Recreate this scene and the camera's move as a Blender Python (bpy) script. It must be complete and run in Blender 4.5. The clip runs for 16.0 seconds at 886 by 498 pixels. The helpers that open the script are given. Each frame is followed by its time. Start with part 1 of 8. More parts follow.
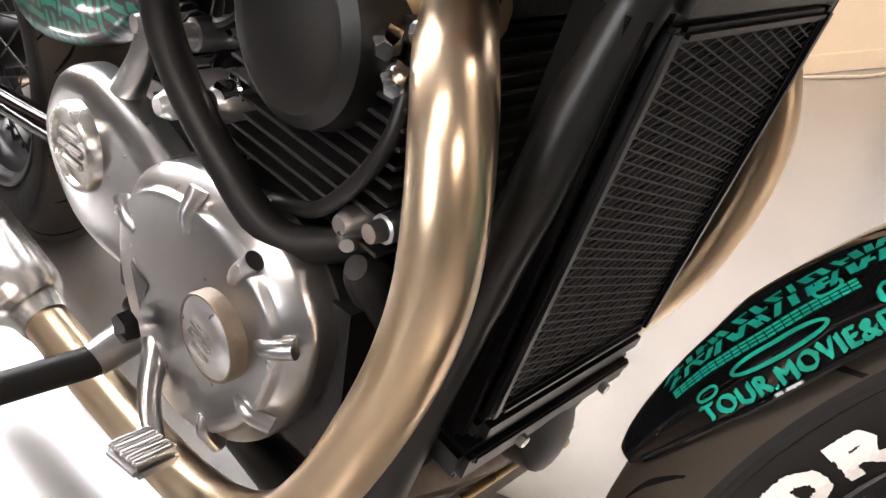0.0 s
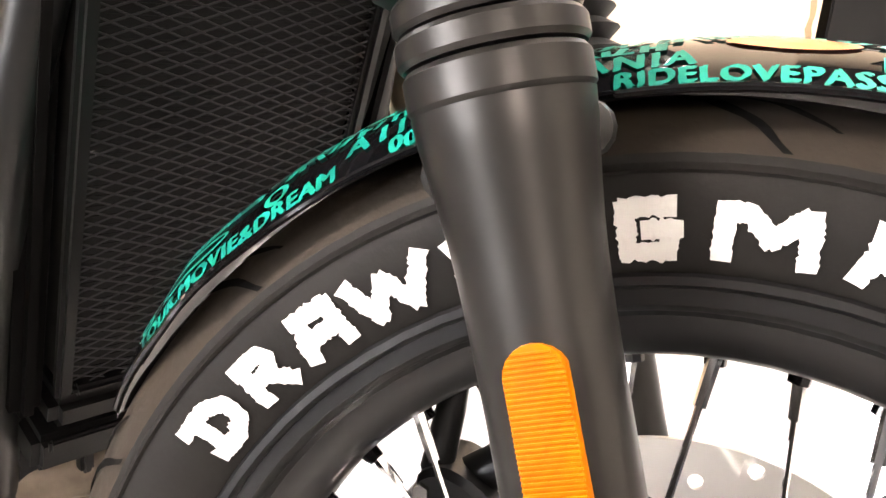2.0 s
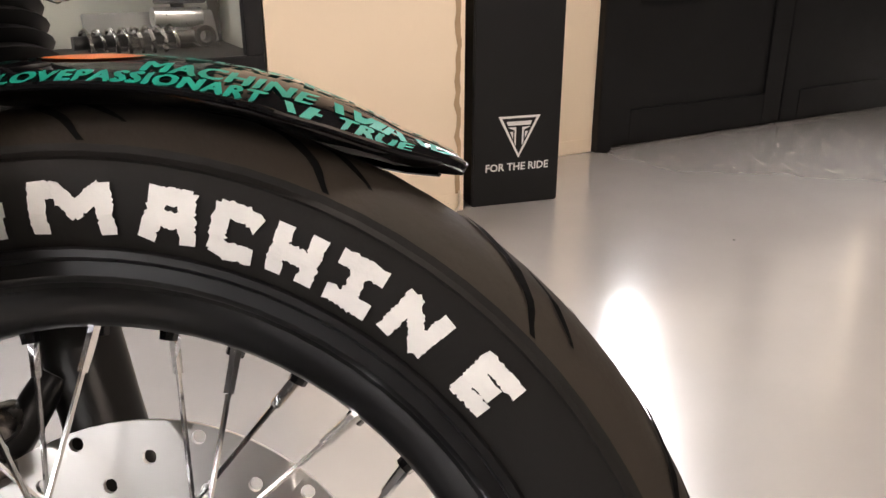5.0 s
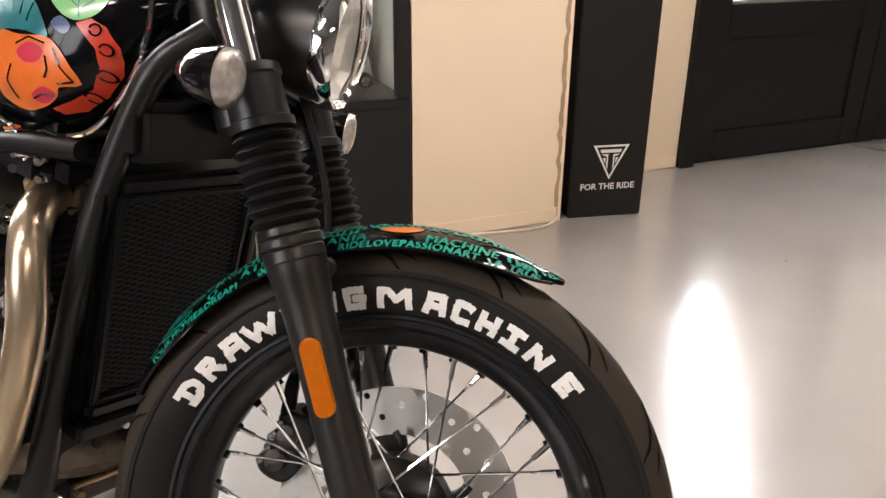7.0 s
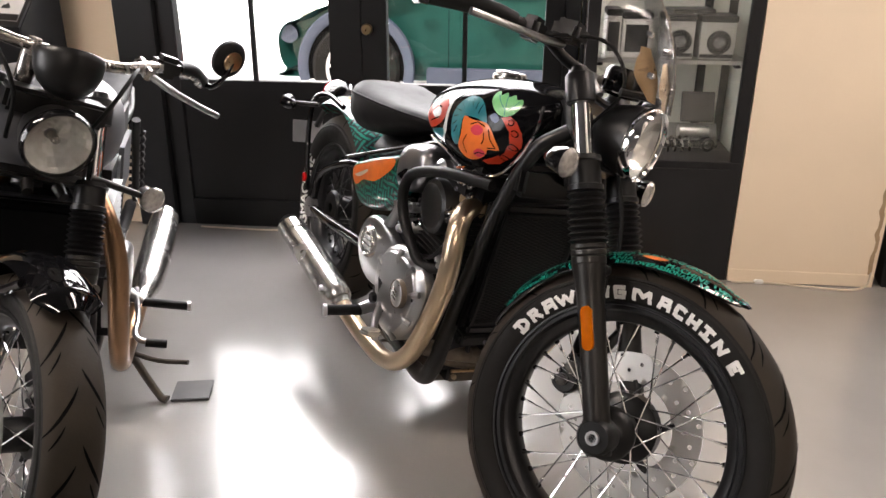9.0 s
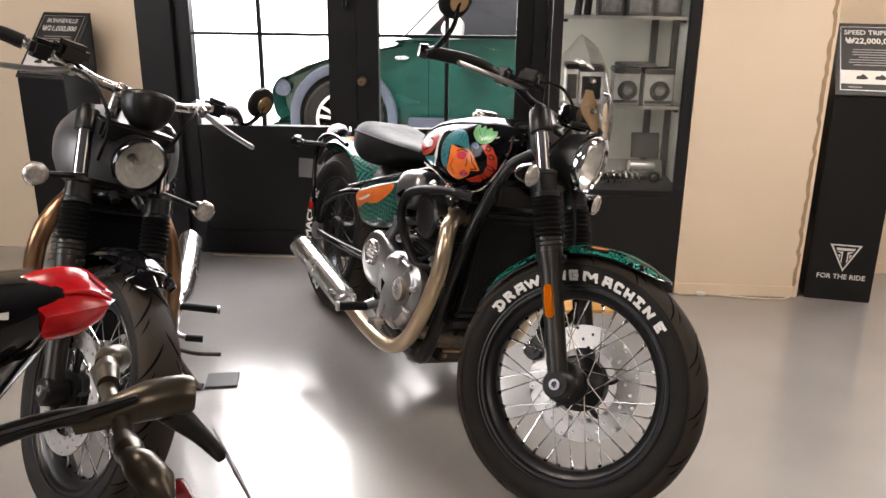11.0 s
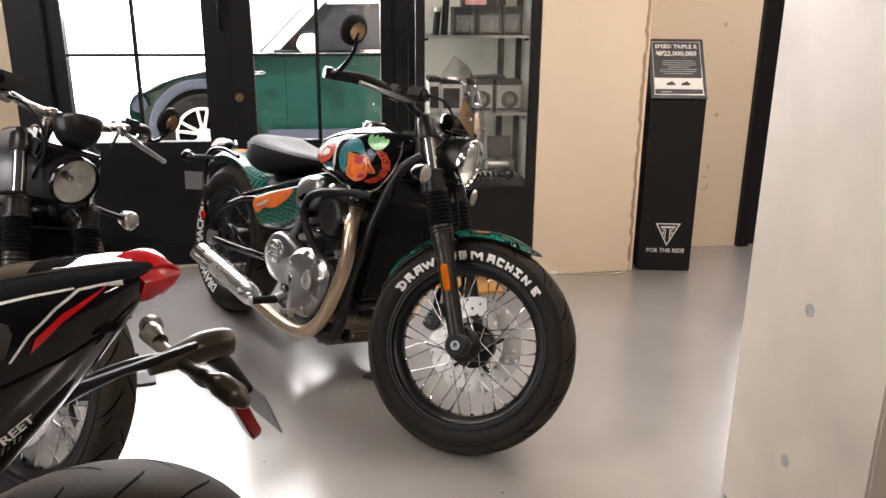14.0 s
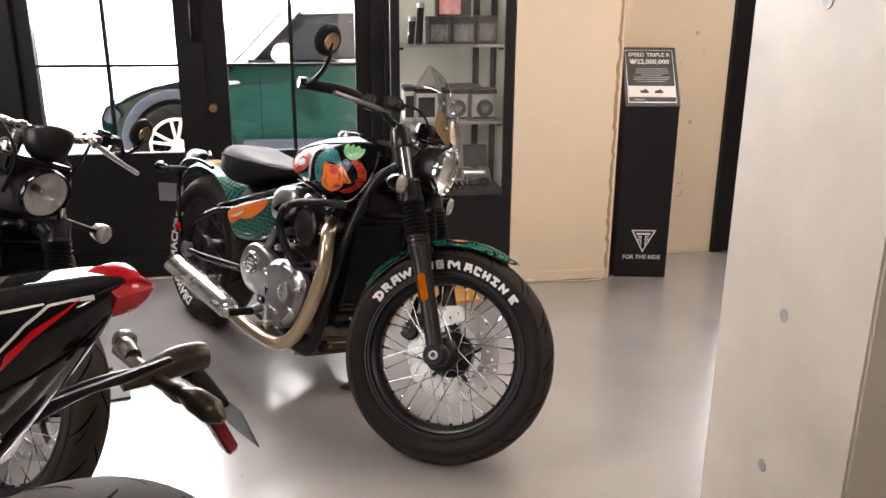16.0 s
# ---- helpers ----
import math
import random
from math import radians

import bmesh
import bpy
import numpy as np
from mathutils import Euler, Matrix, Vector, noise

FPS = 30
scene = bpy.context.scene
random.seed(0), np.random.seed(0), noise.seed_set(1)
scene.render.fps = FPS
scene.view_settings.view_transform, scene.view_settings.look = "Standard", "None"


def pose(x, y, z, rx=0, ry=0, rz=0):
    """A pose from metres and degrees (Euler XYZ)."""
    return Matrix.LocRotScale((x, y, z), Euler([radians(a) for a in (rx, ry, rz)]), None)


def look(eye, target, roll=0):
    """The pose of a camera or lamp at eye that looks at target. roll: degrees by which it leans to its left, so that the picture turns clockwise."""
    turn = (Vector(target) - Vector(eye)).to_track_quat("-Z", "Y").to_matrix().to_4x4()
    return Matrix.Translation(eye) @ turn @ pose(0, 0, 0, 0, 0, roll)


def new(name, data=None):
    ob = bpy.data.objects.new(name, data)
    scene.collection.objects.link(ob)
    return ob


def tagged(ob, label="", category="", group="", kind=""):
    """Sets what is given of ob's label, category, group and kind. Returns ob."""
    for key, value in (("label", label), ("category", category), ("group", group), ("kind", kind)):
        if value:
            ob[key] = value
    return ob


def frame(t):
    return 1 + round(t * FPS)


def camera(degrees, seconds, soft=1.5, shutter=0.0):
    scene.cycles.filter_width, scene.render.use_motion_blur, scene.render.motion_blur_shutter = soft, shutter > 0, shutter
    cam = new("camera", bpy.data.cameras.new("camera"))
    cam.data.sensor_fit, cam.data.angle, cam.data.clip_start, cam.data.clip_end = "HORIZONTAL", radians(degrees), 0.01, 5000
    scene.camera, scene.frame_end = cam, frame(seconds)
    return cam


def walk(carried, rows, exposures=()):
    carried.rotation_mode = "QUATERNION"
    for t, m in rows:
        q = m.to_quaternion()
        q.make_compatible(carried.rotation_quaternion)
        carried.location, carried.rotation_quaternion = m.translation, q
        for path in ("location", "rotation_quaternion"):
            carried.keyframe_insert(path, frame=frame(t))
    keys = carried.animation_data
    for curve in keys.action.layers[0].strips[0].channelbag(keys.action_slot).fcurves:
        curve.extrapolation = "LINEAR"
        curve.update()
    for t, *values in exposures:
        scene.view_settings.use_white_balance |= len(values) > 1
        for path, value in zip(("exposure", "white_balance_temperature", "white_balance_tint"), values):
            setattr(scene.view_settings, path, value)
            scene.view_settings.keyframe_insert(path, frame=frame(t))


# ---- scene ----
cam = camera(57.3, 16.0, soft=1.5)
METRES, EYE, TILT, LEAN, TURN = 2.92, 0.815, -36.6, -0.6, -12.7
ROWS = [
    (0.0, 0.0, 0.0, 0.0, 0.0, 0.0, -0.0),
    (0.5, 0.0252, 0.0139, -0.0277, 0.54, 1.66, 0.01),
    (1.0, 0.0461, 0.0144, -0.0353, 0.99, 3.33, -0.04),
    (1.5, 0.0746, 0.0087, -0.0348, 1.07, 5.61, -0.06),
    (2.0, 0.1009, 0.0059, -0.0343, 0.87, 8.69, 0.14),
    (2.5, 0.1252, 0.0064, -0.037, 0.35, 11.24, 0.57),
    (3.0, 0.1474, 0.0073, -0.0453, -2.23, 14.0, 2.05),
    (3.5, 0.1648, 0.0055, -0.0541, -5.21, 15.44, 4.26),
    (4.0, 0.1743, 0.0054, -0.0686, -8.47, 15.98, 6.86),
    (6.5, 0.1224, -0.1325, -0.0569, -15.55, 12.16, 11.51),
    (7.0, 0.116, -0.192, -0.0674, -7.49, 12.65, 5.64),
    (7.5, 0.1282, -0.2485, -0.0843, 1.46, 13.16, -1.05),
    (8.0, 0.1394, -0.3179, -0.1001, 9.58, 12.69, -6.96),
    (8.5, 0.153, -0.3877, -0.114, 13.13, 12.39, -9.53),
    (9.0, 0.1714, -0.4223, -0.1306, 15.07, 13.22, -10.76),
    (11.5, 0.2156, -0.593, -0.236, 12.38, 17.69, -8.93),
    (12.0, 0.2146, -0.6207, -0.2496, 10.82, 17.89, -7.69),
    (12.5, 0.1903, -0.6522, -0.2677, 8.7, 18.13, -6.08),
    (13.0, 0.1783, -0.6765, -0.2802, 6.63, 18.34, -4.63),
    (13.5, 0.1752, -0.6856, -0.2842, 5.0, 18.64, -3.45),
    (14.0, 0.1762, -0.6884, -0.2853, 4.0, 18.93, -2.81),
    (14.5, 0.1776, -0.6888, -0.2863, 3.52, 19.15, -2.36),
    (15.0, 0.1787, -0.6885, -0.2853, 3.16, 19.31, -2.08),
    (15.5, 0.1784, -0.6878, -0.2847, 2.92, 19.44, -1.82),
    (16.0, 0.1766, -0.6873, -0.2838, 2.71, 19.57, -1.67),
]
walk(cam, [(t, pose(0, 0, EYE, TILT, LEAN, TURN) @ pose(METRES * x, METRES * y, METRES * z, 90 + pitch, roll, yaw)) for t, x, y, z, yaw, pitch, roll in ROWS],
     [(t, e, 6650, 18) for t, e in ((0.0, 1.1), (0.5, 1.32), (1.0, 1.68), (1.5, 2.03), (2.0, 2.28), (2.5, 2.05), (3.0, 1.57), (3.5, 1.1), (4.2, 0.6), (6.3, 0.52), (7.5, 0.56), (8.3, 0.40), (9.0, 0.30), (11.5, 0.25), (16.0, 0.20))])

# ---- world and light ----
world = bpy.data.worlds.new("sky")
scene.world = world
world.use_nodes = True
_nt = world.node_tree
_bg = _nt.nodes["Background"]
_sky = _nt.nodes.new("ShaderNodeTexSky")
_sky.sky_type, _sky.sun_disc = "NISHITA", False
_sky.sun_elevation, _sky.sun_rotation = radians(52), radians(215)
_nt.links.new(_sky.outputs[0], _bg.inputs[0])
_bg.inputs[1].default_value = 0.15
scene.view_settings.exposure = 0.55


def lamp(name, kind, m, energy, colour=(1, 1, 1), **settings):
    data = bpy.data.lights.new(name, kind)
    data.energy, data.color = energy, colour
    if kind == "AREA":
        data.shape, data.size, data.size_y = "RECTANGLE", settings["w"], settings["h"]
    else:
        data.angle = radians(settings["angle"])
    ob = new(name, data)
    ob.matrix_world = m
    return ob


lamp("sun", "SUN", look((0, 0, 0), (0.35, 0.5, -0.79)), 5.0, (1.0, 0.95, 0.86), angle=0.5)

# ---- materials ----


def material(name):
    m = bpy.data.materials.new(name)
    m.use_nodes = True
    return m, m.node_tree, m.node_tree.nodes["Principled BSDF"]


def surface(name, colour, rough=0.5, metal=0.0, vary=0.08, scale=12.0, bump=0.0, bump_scale=120.0, coat=0.0, rough_vary=0.0, second=None, aniso=None, coat_rough=0.04, spec=0.5):
    """A plain material with two scales of variation in colour and roughness, and fine relief."""
    m, nt, p = material(name)
    n, ln = nt.nodes, nt.links
    co = n.new("ShaderNodeTexCoord")
    big = n.new("ShaderNodeTexNoise")
    big.inputs["Scale"].default_value, big.inputs["Detail"].default_value = scale, 6
    ln.new(co.outputs["Object"], big.inputs["Vector"])
    ramp = n.new("ShaderNodeMix")
    ramp.data_type = "RGBA"
    c2 = second or tuple(max(0, c * (1 - 3 * vary)) for c in colour)
    ramp.inputs[6].default_value = (*c2, 1)
    ramp.inputs[7].default_value = (*[min(1, c * (1 + vary)) for c in colour], 1)
    ln.new(big.outputs["Fac"], ramp.inputs[0])
    ln.new(ramp.outputs[2], p.inputs["Base Color"])
    p.inputs["Roughness"].default_value, p.inputs["Metallic"].default_value = rough, metal
    p.inputs["Coat Weight"].default_value, p.inputs["Coat Roughness"].default_value = coat, coat_rough
    p.inputs["Specular IOR Level"].default_value = spec
    if rough_vary:
        fine = n.new("ShaderNodeTexNoise")
        fine.inputs["Scale"].default_value, fine.inputs["Detail"].default_value = scale * 3, 8
        ln.new(co.outputs["Object"], fine.inputs["Vector"])
        mr = n.new("ShaderNodeMapRange")
        mr.inputs[3].default_value, mr.inputs[4].default_value = rough - rough_vary, rough + rough_vary
        ln.new(fine.outputs["Fac"], mr.inputs[0])
        ln.new(mr.outputs[0], p.inputs["Roughness"])
    if bump:
        grain = n.new("ShaderNodeTexNoise")
        grain.inputs["Scale"].default_value, grain.inputs["Detail"].default_value = bump_scale, 5
        if aniso:
            mp = n.new("ShaderNodeMapping")
            mp.inputs["Scale"].default_value = aniso
            ln.new(co.outputs["Object"], mp.inputs["Vector"])
            ln.new(mp.outputs[0], grain.inputs["Vector"])
        else:
            ln.new(co.outputs["Object"], grain.inputs["Vector"])
        b = n.new("ShaderNodeBump")
        b.inputs["Strength"].default_value, b.inputs["Distance"].default_value = bump, 0.002
        ln.new(grain.outputs["Fac"], b.inputs["Height"])
        ln.new(b.outputs[0], p.inputs["Normal"])
    return m


def glass(name, colour=(1, 1, 1), rough=0.0, least=0.04):
    """Clear pane: mostly see-through, with a mirror gloss that grows towards grazing angles."""
    m, nt, p = material(name)
    n, ln = nt.nodes, nt.links
    tr = n.new("ShaderNodeBsdfTransparent")
    tr.inputs[0].default_value = (*colour, 1)
    gl = n.new("ShaderNodeBsdfGlossy")
    gl.inputs["Roughness"].default_value = rough
    lw = n.new("ShaderNodeLayerWeight")
    steep = n.new("ShaderNodeMath")
    steep.operation, steep.inputs[1].default_value = "POWER", 5.0
    ln.new(lw.outputs["Facing"], steep.inputs[0])
    gloss = n.new("ShaderNodeMath")
    gloss.operation, gloss.inputs[1].default_value, gloss.inputs[2].default_value = "MULTIPLY_ADD", 0.9, least
    ln.new(steep.outputs[0], gloss.inputs[0])
    mx = n.new("ShaderNodeMixShader")
    ln.new(gloss.outputs[0], mx.inputs[0])
    ln.new(tr.outputs[0], mx.inputs[1])
    ln.new(gl.outputs[0], mx.inputs[2])
    ln.new(mx.outputs[0], n["Material Output"].inputs[0])
    return m


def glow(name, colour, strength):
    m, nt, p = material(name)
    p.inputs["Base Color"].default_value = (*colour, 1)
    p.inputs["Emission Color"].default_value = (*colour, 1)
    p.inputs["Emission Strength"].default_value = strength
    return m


def maze(name, ink, ground, scale):
    """Hand-drawn rectilinear maze of strokes in one colour on a dark ground, in object coordinates x and z."""
    m, nt, p = material(name)
    n, ln = nt.nodes, nt.links

    def maths(op, a, b=None):
        k = n.new("ShaderNodeMath")
        k.operation = op
        for i, v in enumerate((a, b)):
            if v is None:
                continue
            if isinstance(v, (int, float)):
                k.inputs[i].default_value = v
            else:
                ln.new(v, k.inputs[i])
        return k.outputs[0]
    co = n.new("ShaderNodeTexCoord")
    wob = n.new("ShaderNodeTexNoise")
    wob.inputs["Scale"].default_value = 22
    ln.new(co.outputs["Object"], wob.inputs["Vector"])
    add = n.new("ShaderNodeMixRGB")
    add.blend_type, add.inputs[0].default_value = "ADD", 0.02
    ln.new(co.outputs["Object"], add.inputs[1])
    ln.new(wob.outputs["Color"], add.inputs[2])
    sep = n.new("ShaderNodeSeparateXYZ")
    ln.new(add.outputs[0], sep.inputs[0])
    u, v = maths("MULTIPLY", maths("ADD", sep.outputs[0], maths("MULTIPLY", sep.outputs[1], 0.35)), scale), maths("MULTIPLY", maths("ADD", sep.outputs[2], maths("MULTIPLY", sep.outputs[1], 0.5)), scale)
    cu, cv = maths("FLOOR", u), maths("FLOOR", v)
    comb = n.new("ShaderNodeCombineXYZ")
    ln.new(cu, comb.inputs[0])
    ln.new(cv, comb.inputs[1])
    wn = n.new("ShaderNodeTexWhiteNoise")
    wn.noise_dimensions = "2D"
    ln.new(comb.outputs[0], wn.inputs["Vector"])
    pick = maths("GREATER_THAN", wn.outputs["Value"], 0.5)
    su = maths("FRACT", u)
    sv = maths("FRACT", v)
    band = maths("ADD", maths("MULTIPLY", pick, su), maths("MULTIPLY", maths("SUBTRACT", 1.0, pick), sv))
    line = maths("LESS_THAN", maths("ABSOLUTE", maths("SUBTRACT", band, 0.5)), 0.23)
    mix = n.new("ShaderNodeMix")
    mix.data_type = "RGBA"
    mix.inputs[6].default_value, mix.inputs[7].default_value = (*ground, 1), (*ink, 1)
    ln.new(line, mix.inputs[0])
    ln.new(mix.outputs[2], p.inputs["Base Color"])
    p.inputs["Roughness"].default_value, p.inputs["Coat Weight"].default_value = 0.3, 0.8
    p.inputs["Coat Roughness"].default_value = 0.04
    return m


GREEN, DARK = (0.0, 0.26, 0.19), (0.006, 0.006, 0.008)
MAT = {
    "floor": surface("grey_epoxy", (0.32, 0.307, 0.29), 0.22, vary=0.11, scale=1.6, bump=0.05, bump_scale=5, rough_vary=0.07, coat=1.0, coat_rough=0.13),
    "wall": surface("cream_plaster", (0.80, 0.665, 0.50), 0.75, vary=0.04, scale=2.2, bump=0.25, bump_scale=60),
    "wall_raw": surface("bare_plaster", (0.42, 0.29, 0.17), 0.85, vary=0.12, scale=14, bump=0.5, bump_scale=80),
    "concrete": surface("fair_faced_concrete", (0.57, 0.515, 0.435), 0.5, vary=0.14, scale=3.6, bump=0.2, bump_scale=35, rough_vary=0.12),
    "ceiling": surface("dark_grey_ceiling", (0.10, 0.097, 0.094), 0.8, vary=0.05),
    "door": surface("black_paint_on_steel", (0.008, 0.008, 0.0085), 0.42, vary=0.15, scale=6, bump=0.1, bump_scale=90, rough_vary=0.08, spec=0.3),
    "stand": surface("black_powder_coat", (0.008, 0.008, 0.0085), 0.5, vary=0.1, scale=8, bump=0.1, bump_scale=400, spec=0.3),
    "cabinet": surface("black_cabinet_frame", (0.011, 0.011, 0.012), 0.45, vary=0.1, scale=8, spec=0.3),
    "cab_back": surface("pale_cabinet_backing", (0.78, 0.79, 0.71), 0.5, vary=0.05, scale=3),
    "rubber": surface("tyre_rubber", (0.008, 0.0076, 0.0072), 0.62, vary=0.25, scale=18, bump=0.12, bump_scale=220, rough_vary=0.12, second=(0.013, 0.012, 0.011), spec=0.15),
    "tread": surface("scuffed_tread_rubber", (0.018, 0.0155, 0.0125), 0.66, vary=0.2, scale=16, bump=0.2, bump_scale=180, second=(0.037, 0.028, 0.020), spec=0.2),
    "rubber_soft": surface("black_rubber", (0.008, 0.008, 0.008), 0.5, vary=0.1, scale=30, bump=0.1, spec=0.18),
    "black": surface("satin_black", (0.007, 0.007, 0.007), 0.35, vary=0.15, scale=20, bump=0.05, bump_scale=300, rough_vary=0.08, spec=0.35),
    "gloss": surface("gloss_black", (0.004, 0.004, 0.0045), 0.3, vary=0.1, scale=15, coat=1.0, spec=0.0),
    "tank_gloss": surface("gloss_black_tank_lacquer", (0.004, 0.004, 0.0045), 0.3, vary=0.1, scale=15, coat=0.45, coat_rough=0.09, spec=0.0),
    "fork_black": surface("satin_black_metal", (0.034, 0.032, 0.030), 0.36, 0.7, vary=0.1, scale=10, rough_vary=0.03),
    "rim_black": surface("satin_black_rim", (0.006, 0.006, 0.0065), 0.34, vary=0.15, scale=16, rough_vary=0.06, spec=0.4),
    "bar_metal": surface("grey_satin_metal", (0.40, 0.375, 0.35), 0.27, 1.0, vary=0.06, scale=12, rough_vary=0.03),
    "crank": surface("black_crinkle_casting", (0.008, 0.008, 0.0085), 0.45, vary=0.15, scale=30, bump=0.3, bump_scale=260, spec=0.35),
    "leather": surface("black_leather", (0.010, 0.010, 0.0105), 0.6, vary=0.15, scale=10, bump=0.3, bump_scale=420, rough_vary=0.08, spec=0.15),
    "chrome": surface("bright_chrome", (0.85, 0.85, 0.86), 0.08, 1.0, vary=0.02, rough_vary=0.03),
    "alloy": surface("brushed_alloy", (0.41, 0.412, 0.415), 0.285, 1.0, vary=0.05, scale=14, rough_vary=0.03),
    "pipe": surface("brushed_stainless", (0.66, 0.555, 0.43), 0.29, 1.0, vary=0.06, scale=5, rough_vary=0.03, second=(0.52, 0.37, 0.21), bump=0.04, bump_scale=300),
    "silencer": surface("brushed_silencer", (0.62, 0.605, 0.58), 0.27, 1.0, vary=0.04, scale=3, rough_vary=0.015),
    "copper_pipe": surface("heat_browned_steel", (0.36, 0.21, 0.11), 0.30, 1.0, vary=0.15, scale=8, rough_vary=0.06, second=(0.22, 0.13, 0.08)),
    "grime": surface("grimy_scorched_steel", (0.10, 0.082, 0.064), 0.5, 0.6, vary=0.2, scale=40, bump=0.3, bump_scale=160, rough_vary=0.12),
    "scorched": surface("scorched_khaki_steel", (0.24, 0.20, 0.155), 0.5, 0.6, vary=0.22, scale=40, bump=0.3, bump_scale=160, rough_vary=0.12, second=(0.07, 0.055, 0.042)),
    "fin_edge": surface("machined_black_fin", (0.05, 0.05, 0.05), 0.35, 0.8, vary=0.15, scale=40),
    "bronze": surface("warm_alloy", (0.52, 0.36, 0.20), 0.3, 1.0, vary=0.1, scale=30, rough_vary=0.08),
    "steel": surface("zinc_steel", (0.62, 0.62, 0.62), 0.3, 1.0, vary=0.06, scale=30, rough_vary=0.08),
    "disc": surface("ground_brake_disc", (0.66, 0.64, 0.61), 0.40, 1.0, vary=0.03, scale=12, rough_vary=0.02),
    "orange": surface("amber_plastic", (0.55, 0.135, 0.0), 0.4, vary=0.10, scale=90, spec=0.04),
    "red": surface("red_plastic", (0.55, 0.006, 0.008), 0.15, vary=0.1, scale=40, coat=1.0),
    "white": surface("white_tyre_paint", (0.78, 0.77, 0.74), 0.6, vary=0.06, scale=60, bump=0.3, bump_scale=300),
    "green": surface("green_enamel", GREEN, 0.4, vary=0.12, scale=60, coat=0.15, coat_rough=0.25, spec=0.2),
    "art_orange": surface("orange_enamel", (0.80, 0.17, 0.022), 0.3, vary=0.1, scale=40, coat=0.4, coat_rough=0.08),
    "art_red": surface("vermilion_enamel", (0.58, 0.045, 0.014), 0.3, vary=0.12, scale=40, coat=0.4, coat_rough=0.08),
    "art_teal": surface("teal_enamel", (0.008, 0.17, 0.20), 0.3, vary=0.15, scale=50, coat=0.4, coat_rough=0.08),
    "art_leaf": surface("leaf_green_enamel", (0.17, 0.50, 0.19), 0.3, vary=0.1, scale=40, coat=0.4, coat_rough=0.08),
    "art_pink": surface("crimson_enamel", (0.62, 0.02, 0.07), 0.3, vary=0.1, scale=40, coat=0.4, coat_rough=0.08),
    "art_blue": surface("blue_enamel", (0.015, 0.05, 0.16), 0.3, vary=0.1, scale=40, coat=0.4, coat_rough=0.08),
    "art_white": surface("white_enamel", (0.62, 0.62, 0.60), 0.3, vary=0.05, scale=40, coat=0.4, coat_rough=0.08),
    "art_maze": maze("green_maze_enamel", (0.0, 0.20, 0.15), DARK, 60.0),
    "silver": surface("silver_metallic_paint", (0.13, 0.13, 0.135), 0.45, 0.5, vary=0.04, scale=50, coat=0.2, coat_rough=0.2),
    "lens": surface("headlamp_reflector", (0.95, 0.92, 0.86), 0.14, 0.6, vary=0.12, scale=60, spec=1.0),
    "lens_clear": glass("clear_lens", (0.97, 0.97, 0.97)),
    "ind": surface("frosted_indicator_lens", (0.62, 0.58, 0.54), 0.14, 0.6, vary=0.25, scale=110, bump=1.0, bump_scale=120, coat=0.8),
    "screen": glass("smoked_screen", (0.80, 0.79, 0.80), least=0.03),
    "pane": glass("window_pane", (0.96, 0.97, 0.96)),
    "paper": surface("white_print", (0.75, 0.74, 0.71), 0.5, vary=0.02),
    "card": surface("dark_card", (0.022, 0.022, 0.022), 0.5, vary=0.1),
    "cable": surface("beige_cable", (0.62, 0.52, 0.40), 0.5, vary=0.05),
    "number_plate": surface("pale_plate", (0.13, 0.13, 0.13), 0.4, vary=0.04),
    "car_green": surface("green_car_paint", (0.008, 0.075, 0.062), 0.38, 0.1, vary=0.16, scale=3, coat=0.35, coat_rough=0.1, spec=0.3),
    "car_trim": surface("grey_car_trim", (0.065, 0.082, 0.125), 0.6, vary=0.05),
    "car_white": surface("white_car_paint", (0.80, 0.80, 0.80), 0.3, vary=0.02, coat=1.0),
    "car_glass": surface("dark_car_glass", (0.05, 0.055, 0.065), 0.05, vary=0.05, coat=0.0, spec=0.4),
    "pavement": surface("pale_concrete_paving", (0.62, 0.61, 0.59), 0.8, vary=0.06, scale=1.5, bump=0.2),
    # emissive white: the street's brightness is put into the backdrop itself
    "street_glow": glow("glowing_street_backdrop", (1.0, 1.0, 1.0), 5.0),
    "side_glow": glow("glowing_side_backdrop", (1.0, 0.98, 0.95), 2.0),
    "grille": surface("matt_black_core", (0.004, 0.004, 0.004), 0.8, vary=0.1, spec=0.05),
    "mesh": surface("dark_grey_mesh", (0.030, 0.030, 0.031), 0.5, 0.2, vary=0.1, spec=0.3),
    "radiator_core": surface("dusty_black_core", (0.014, 0.014, 0.014), 0.7, vary=0.2, scale=30, spec=0.15),
    # orange of the warm floor glow, put into the colour
    "carton": surface("orange_floor_glow", (0.62, 0.33, 0.10), 0.5, vary=0.06, scale=10),
    "box_dark": surface("dark_grey_rubber_mat", (0.05, 0.048, 0.045), 0.5, vary=0.1, scale=20),
    "black_warm": surface("warm_grey_black_plastic", (0.030, 0.025, 0.020), 0.38, vary=0.1, scale=30, rough_vary=0.06),
    "bronze_dark": surface("champagne_anodised_metal", (0.42, 0.32, 0.20), 0.35, 0.8, vary=0.1, scale=30, rough_vary=0.08),
    "red_lens": surface("red_lens_plastic", (0.58, 0.008, 0.012), 0.25, vary=0.25, scale=45, bump=0.25, bump_scale=60, spec=0.3),
    "olive_metal": surface("olive_bronze_metal", (0.075, 0.064, 0.046), 0.33, 0.8, vary=0.1, scale=30, rough_vary=0.08),
    "red_dark": surface("dark_red_reflector", (0.20, 0.012, 0.012), 0.25, vary=0.15, scale=80, bump=0.3, bump_scale=200),
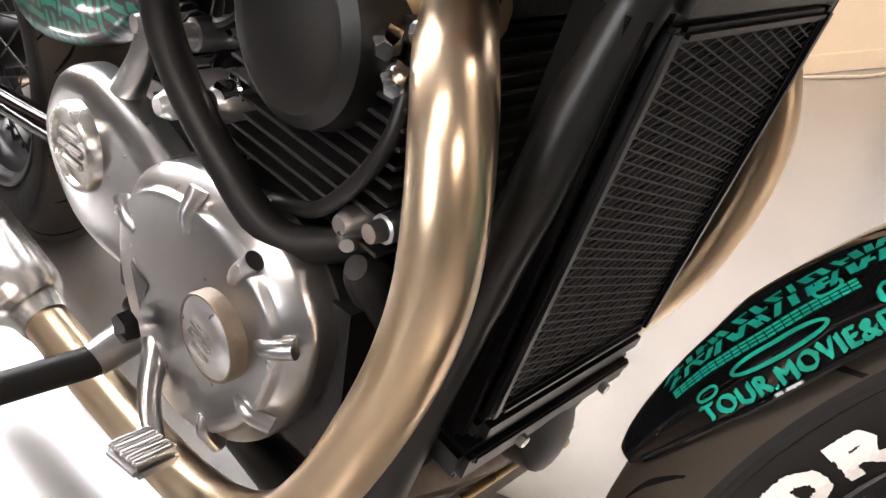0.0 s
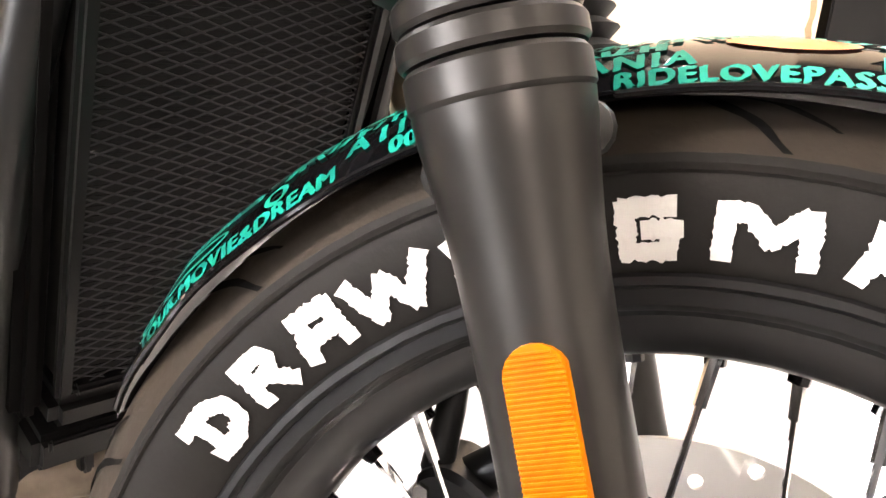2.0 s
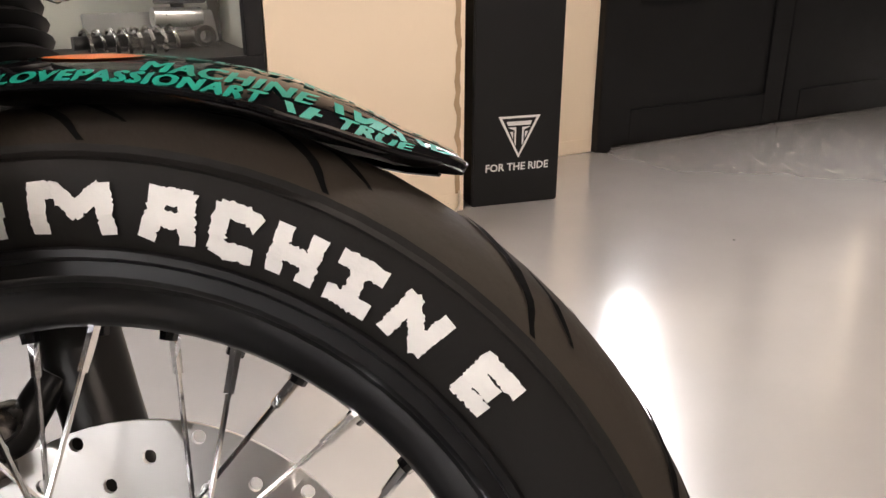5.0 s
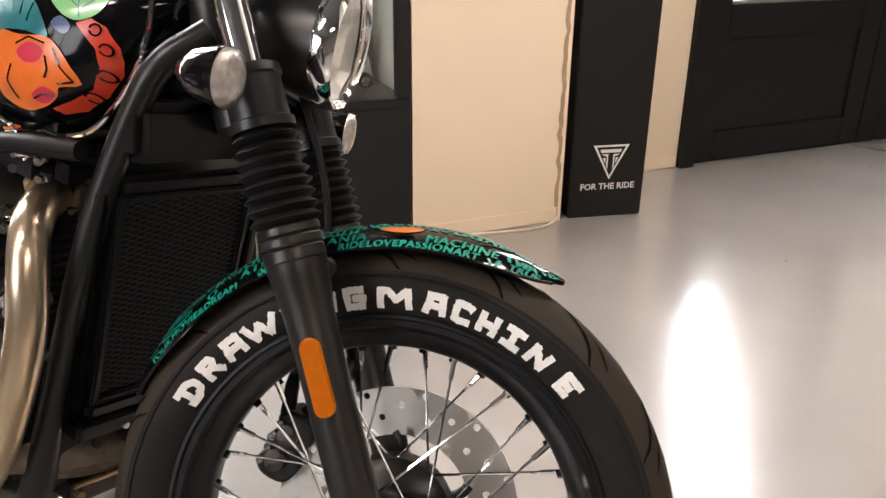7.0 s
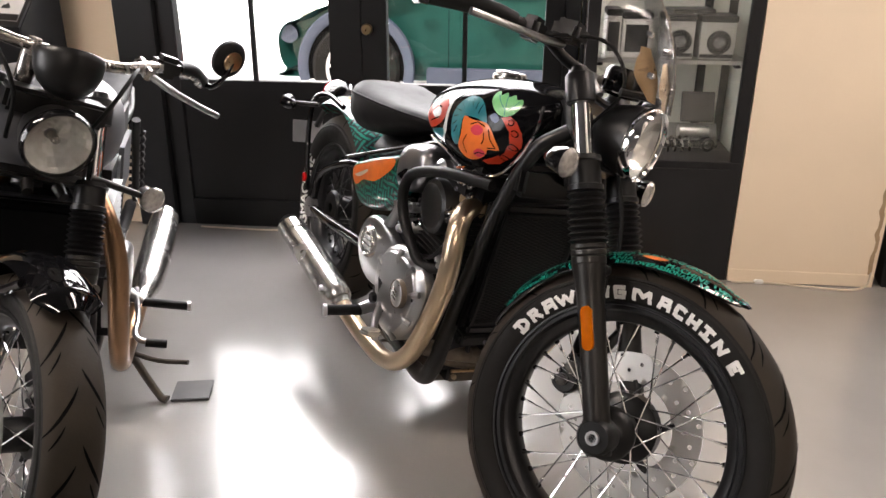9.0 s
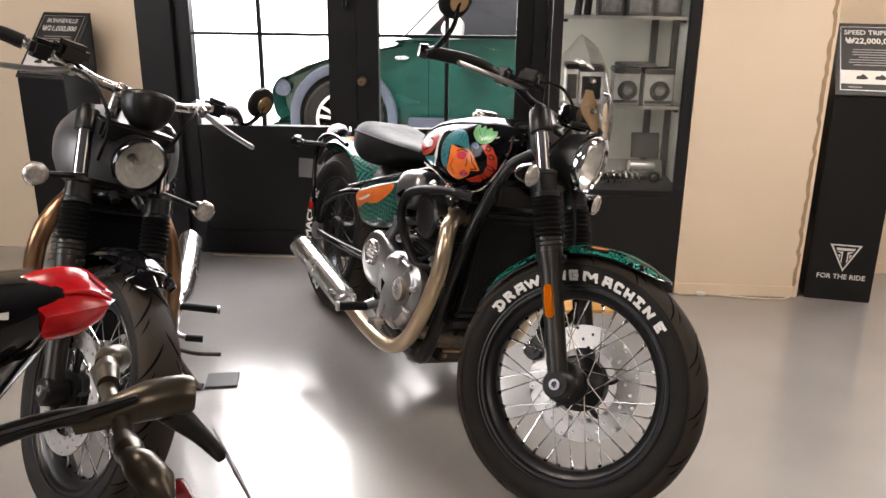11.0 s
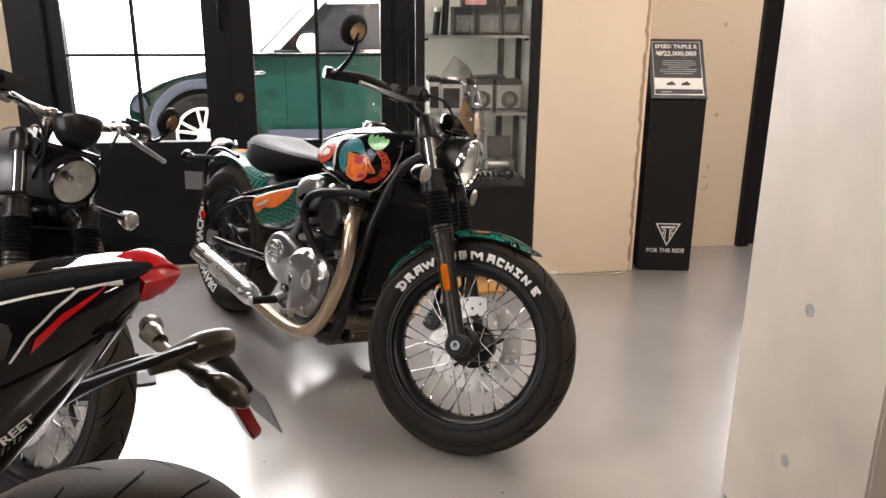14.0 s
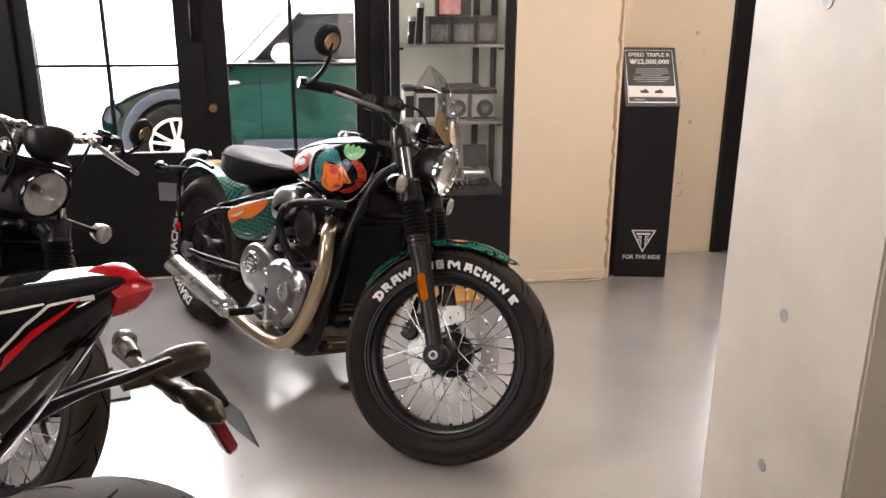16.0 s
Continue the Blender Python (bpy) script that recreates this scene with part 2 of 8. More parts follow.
    "lamp_glow": glow("lamp_diffuser", (1.0, 0.93, 0.83), 6.0),
    "wall_dark": surface("dark_grey_wall_paint", (0.07, 0.066, 0.062), 0.7, vary=0.06, scale=2.0, bump=0.15),
    "photo_print": surface("glossy_dark_print", (0.26, 0.26, 0.26), 0.25, vary=0.1, scale=55, second=(0.0, 0.0, 0.0)),
    "red_print": surface("red_and_white_print", (0.75, 0.60, 0.58), 0.3, vary=0.1, scale=38, second=(0.55, 0.0, 0.01)),
    "box_print": surface("grey_carton", (0.34, 0.34, 0.325), 0.45, vary=0.14, scale=28),
}

def add_specks(m, scale, amount, ink):
    """Sparse dark specks scattered over a surface, on top of its colour."""  # floor_speck
    nt = m.node_tree
    p = nt.nodes["Principled BSDF"]
    src = p.inputs["Base Color"].links[0].from_socket
    co = nt.nodes.new("ShaderNodeTexCoord")
    vor = nt.nodes.new("ShaderNodeTexVoronoi")
    vor.inputs["Scale"].default_value = scale
    nt.links.new(co.outputs["Object"], vor.inputs["Vector"])
    near = nt.nodes.new("ShaderNodeMath")
    near.operation, near.inputs[1].default_value = "LESS_THAN", 0.035
    nt.links.new(vor.outputs["Distance"], near.inputs[0])
    sep = nt.nodes.new("ShaderNodeSeparateColor")
    nt.links.new(vor.outputs["Color"], sep.inputs[0])
    some = nt.nodes.new("ShaderNodeMath")
    some.operation, some.inputs[1].default_value = "LESS_THAN", amount
    nt.links.new(sep.outputs[0], some.inputs[0])
    both = nt.nodes.new("ShaderNodeMath")
    both.operation = "MULTIPLY"
    nt.links.new(near.outputs[0], both.inputs[0])
    nt.links.new(some.outputs[0], both.inputs[1])
    mix = nt.nodes.new("ShaderNodeMix")
    mix.data_type = "RGBA"
    mix.inputs[7].default_value = (*ink, 1)
    nt.links.new(both.outputs[0], mix.inputs[0])
    nt.links.new(src, mix.inputs[6])
    nt.links.new(mix.outputs[2], p.inputs["Base Color"])


def add_smears(m, scale, low, high):
    """Wiped and scuffed patches: the lacquer's gloss changes softly from place to place."""
    nt = m.node_tree
    co = nt.nodes.new("ShaderNodeTexCoord")
    smear = nt.nodes.new("ShaderNodeTexNoise")
    smear.inputs["Scale"].default_value, smear.inputs["Detail"].default_value = scale, 7
    smear.inputs["Distortion"].default_value = 0.6
    nt.links.new(co.outputs["Object"], smear.inputs["Vector"])
    mr = nt.nodes.new("ShaderNodeMapRange")
    mr.inputs[1].default_value, mr.inputs[2].default_value = 0.3, 0.7
    mr.inputs[3].default_value, mr.inputs[4].default_value = low, high
    nt.links.new(smear.outputs["Fac"], mr.inputs[0])
    nt.links.new(mr.outputs[0], nt.nodes["Principled BSDF"].inputs["Coat Roughness"])


add_smears(MAT["floor"], 2.6, 0.11, 0.21)
add_specks(MAT["floor"], 9.0, 0.34, (0.10, 0.08, 0.065))
add_specks(MAT["wall"], 7.0, 0.12, (0.50, 0.40, 0.29))
add_specks(MAT["concrete"], 8.0, 0.2, (0.25, 0.23, 0.20))

# ---- mesh helpers ----


def thing(name, m=None, label="", category="", group="", kind=""):
    ob = new(name)
    ob.empty_display_size = 0.05
    if m is not None:
        ob.matrix_world = m
    return tagged(ob, label, category, group, kind)


def part(name, bm, mat, parent=None, label="", smooth=40, xf=None, kind="", category=""):
    """Links a bmesh as one mesh object, as a part of a thing or of a part."""
    if xf is not None:
        bmesh.ops.transform(bm, matrix=xf, verts=bm.verts)
    bmesh.ops.recalc_face_normals(bm, faces=bm.faces)
    me = bpy.data.meshes.new(name)
    bm.to_mesh(me)
    bm.free()
    me.materials.append(MAT[mat] if isinstance(mat, str) else mat)
    if smooth:
        me.shade_smooth()
        me.set_sharp_from_angle(angle=radians(smooth))
    ob = new(name, me)
    ob.parent = parent
    return tagged(ob, label, category, "", kind)


def bm_box(size, centre=(0, 0, 0), bevel=0.0, m=None, seg=2, bm=None):
    bm = bm or bmesh.new()
    geo = bmesh.ops.create_cube(bm, size=1.0)["verts"]
    bmesh.ops.scale(bm, vec=size, verts=geo)
    if bevel:
        edges = {e for v in geo for e in v.link_edges}
        res = bmesh.ops.bevel(bm, geom=list(edges), offset=bevel, segments=seg, affect="EDGES")
        geo = list({v for f in res["faces"] for v in f.verts} | {v for v in geo if v.is_valid})
    if m is not None:
        bmesh.ops.transform(bm, matrix=m, verts=geo)
    bmesh.ops.translate(bm, vec=centre, verts=geo)
    return bm


def rings(bm, loops, close=True, cap=True):
    """Skins a list of vertex rings (each a list of points)."""
    vs = [[bm.verts.new(p) for p in ring] for ring in loops]
    for a, b in zip(vs, vs[1:]):
        n = len(a)
        for i in range(n if close else n - 1):
            j = (i + 1) % n
            bm.faces.new((a[i], a[j], b[j], b[i]))
    if cap and close:
        bm.faces.new(vs[0][::-1])
        bm.faces.new(vs[-1])
    return bm


def smooth_path(points, per=6):
    """Catmull-Rom through the points."""
    pts = [Vector(p) for p in points]
    pts = [pts[0] * 2 - pts[1], *pts, pts[-1] * 2 - pts[-2]]
    out = []
    for i in range(1, len(pts) - 2):
        a, b, c, d = pts[i - 1:i + 3]
        for k in range(per):
            t = k / per
            out.append(0.5 * (2 * b + (c - a) * t + (2 * a - 5 * b + 4 * c - d) * t * t + (3 * b - a - 3 * c + d) * t ** 3))
    return out + [pts[-2]]


def tube(points, r, n=14, per=6, bm=None, cap=True, flat=1.0):
    """A round tube along a smooth path; r is a radius or a list of radii at the points."""
    bm = bm or bmesh.new()
    path = smooth_path(points, per) if per > 1 else [Vector(p) for p in points]
    m = len(path)
    rad = [r] * m if isinstance(r, (int, float)) else [float(q) for q in np.interp(np.linspace(0, len(r) - 1, m), range(len(r)), r)]
    t0 = (path[1] - path[0]).normalized()
    up = t0.orthogonal().normalized()
    loops = []
    for i, p in enumerate(path):
        t = (path[min(i + 1, m - 1)] - path[max(i - 1, 0)]).normalized()
        up = (up - t * up.dot(t)).normalized()
        side = t.cross(up)
        loops.append([p + rad[i] * (math.cos(a) * up + flat * math.sin(a) * side) for a in [float(q) for q in np.linspace(0, 2 * math.pi, n, endpoint=False)]])
    return rings(bm, loops, cap=cap)


def rod(a, b, r, r2=None, n=14, bm=None):
    return tube([a, b], [r, r if r2 is None else r2], n, 1, bm)


def lathe(profile, n=48, bm=None, axis="y", centre=(0, 0, 0), closed=False, arc=(0, 2 * math.pi)):
    """Turns a profile of (along, radius) round an axis."""
    bm = bm or bmesh.new()
    full = abs(arc[1] - arc[0] - 2 * math.pi) < 1e-6
    angs = np.linspace(arc[0], arc[1], n, endpoint=not full)

    def at(w, r, a):
        c, s = r * math.cos(a), r * math.sin(a)
        v = {"y": (c, w, s), "x": (w, c, s), "z": (c, s, w)}[axis]
        return Vector(v) + Vector(centre)
    loops = [[at(w, max(r, 1e-5), a) for w, r in profile] for a in angs]
    if full:
        loops.append(loops[0])
    vs = [[bm.verts.new(p) for p in ring] for ring in (loops[:-1] if full else loops)]
    if full:
        vs.append(vs[0])
    k = len(profile)
    for a, b in zip(vs, vs[1:]):
        for i in range(k if closed else k - 1):
            j = (i + 1) % k
            bm.faces.new((a[i], a[j], b[j], b[i]))
    bmesh.ops.remove_doubles(bm, verts=bm.verts, dist=2e-5)
    return bm


def prism(outline, d0, d1, plane="xz", bevel=0.0, bm=None):
    """A plate: an outline in a plane, from d0 to d1 along the third axis."""
    bm = bm or bmesh.new()

    def at(a, b, d):
        return {"xz": (a, d, b), "xy": (a, b, d), "yz": (d, a, b)}[plane]
    rings(bm, [[at(a, b, d) for a, b in outline] for d in (d0, d1)])
    if bevel:
        far = [e for e in bm.edges if all(abs(v.co[{"xz": 1, "xy": 2, "yz": 0}[plane]] - d1) < 1e-6 for v in e.verts)]
        bmesh.ops.bevel(bm, geom=far, offset=bevel, segments=3, affect="EDGES")
    return bm


def round_outline(pts, per=5):
    """A closed smooth outline through points."""
    n = len(pts)
    out = []
    P = [Vector((*p, 0)) for p in pts]
    for i in range(n):
        a, b, c, d = P[i - 1], P[i], P[(i + 1) % n], P[(i + 2) % n]
        for k in range(per):
            t = k / per
            q = 0.5 * (2 * b + (c - a) * t + (2 * a - 5 * b + 4 * c - d) * t * t + (3 * b - a - 3 * c + d) * t ** 3)
            out.append((q.x, q.y))
    return out


def join_bm(dst, src):
    me = bpy.data.meshes.new("tmp")
    src.to_mesh(me)
    src.free()
    dst.from_mesh(me)
    bpy.data.meshes.remove(me)
    return dst


def bolt(p, axis, r=0.006, h=0.006, bm=None):
    a = Vector(p)
    return rod(a, a + Vector(axis).normalized() * h, r, r * 0.92, 6, bm)


def text_bm(words, size=1.0, offset=0.0, spacing=1.0, resolution=2):
    """Words in the built-in font as flat faces in x, y; centred."""
    cu = bpy.data.curves.new("words", "FONT")
    cu.body, cu.size, cu.offset, cu.space_character, cu.resolution_u = words, size, offset, spacing, resolution
    cu.align_x, cu.align_y = "CENTER", "CENTER"
    ob = bpy.data.objects.new("words", cu)
    me = ob.to_mesh()
    bm = bmesh.new()
    bm.from_mesh(me)
    ob.to_mesh_clear()
    bpy.data.objects.remove(ob)
    bpy.data.curves.remove(cu)
    return bm

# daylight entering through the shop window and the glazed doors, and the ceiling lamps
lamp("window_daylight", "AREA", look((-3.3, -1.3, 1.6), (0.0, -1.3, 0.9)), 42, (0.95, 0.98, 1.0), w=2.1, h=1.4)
lamp("door_daylight", "AREA", look((-0.45, 2.16, 1.75), (-0.45, 0.0, 0.75)), 106, (0.97, 0.98, 1.0), w=1.7, h=1.16)
lamp("side_door_daylight", "AREA", look((2.82, 2.16, 1.46), (2.82, 0.0, 0.6)), 27, (0.97, 0.98, 1.0), w=0.26, h=1.4)
for _x, _y, _e in ((-1.6, -0.5, 42), (1.9, 0.4, 30), (0.4, -3.4, 40), (3.6, -1.6, 40)):
    lamp("ceiling_lamp_light", "AREA", look((_x, _y, 2.66), (_x, _y + 0.001, 0)), _e, (1.0, 0.90, 0.78), w=1.15, h=0.25)

# ---- the room ----
WALL_Y, PIER_Y, CEIL = 1.927, 1.576, 2.75
X0, X1, Y0 = -3.2, 6.2, -5.2


def structure(name, bm, mat, label, smooth=0):
    return part(name, bm, mat, None, label, smooth, kind="structure")


def slab(x0, x1, y0, y1, z0, z1, bm=None):
    return bm_box((x1 - x0, y1 - y0, z1 - z0), ((x0 + x1) / 2, (y0 + y1) / 2, (z0 + z1) / 2), bm=bm)


structure("floor", slab(X0 - 0.2, X1 + 0.2, Y0 - 0.2, WALL_Y + 0.2, -0.15, 0.0), "floor", "glossy grey epoxy shop floor with bright reflections")
structure("ceiling", slab(X0 - 0.2, X1 + 0.2, Y0 - 0.2, WALL_Y + 0.2, CEIL, CEIL + 0.15), "ceiling", "plain dark grey shop ceiling")
structure("wall_north_left", slab(X0, -1.425, WALL_Y, WALL_Y + 0.2, 0, CEIL), "wall", "cream plastered wall beside the entrance doors")
structure("wall_north_lintel", slab(-1.425, 0.42, WALL_Y, WALL_Y + 0.2, 2.4, CEIL), "wall", "cream plaster above the entrance doors")
structure("wall_north_middle", slab(0.42, 2.262, WALL_Y, WALL_Y + 0.2, 0, CEIL), "wall", "cream plastered wall with small plugged holes")
structure("wall_north_lintel_right", slab(2.262, 4.2, WALL_Y, WALL_Y + 0.2, 2.3, CEIL), "wall", "cream plaster above the black double door")
structure("wall_north_right", slab(4.2, X1, WALL_Y, WALL_Y + 0.2, 0, CEIL), "wall", "cream plastered wall")
structure("wall_west", slab(X0 - 0.2, X0, Y0, -2.4, 0, CEIL), "wall_dark", "dark grey painted side wall")
structure("wall_west_corner", slab(X0 - 0.2, X0, -0.2, WALL_Y + 0.2, 0, CEIL), "wall_dark", "dark grey painted side wall")
structure("wall_west_lintel", slab(X0 - 0.2, X0, -2.4, -0.2, 2.35, CEIL), "wall_dark", "dark grey wall above the shop window")
structure("wall_west_sill", slab(X0 - 0.2, X0, -2.4, -0.2, 0, 0.85), "wall_dark", "dark grey wall under the shop window")
structure("wall_east", slab(X1, X1 + 0.2, Y0, WALL_Y + 0.2, 0, CEIL), "wall_dark", "dark grey painted side wall")
structure("wall_south", slab(X0 - 0.2, X1 + 0.2, Y0 - 0.2, Y0, 0, CEIL), "wall_dark", "dark grey painted wall behind")
structure("pier", slab(1.006, 1.53, PIER_Y, WALL_Y, 0, CEIL), "wall", "cream plastered pier beside the glass cabinet")
structure("concrete_pillar", bm_box((0.58, 0.565, CEIL), (1.097 + 0.29, -0.5875, CEIL / 2), bevel=0.006), "concrete", "fair-faced concrete pillar with plugged tie holes", 30)

# entrance doors
DOOR = thing("door_1", None, "black steel double entrance doors with glazed upper panels", "door", kind="structure")


def frame_box(x0, x1, z0, z1, y0=WALL_Y, y1=WALL_Y + 0.06, bevel=0.003, parent=None, name="frame", mat="door", label=""):
    return part(name, bm_box((x1 - x0, y1 - y0, z1 - z0), ((x0 + x1) / 2, (y0 + y1) / 2, (z0 + z1) / 2), bevel=bevel), mat, parent or DOOR, label, 30)


frame_box(-1.424, -1.262, 0, 2.4, WALL_Y - 0.03, name="door_frame")
frame_box(0.362, 0.419, 0, 2.4, WALL_Y - 0.03, name="door_frame")
for a, b in ((-1.2612, -0.4428), (-0.4412, 0.3612)):
    ga, gb = (a + 0.073, -0.557) if a < -1 else (-0.328, b - 0.073)
    frame_box(a, ga, 0.001, 2.39, name="stile")
    frame_box(gb, b, 0.001, 2.39, name="stile")
    frame_box(ga, gb, 0.001, 0.634, WALL_Y + 0.012, WALL_Y + 0.05, name="bottom_panel")
    frame_box(ga, gb, 0.56, 0.634, WALL_Y, WALL_Y + 0.012, 0.002, name="rail")
    frame_box(ga, gb, 0.001, 0.12, WALL_Y, WALL_Y + 0.012, 0.002, name="rail")
    frame_box(ga, gb, 2.3, 2.39, name="rail")
    mid = (ga + gb) / 2
    frame_box(mid - 0.009, mid + 0.009, 0.634, 2.3, WALL_Y + 0.008, WALL_Y + 0.03, 0.002, name="glazing_bar")
    for z in (1.05, 1.465, 1.88):
        frame_box(ga, mid - 0.009, z - 0.007, z + 0.007, WALL_Y + 0.009, WALL_Y + 0.029, 0.002, name="glazing_bar")
        frame_box(mid + 0.009, gb, z - 0.007, z + 0.007, WALL_Y + 0.009, WALL_Y + 0.029, 0.002, name="glazing_bar")
    for x0, x1 in ((ga, mid - 0.009), (mid + 0.009, gb)):
        for z0, z1 in ((0.634, 1.043), (1.057, 1.458), (1.472, 1.873), (1.887, 2.3)):
            p = part("pane", bm_box((x1 - x0, 0.005, z1 - z0), ((x0 + x1) / 2, WALL_Y + 0.019, (z0 + z1) / 2)), "pane", DOOR, "", 0)
            p.visible_shadow = False
frame_box(-0.456, -0.428, 0.001, 2.39, WALL_Y - 0.006, WALL_Y - 0.0005, 0.002, name="cover_strip")
part("door_knob", lathe([(0, 0.022), (-0.012, 0.022), (-0.02, 0.018), (-0.022, 0.0)], 20, centre=(-0.404, WALL_Y - 0.003, 0.849)), "bronze", DOOR, "dull brass round lock knob")
part("pull_handle", tube([(-0.47, WALL_Y - 0.004, 1.19), (-0.47, WALL_Y - 0.04, 1.2), (-0.47, WALL_Y - 0.04, 1.6), (-0.47, WALL_Y - 0.004, 1.61)], 0.009, per=4), "gloss", DOOR)

# black double door further along the wall
DOOR2 = thing("door_2", None, "black panelled double door with a bright glazed top", "door", kind="structure")
frame_box(2.264, 2.33, 0, 2.3, WALL_Y - 0.03, parent=DOOR2, name="door_frame")
frame_box(4.13, 4.198, 0, 2.3, WALL_Y - 0.03, parent=DOOR2, name="door_frame")
for a, b in ((2.334, 3.228), (3.236, 4.126)):
    frame_box(a, b, 0.001, 0.625, WALL_Y + 0.012, WALL_Y + 0.055, parent=DOOR2, name="bottom_panel")
    for c in (a, b - 0.10):
        frame_box(c, c + 0.10, 0.012, 2.29, WALL_Y, WALL_Y + 0.012, 0.002, parent=DOOR2, name="stile")
    for z0, z1 in ((0.012, 0.13), (0.50, 0.625), (2.2, 2.29)):
        frame_box(a + 0.10, b - 0.10, z0, z1, WALL_Y, WALL_Y + 0.012, 0.002, parent=DOOR2, name="rail")
    frame_box(a + 0.10, b - 0.10, 0.626, 0.642, WALL_Y + 0.004, WALL_Y + 0.05, 0.003, parent=DOOR2, name="glazing_bead", mat="disc", label="bright metal bead under the glass")
    p = part("pane", bm_box((b - a - 0.2, 0.005, 1.556), ((a + b) / 2, WALL_Y + 0.02, 1.421)), "pane", DOOR2, "", 0)
    p.visible_shadow = False

# wide shop window in the side wall
SHOPW = thing("window_1", None, "wide shop window in a black steel frame", "window", kind="structure")
for y in (-2.4, -1.33, -0.26):
    part("mullion", bm_box((0.06, 0.06, 1.5), (X0 - 0.1, y + 0.03, 1.6), bevel=0.004), "door", SHOPW, "", 30)
for z in (0.88, 2.32):
    for y0 in (-2.34, -1.27):
        part("window_rail", bm_box((0.06, 1.01, 0.06), (X0 - 0.1, y0 + 0.505, z), bevel=0.004), "door", SHOPW, "", 30)
for y0 in (-2.34, -1.27):
    p = part("pane", bm_box((0.006, 1.01, 1.38), (X0 - 0.1, y0 + 0.505, 1.6)), "pane", SHOPW, "", 0)
    p.visible_shadow = False

# the street outside
structure("ground", slab(-40, 40, WALL_Y + 0.2, 60, -0.2, -0.02), "pavement", "bright sunlit pale paving of the street")
# added slab: blocks the glowing backdrop from the side door's panes
structure("backdrop_east", slab(3.2, 12.0, 4.0, 4.2, -0.02, 5.0), "concrete", "added grey slab that keeps street glow out of the side door")
structure("ground_side", slab(-40, X0 - 0.2, -40, WALL_Y + 0.2, -0.2, -0.02), "pavement", "bright sunlit pale paving of the side street")
# unseen slab added outside the window; it emits its own light
structure("backdrop_side", slab(-8.2, -8.0, -12, 8.0, -0.02, 6.0), "side_glow", "unseen glowing white backdrop outside the shop window")
# added glowing slab, gives the street its blown-out brightness
structure("backdrop", slab(-20, 26, 8.5, 8.7, -0.02, 14.0), "street_glow", "plain glowing white backdrop across the street")

# ---- motorcycles: shared parts ----
RAKE, TRAIL = radians(25.8), 0.088
FORK_UP = Vector((-math.sin(RAKE), 0, math.cos(RAKE)))
FORK_FWD = Vector((math.cos(RAKE), 0, math.sin(RAKE)))


def steer_matrix(base, angle):
    p = Vector((base + TRAIL, 0, 0))
    return Matrix.Translation(p) @ Matrix.Rotation(radians(angle), 4, FORK_UP) @ Matrix.Translation(-p)


def bike_matrix(x, y, z, heading, lean):
    return Matrix.Translation((x, y, z)) @ Matrix.Rotation(radians(heading), 4, "Z") @ Matrix.Rotation(radians(-lean), 4, "X")


def tyre_profile(R, half, bead):
    """Half-profiles of sidewall and tread, as (across, radius)."""
    h = R - bead
    side = [(0.62 * half, bead), (0.80 * half, bead + 0.10 * h), (0.95 * half, bead + 0.28 * h), (half, bead + 0.45 * h), (0.985 * half, bead + 0.56 * h), (0.93 * half, bead + 0.68 * h)]
    tread = [(0.93 * half, bead + 0.68 * h), (0.80 * half, bead + 0.82 * h), (0.60 * half, bead + 0.92 * h), (0.32 * half, bead + 0.985 * h), (0.0, R)]
    return side, tread


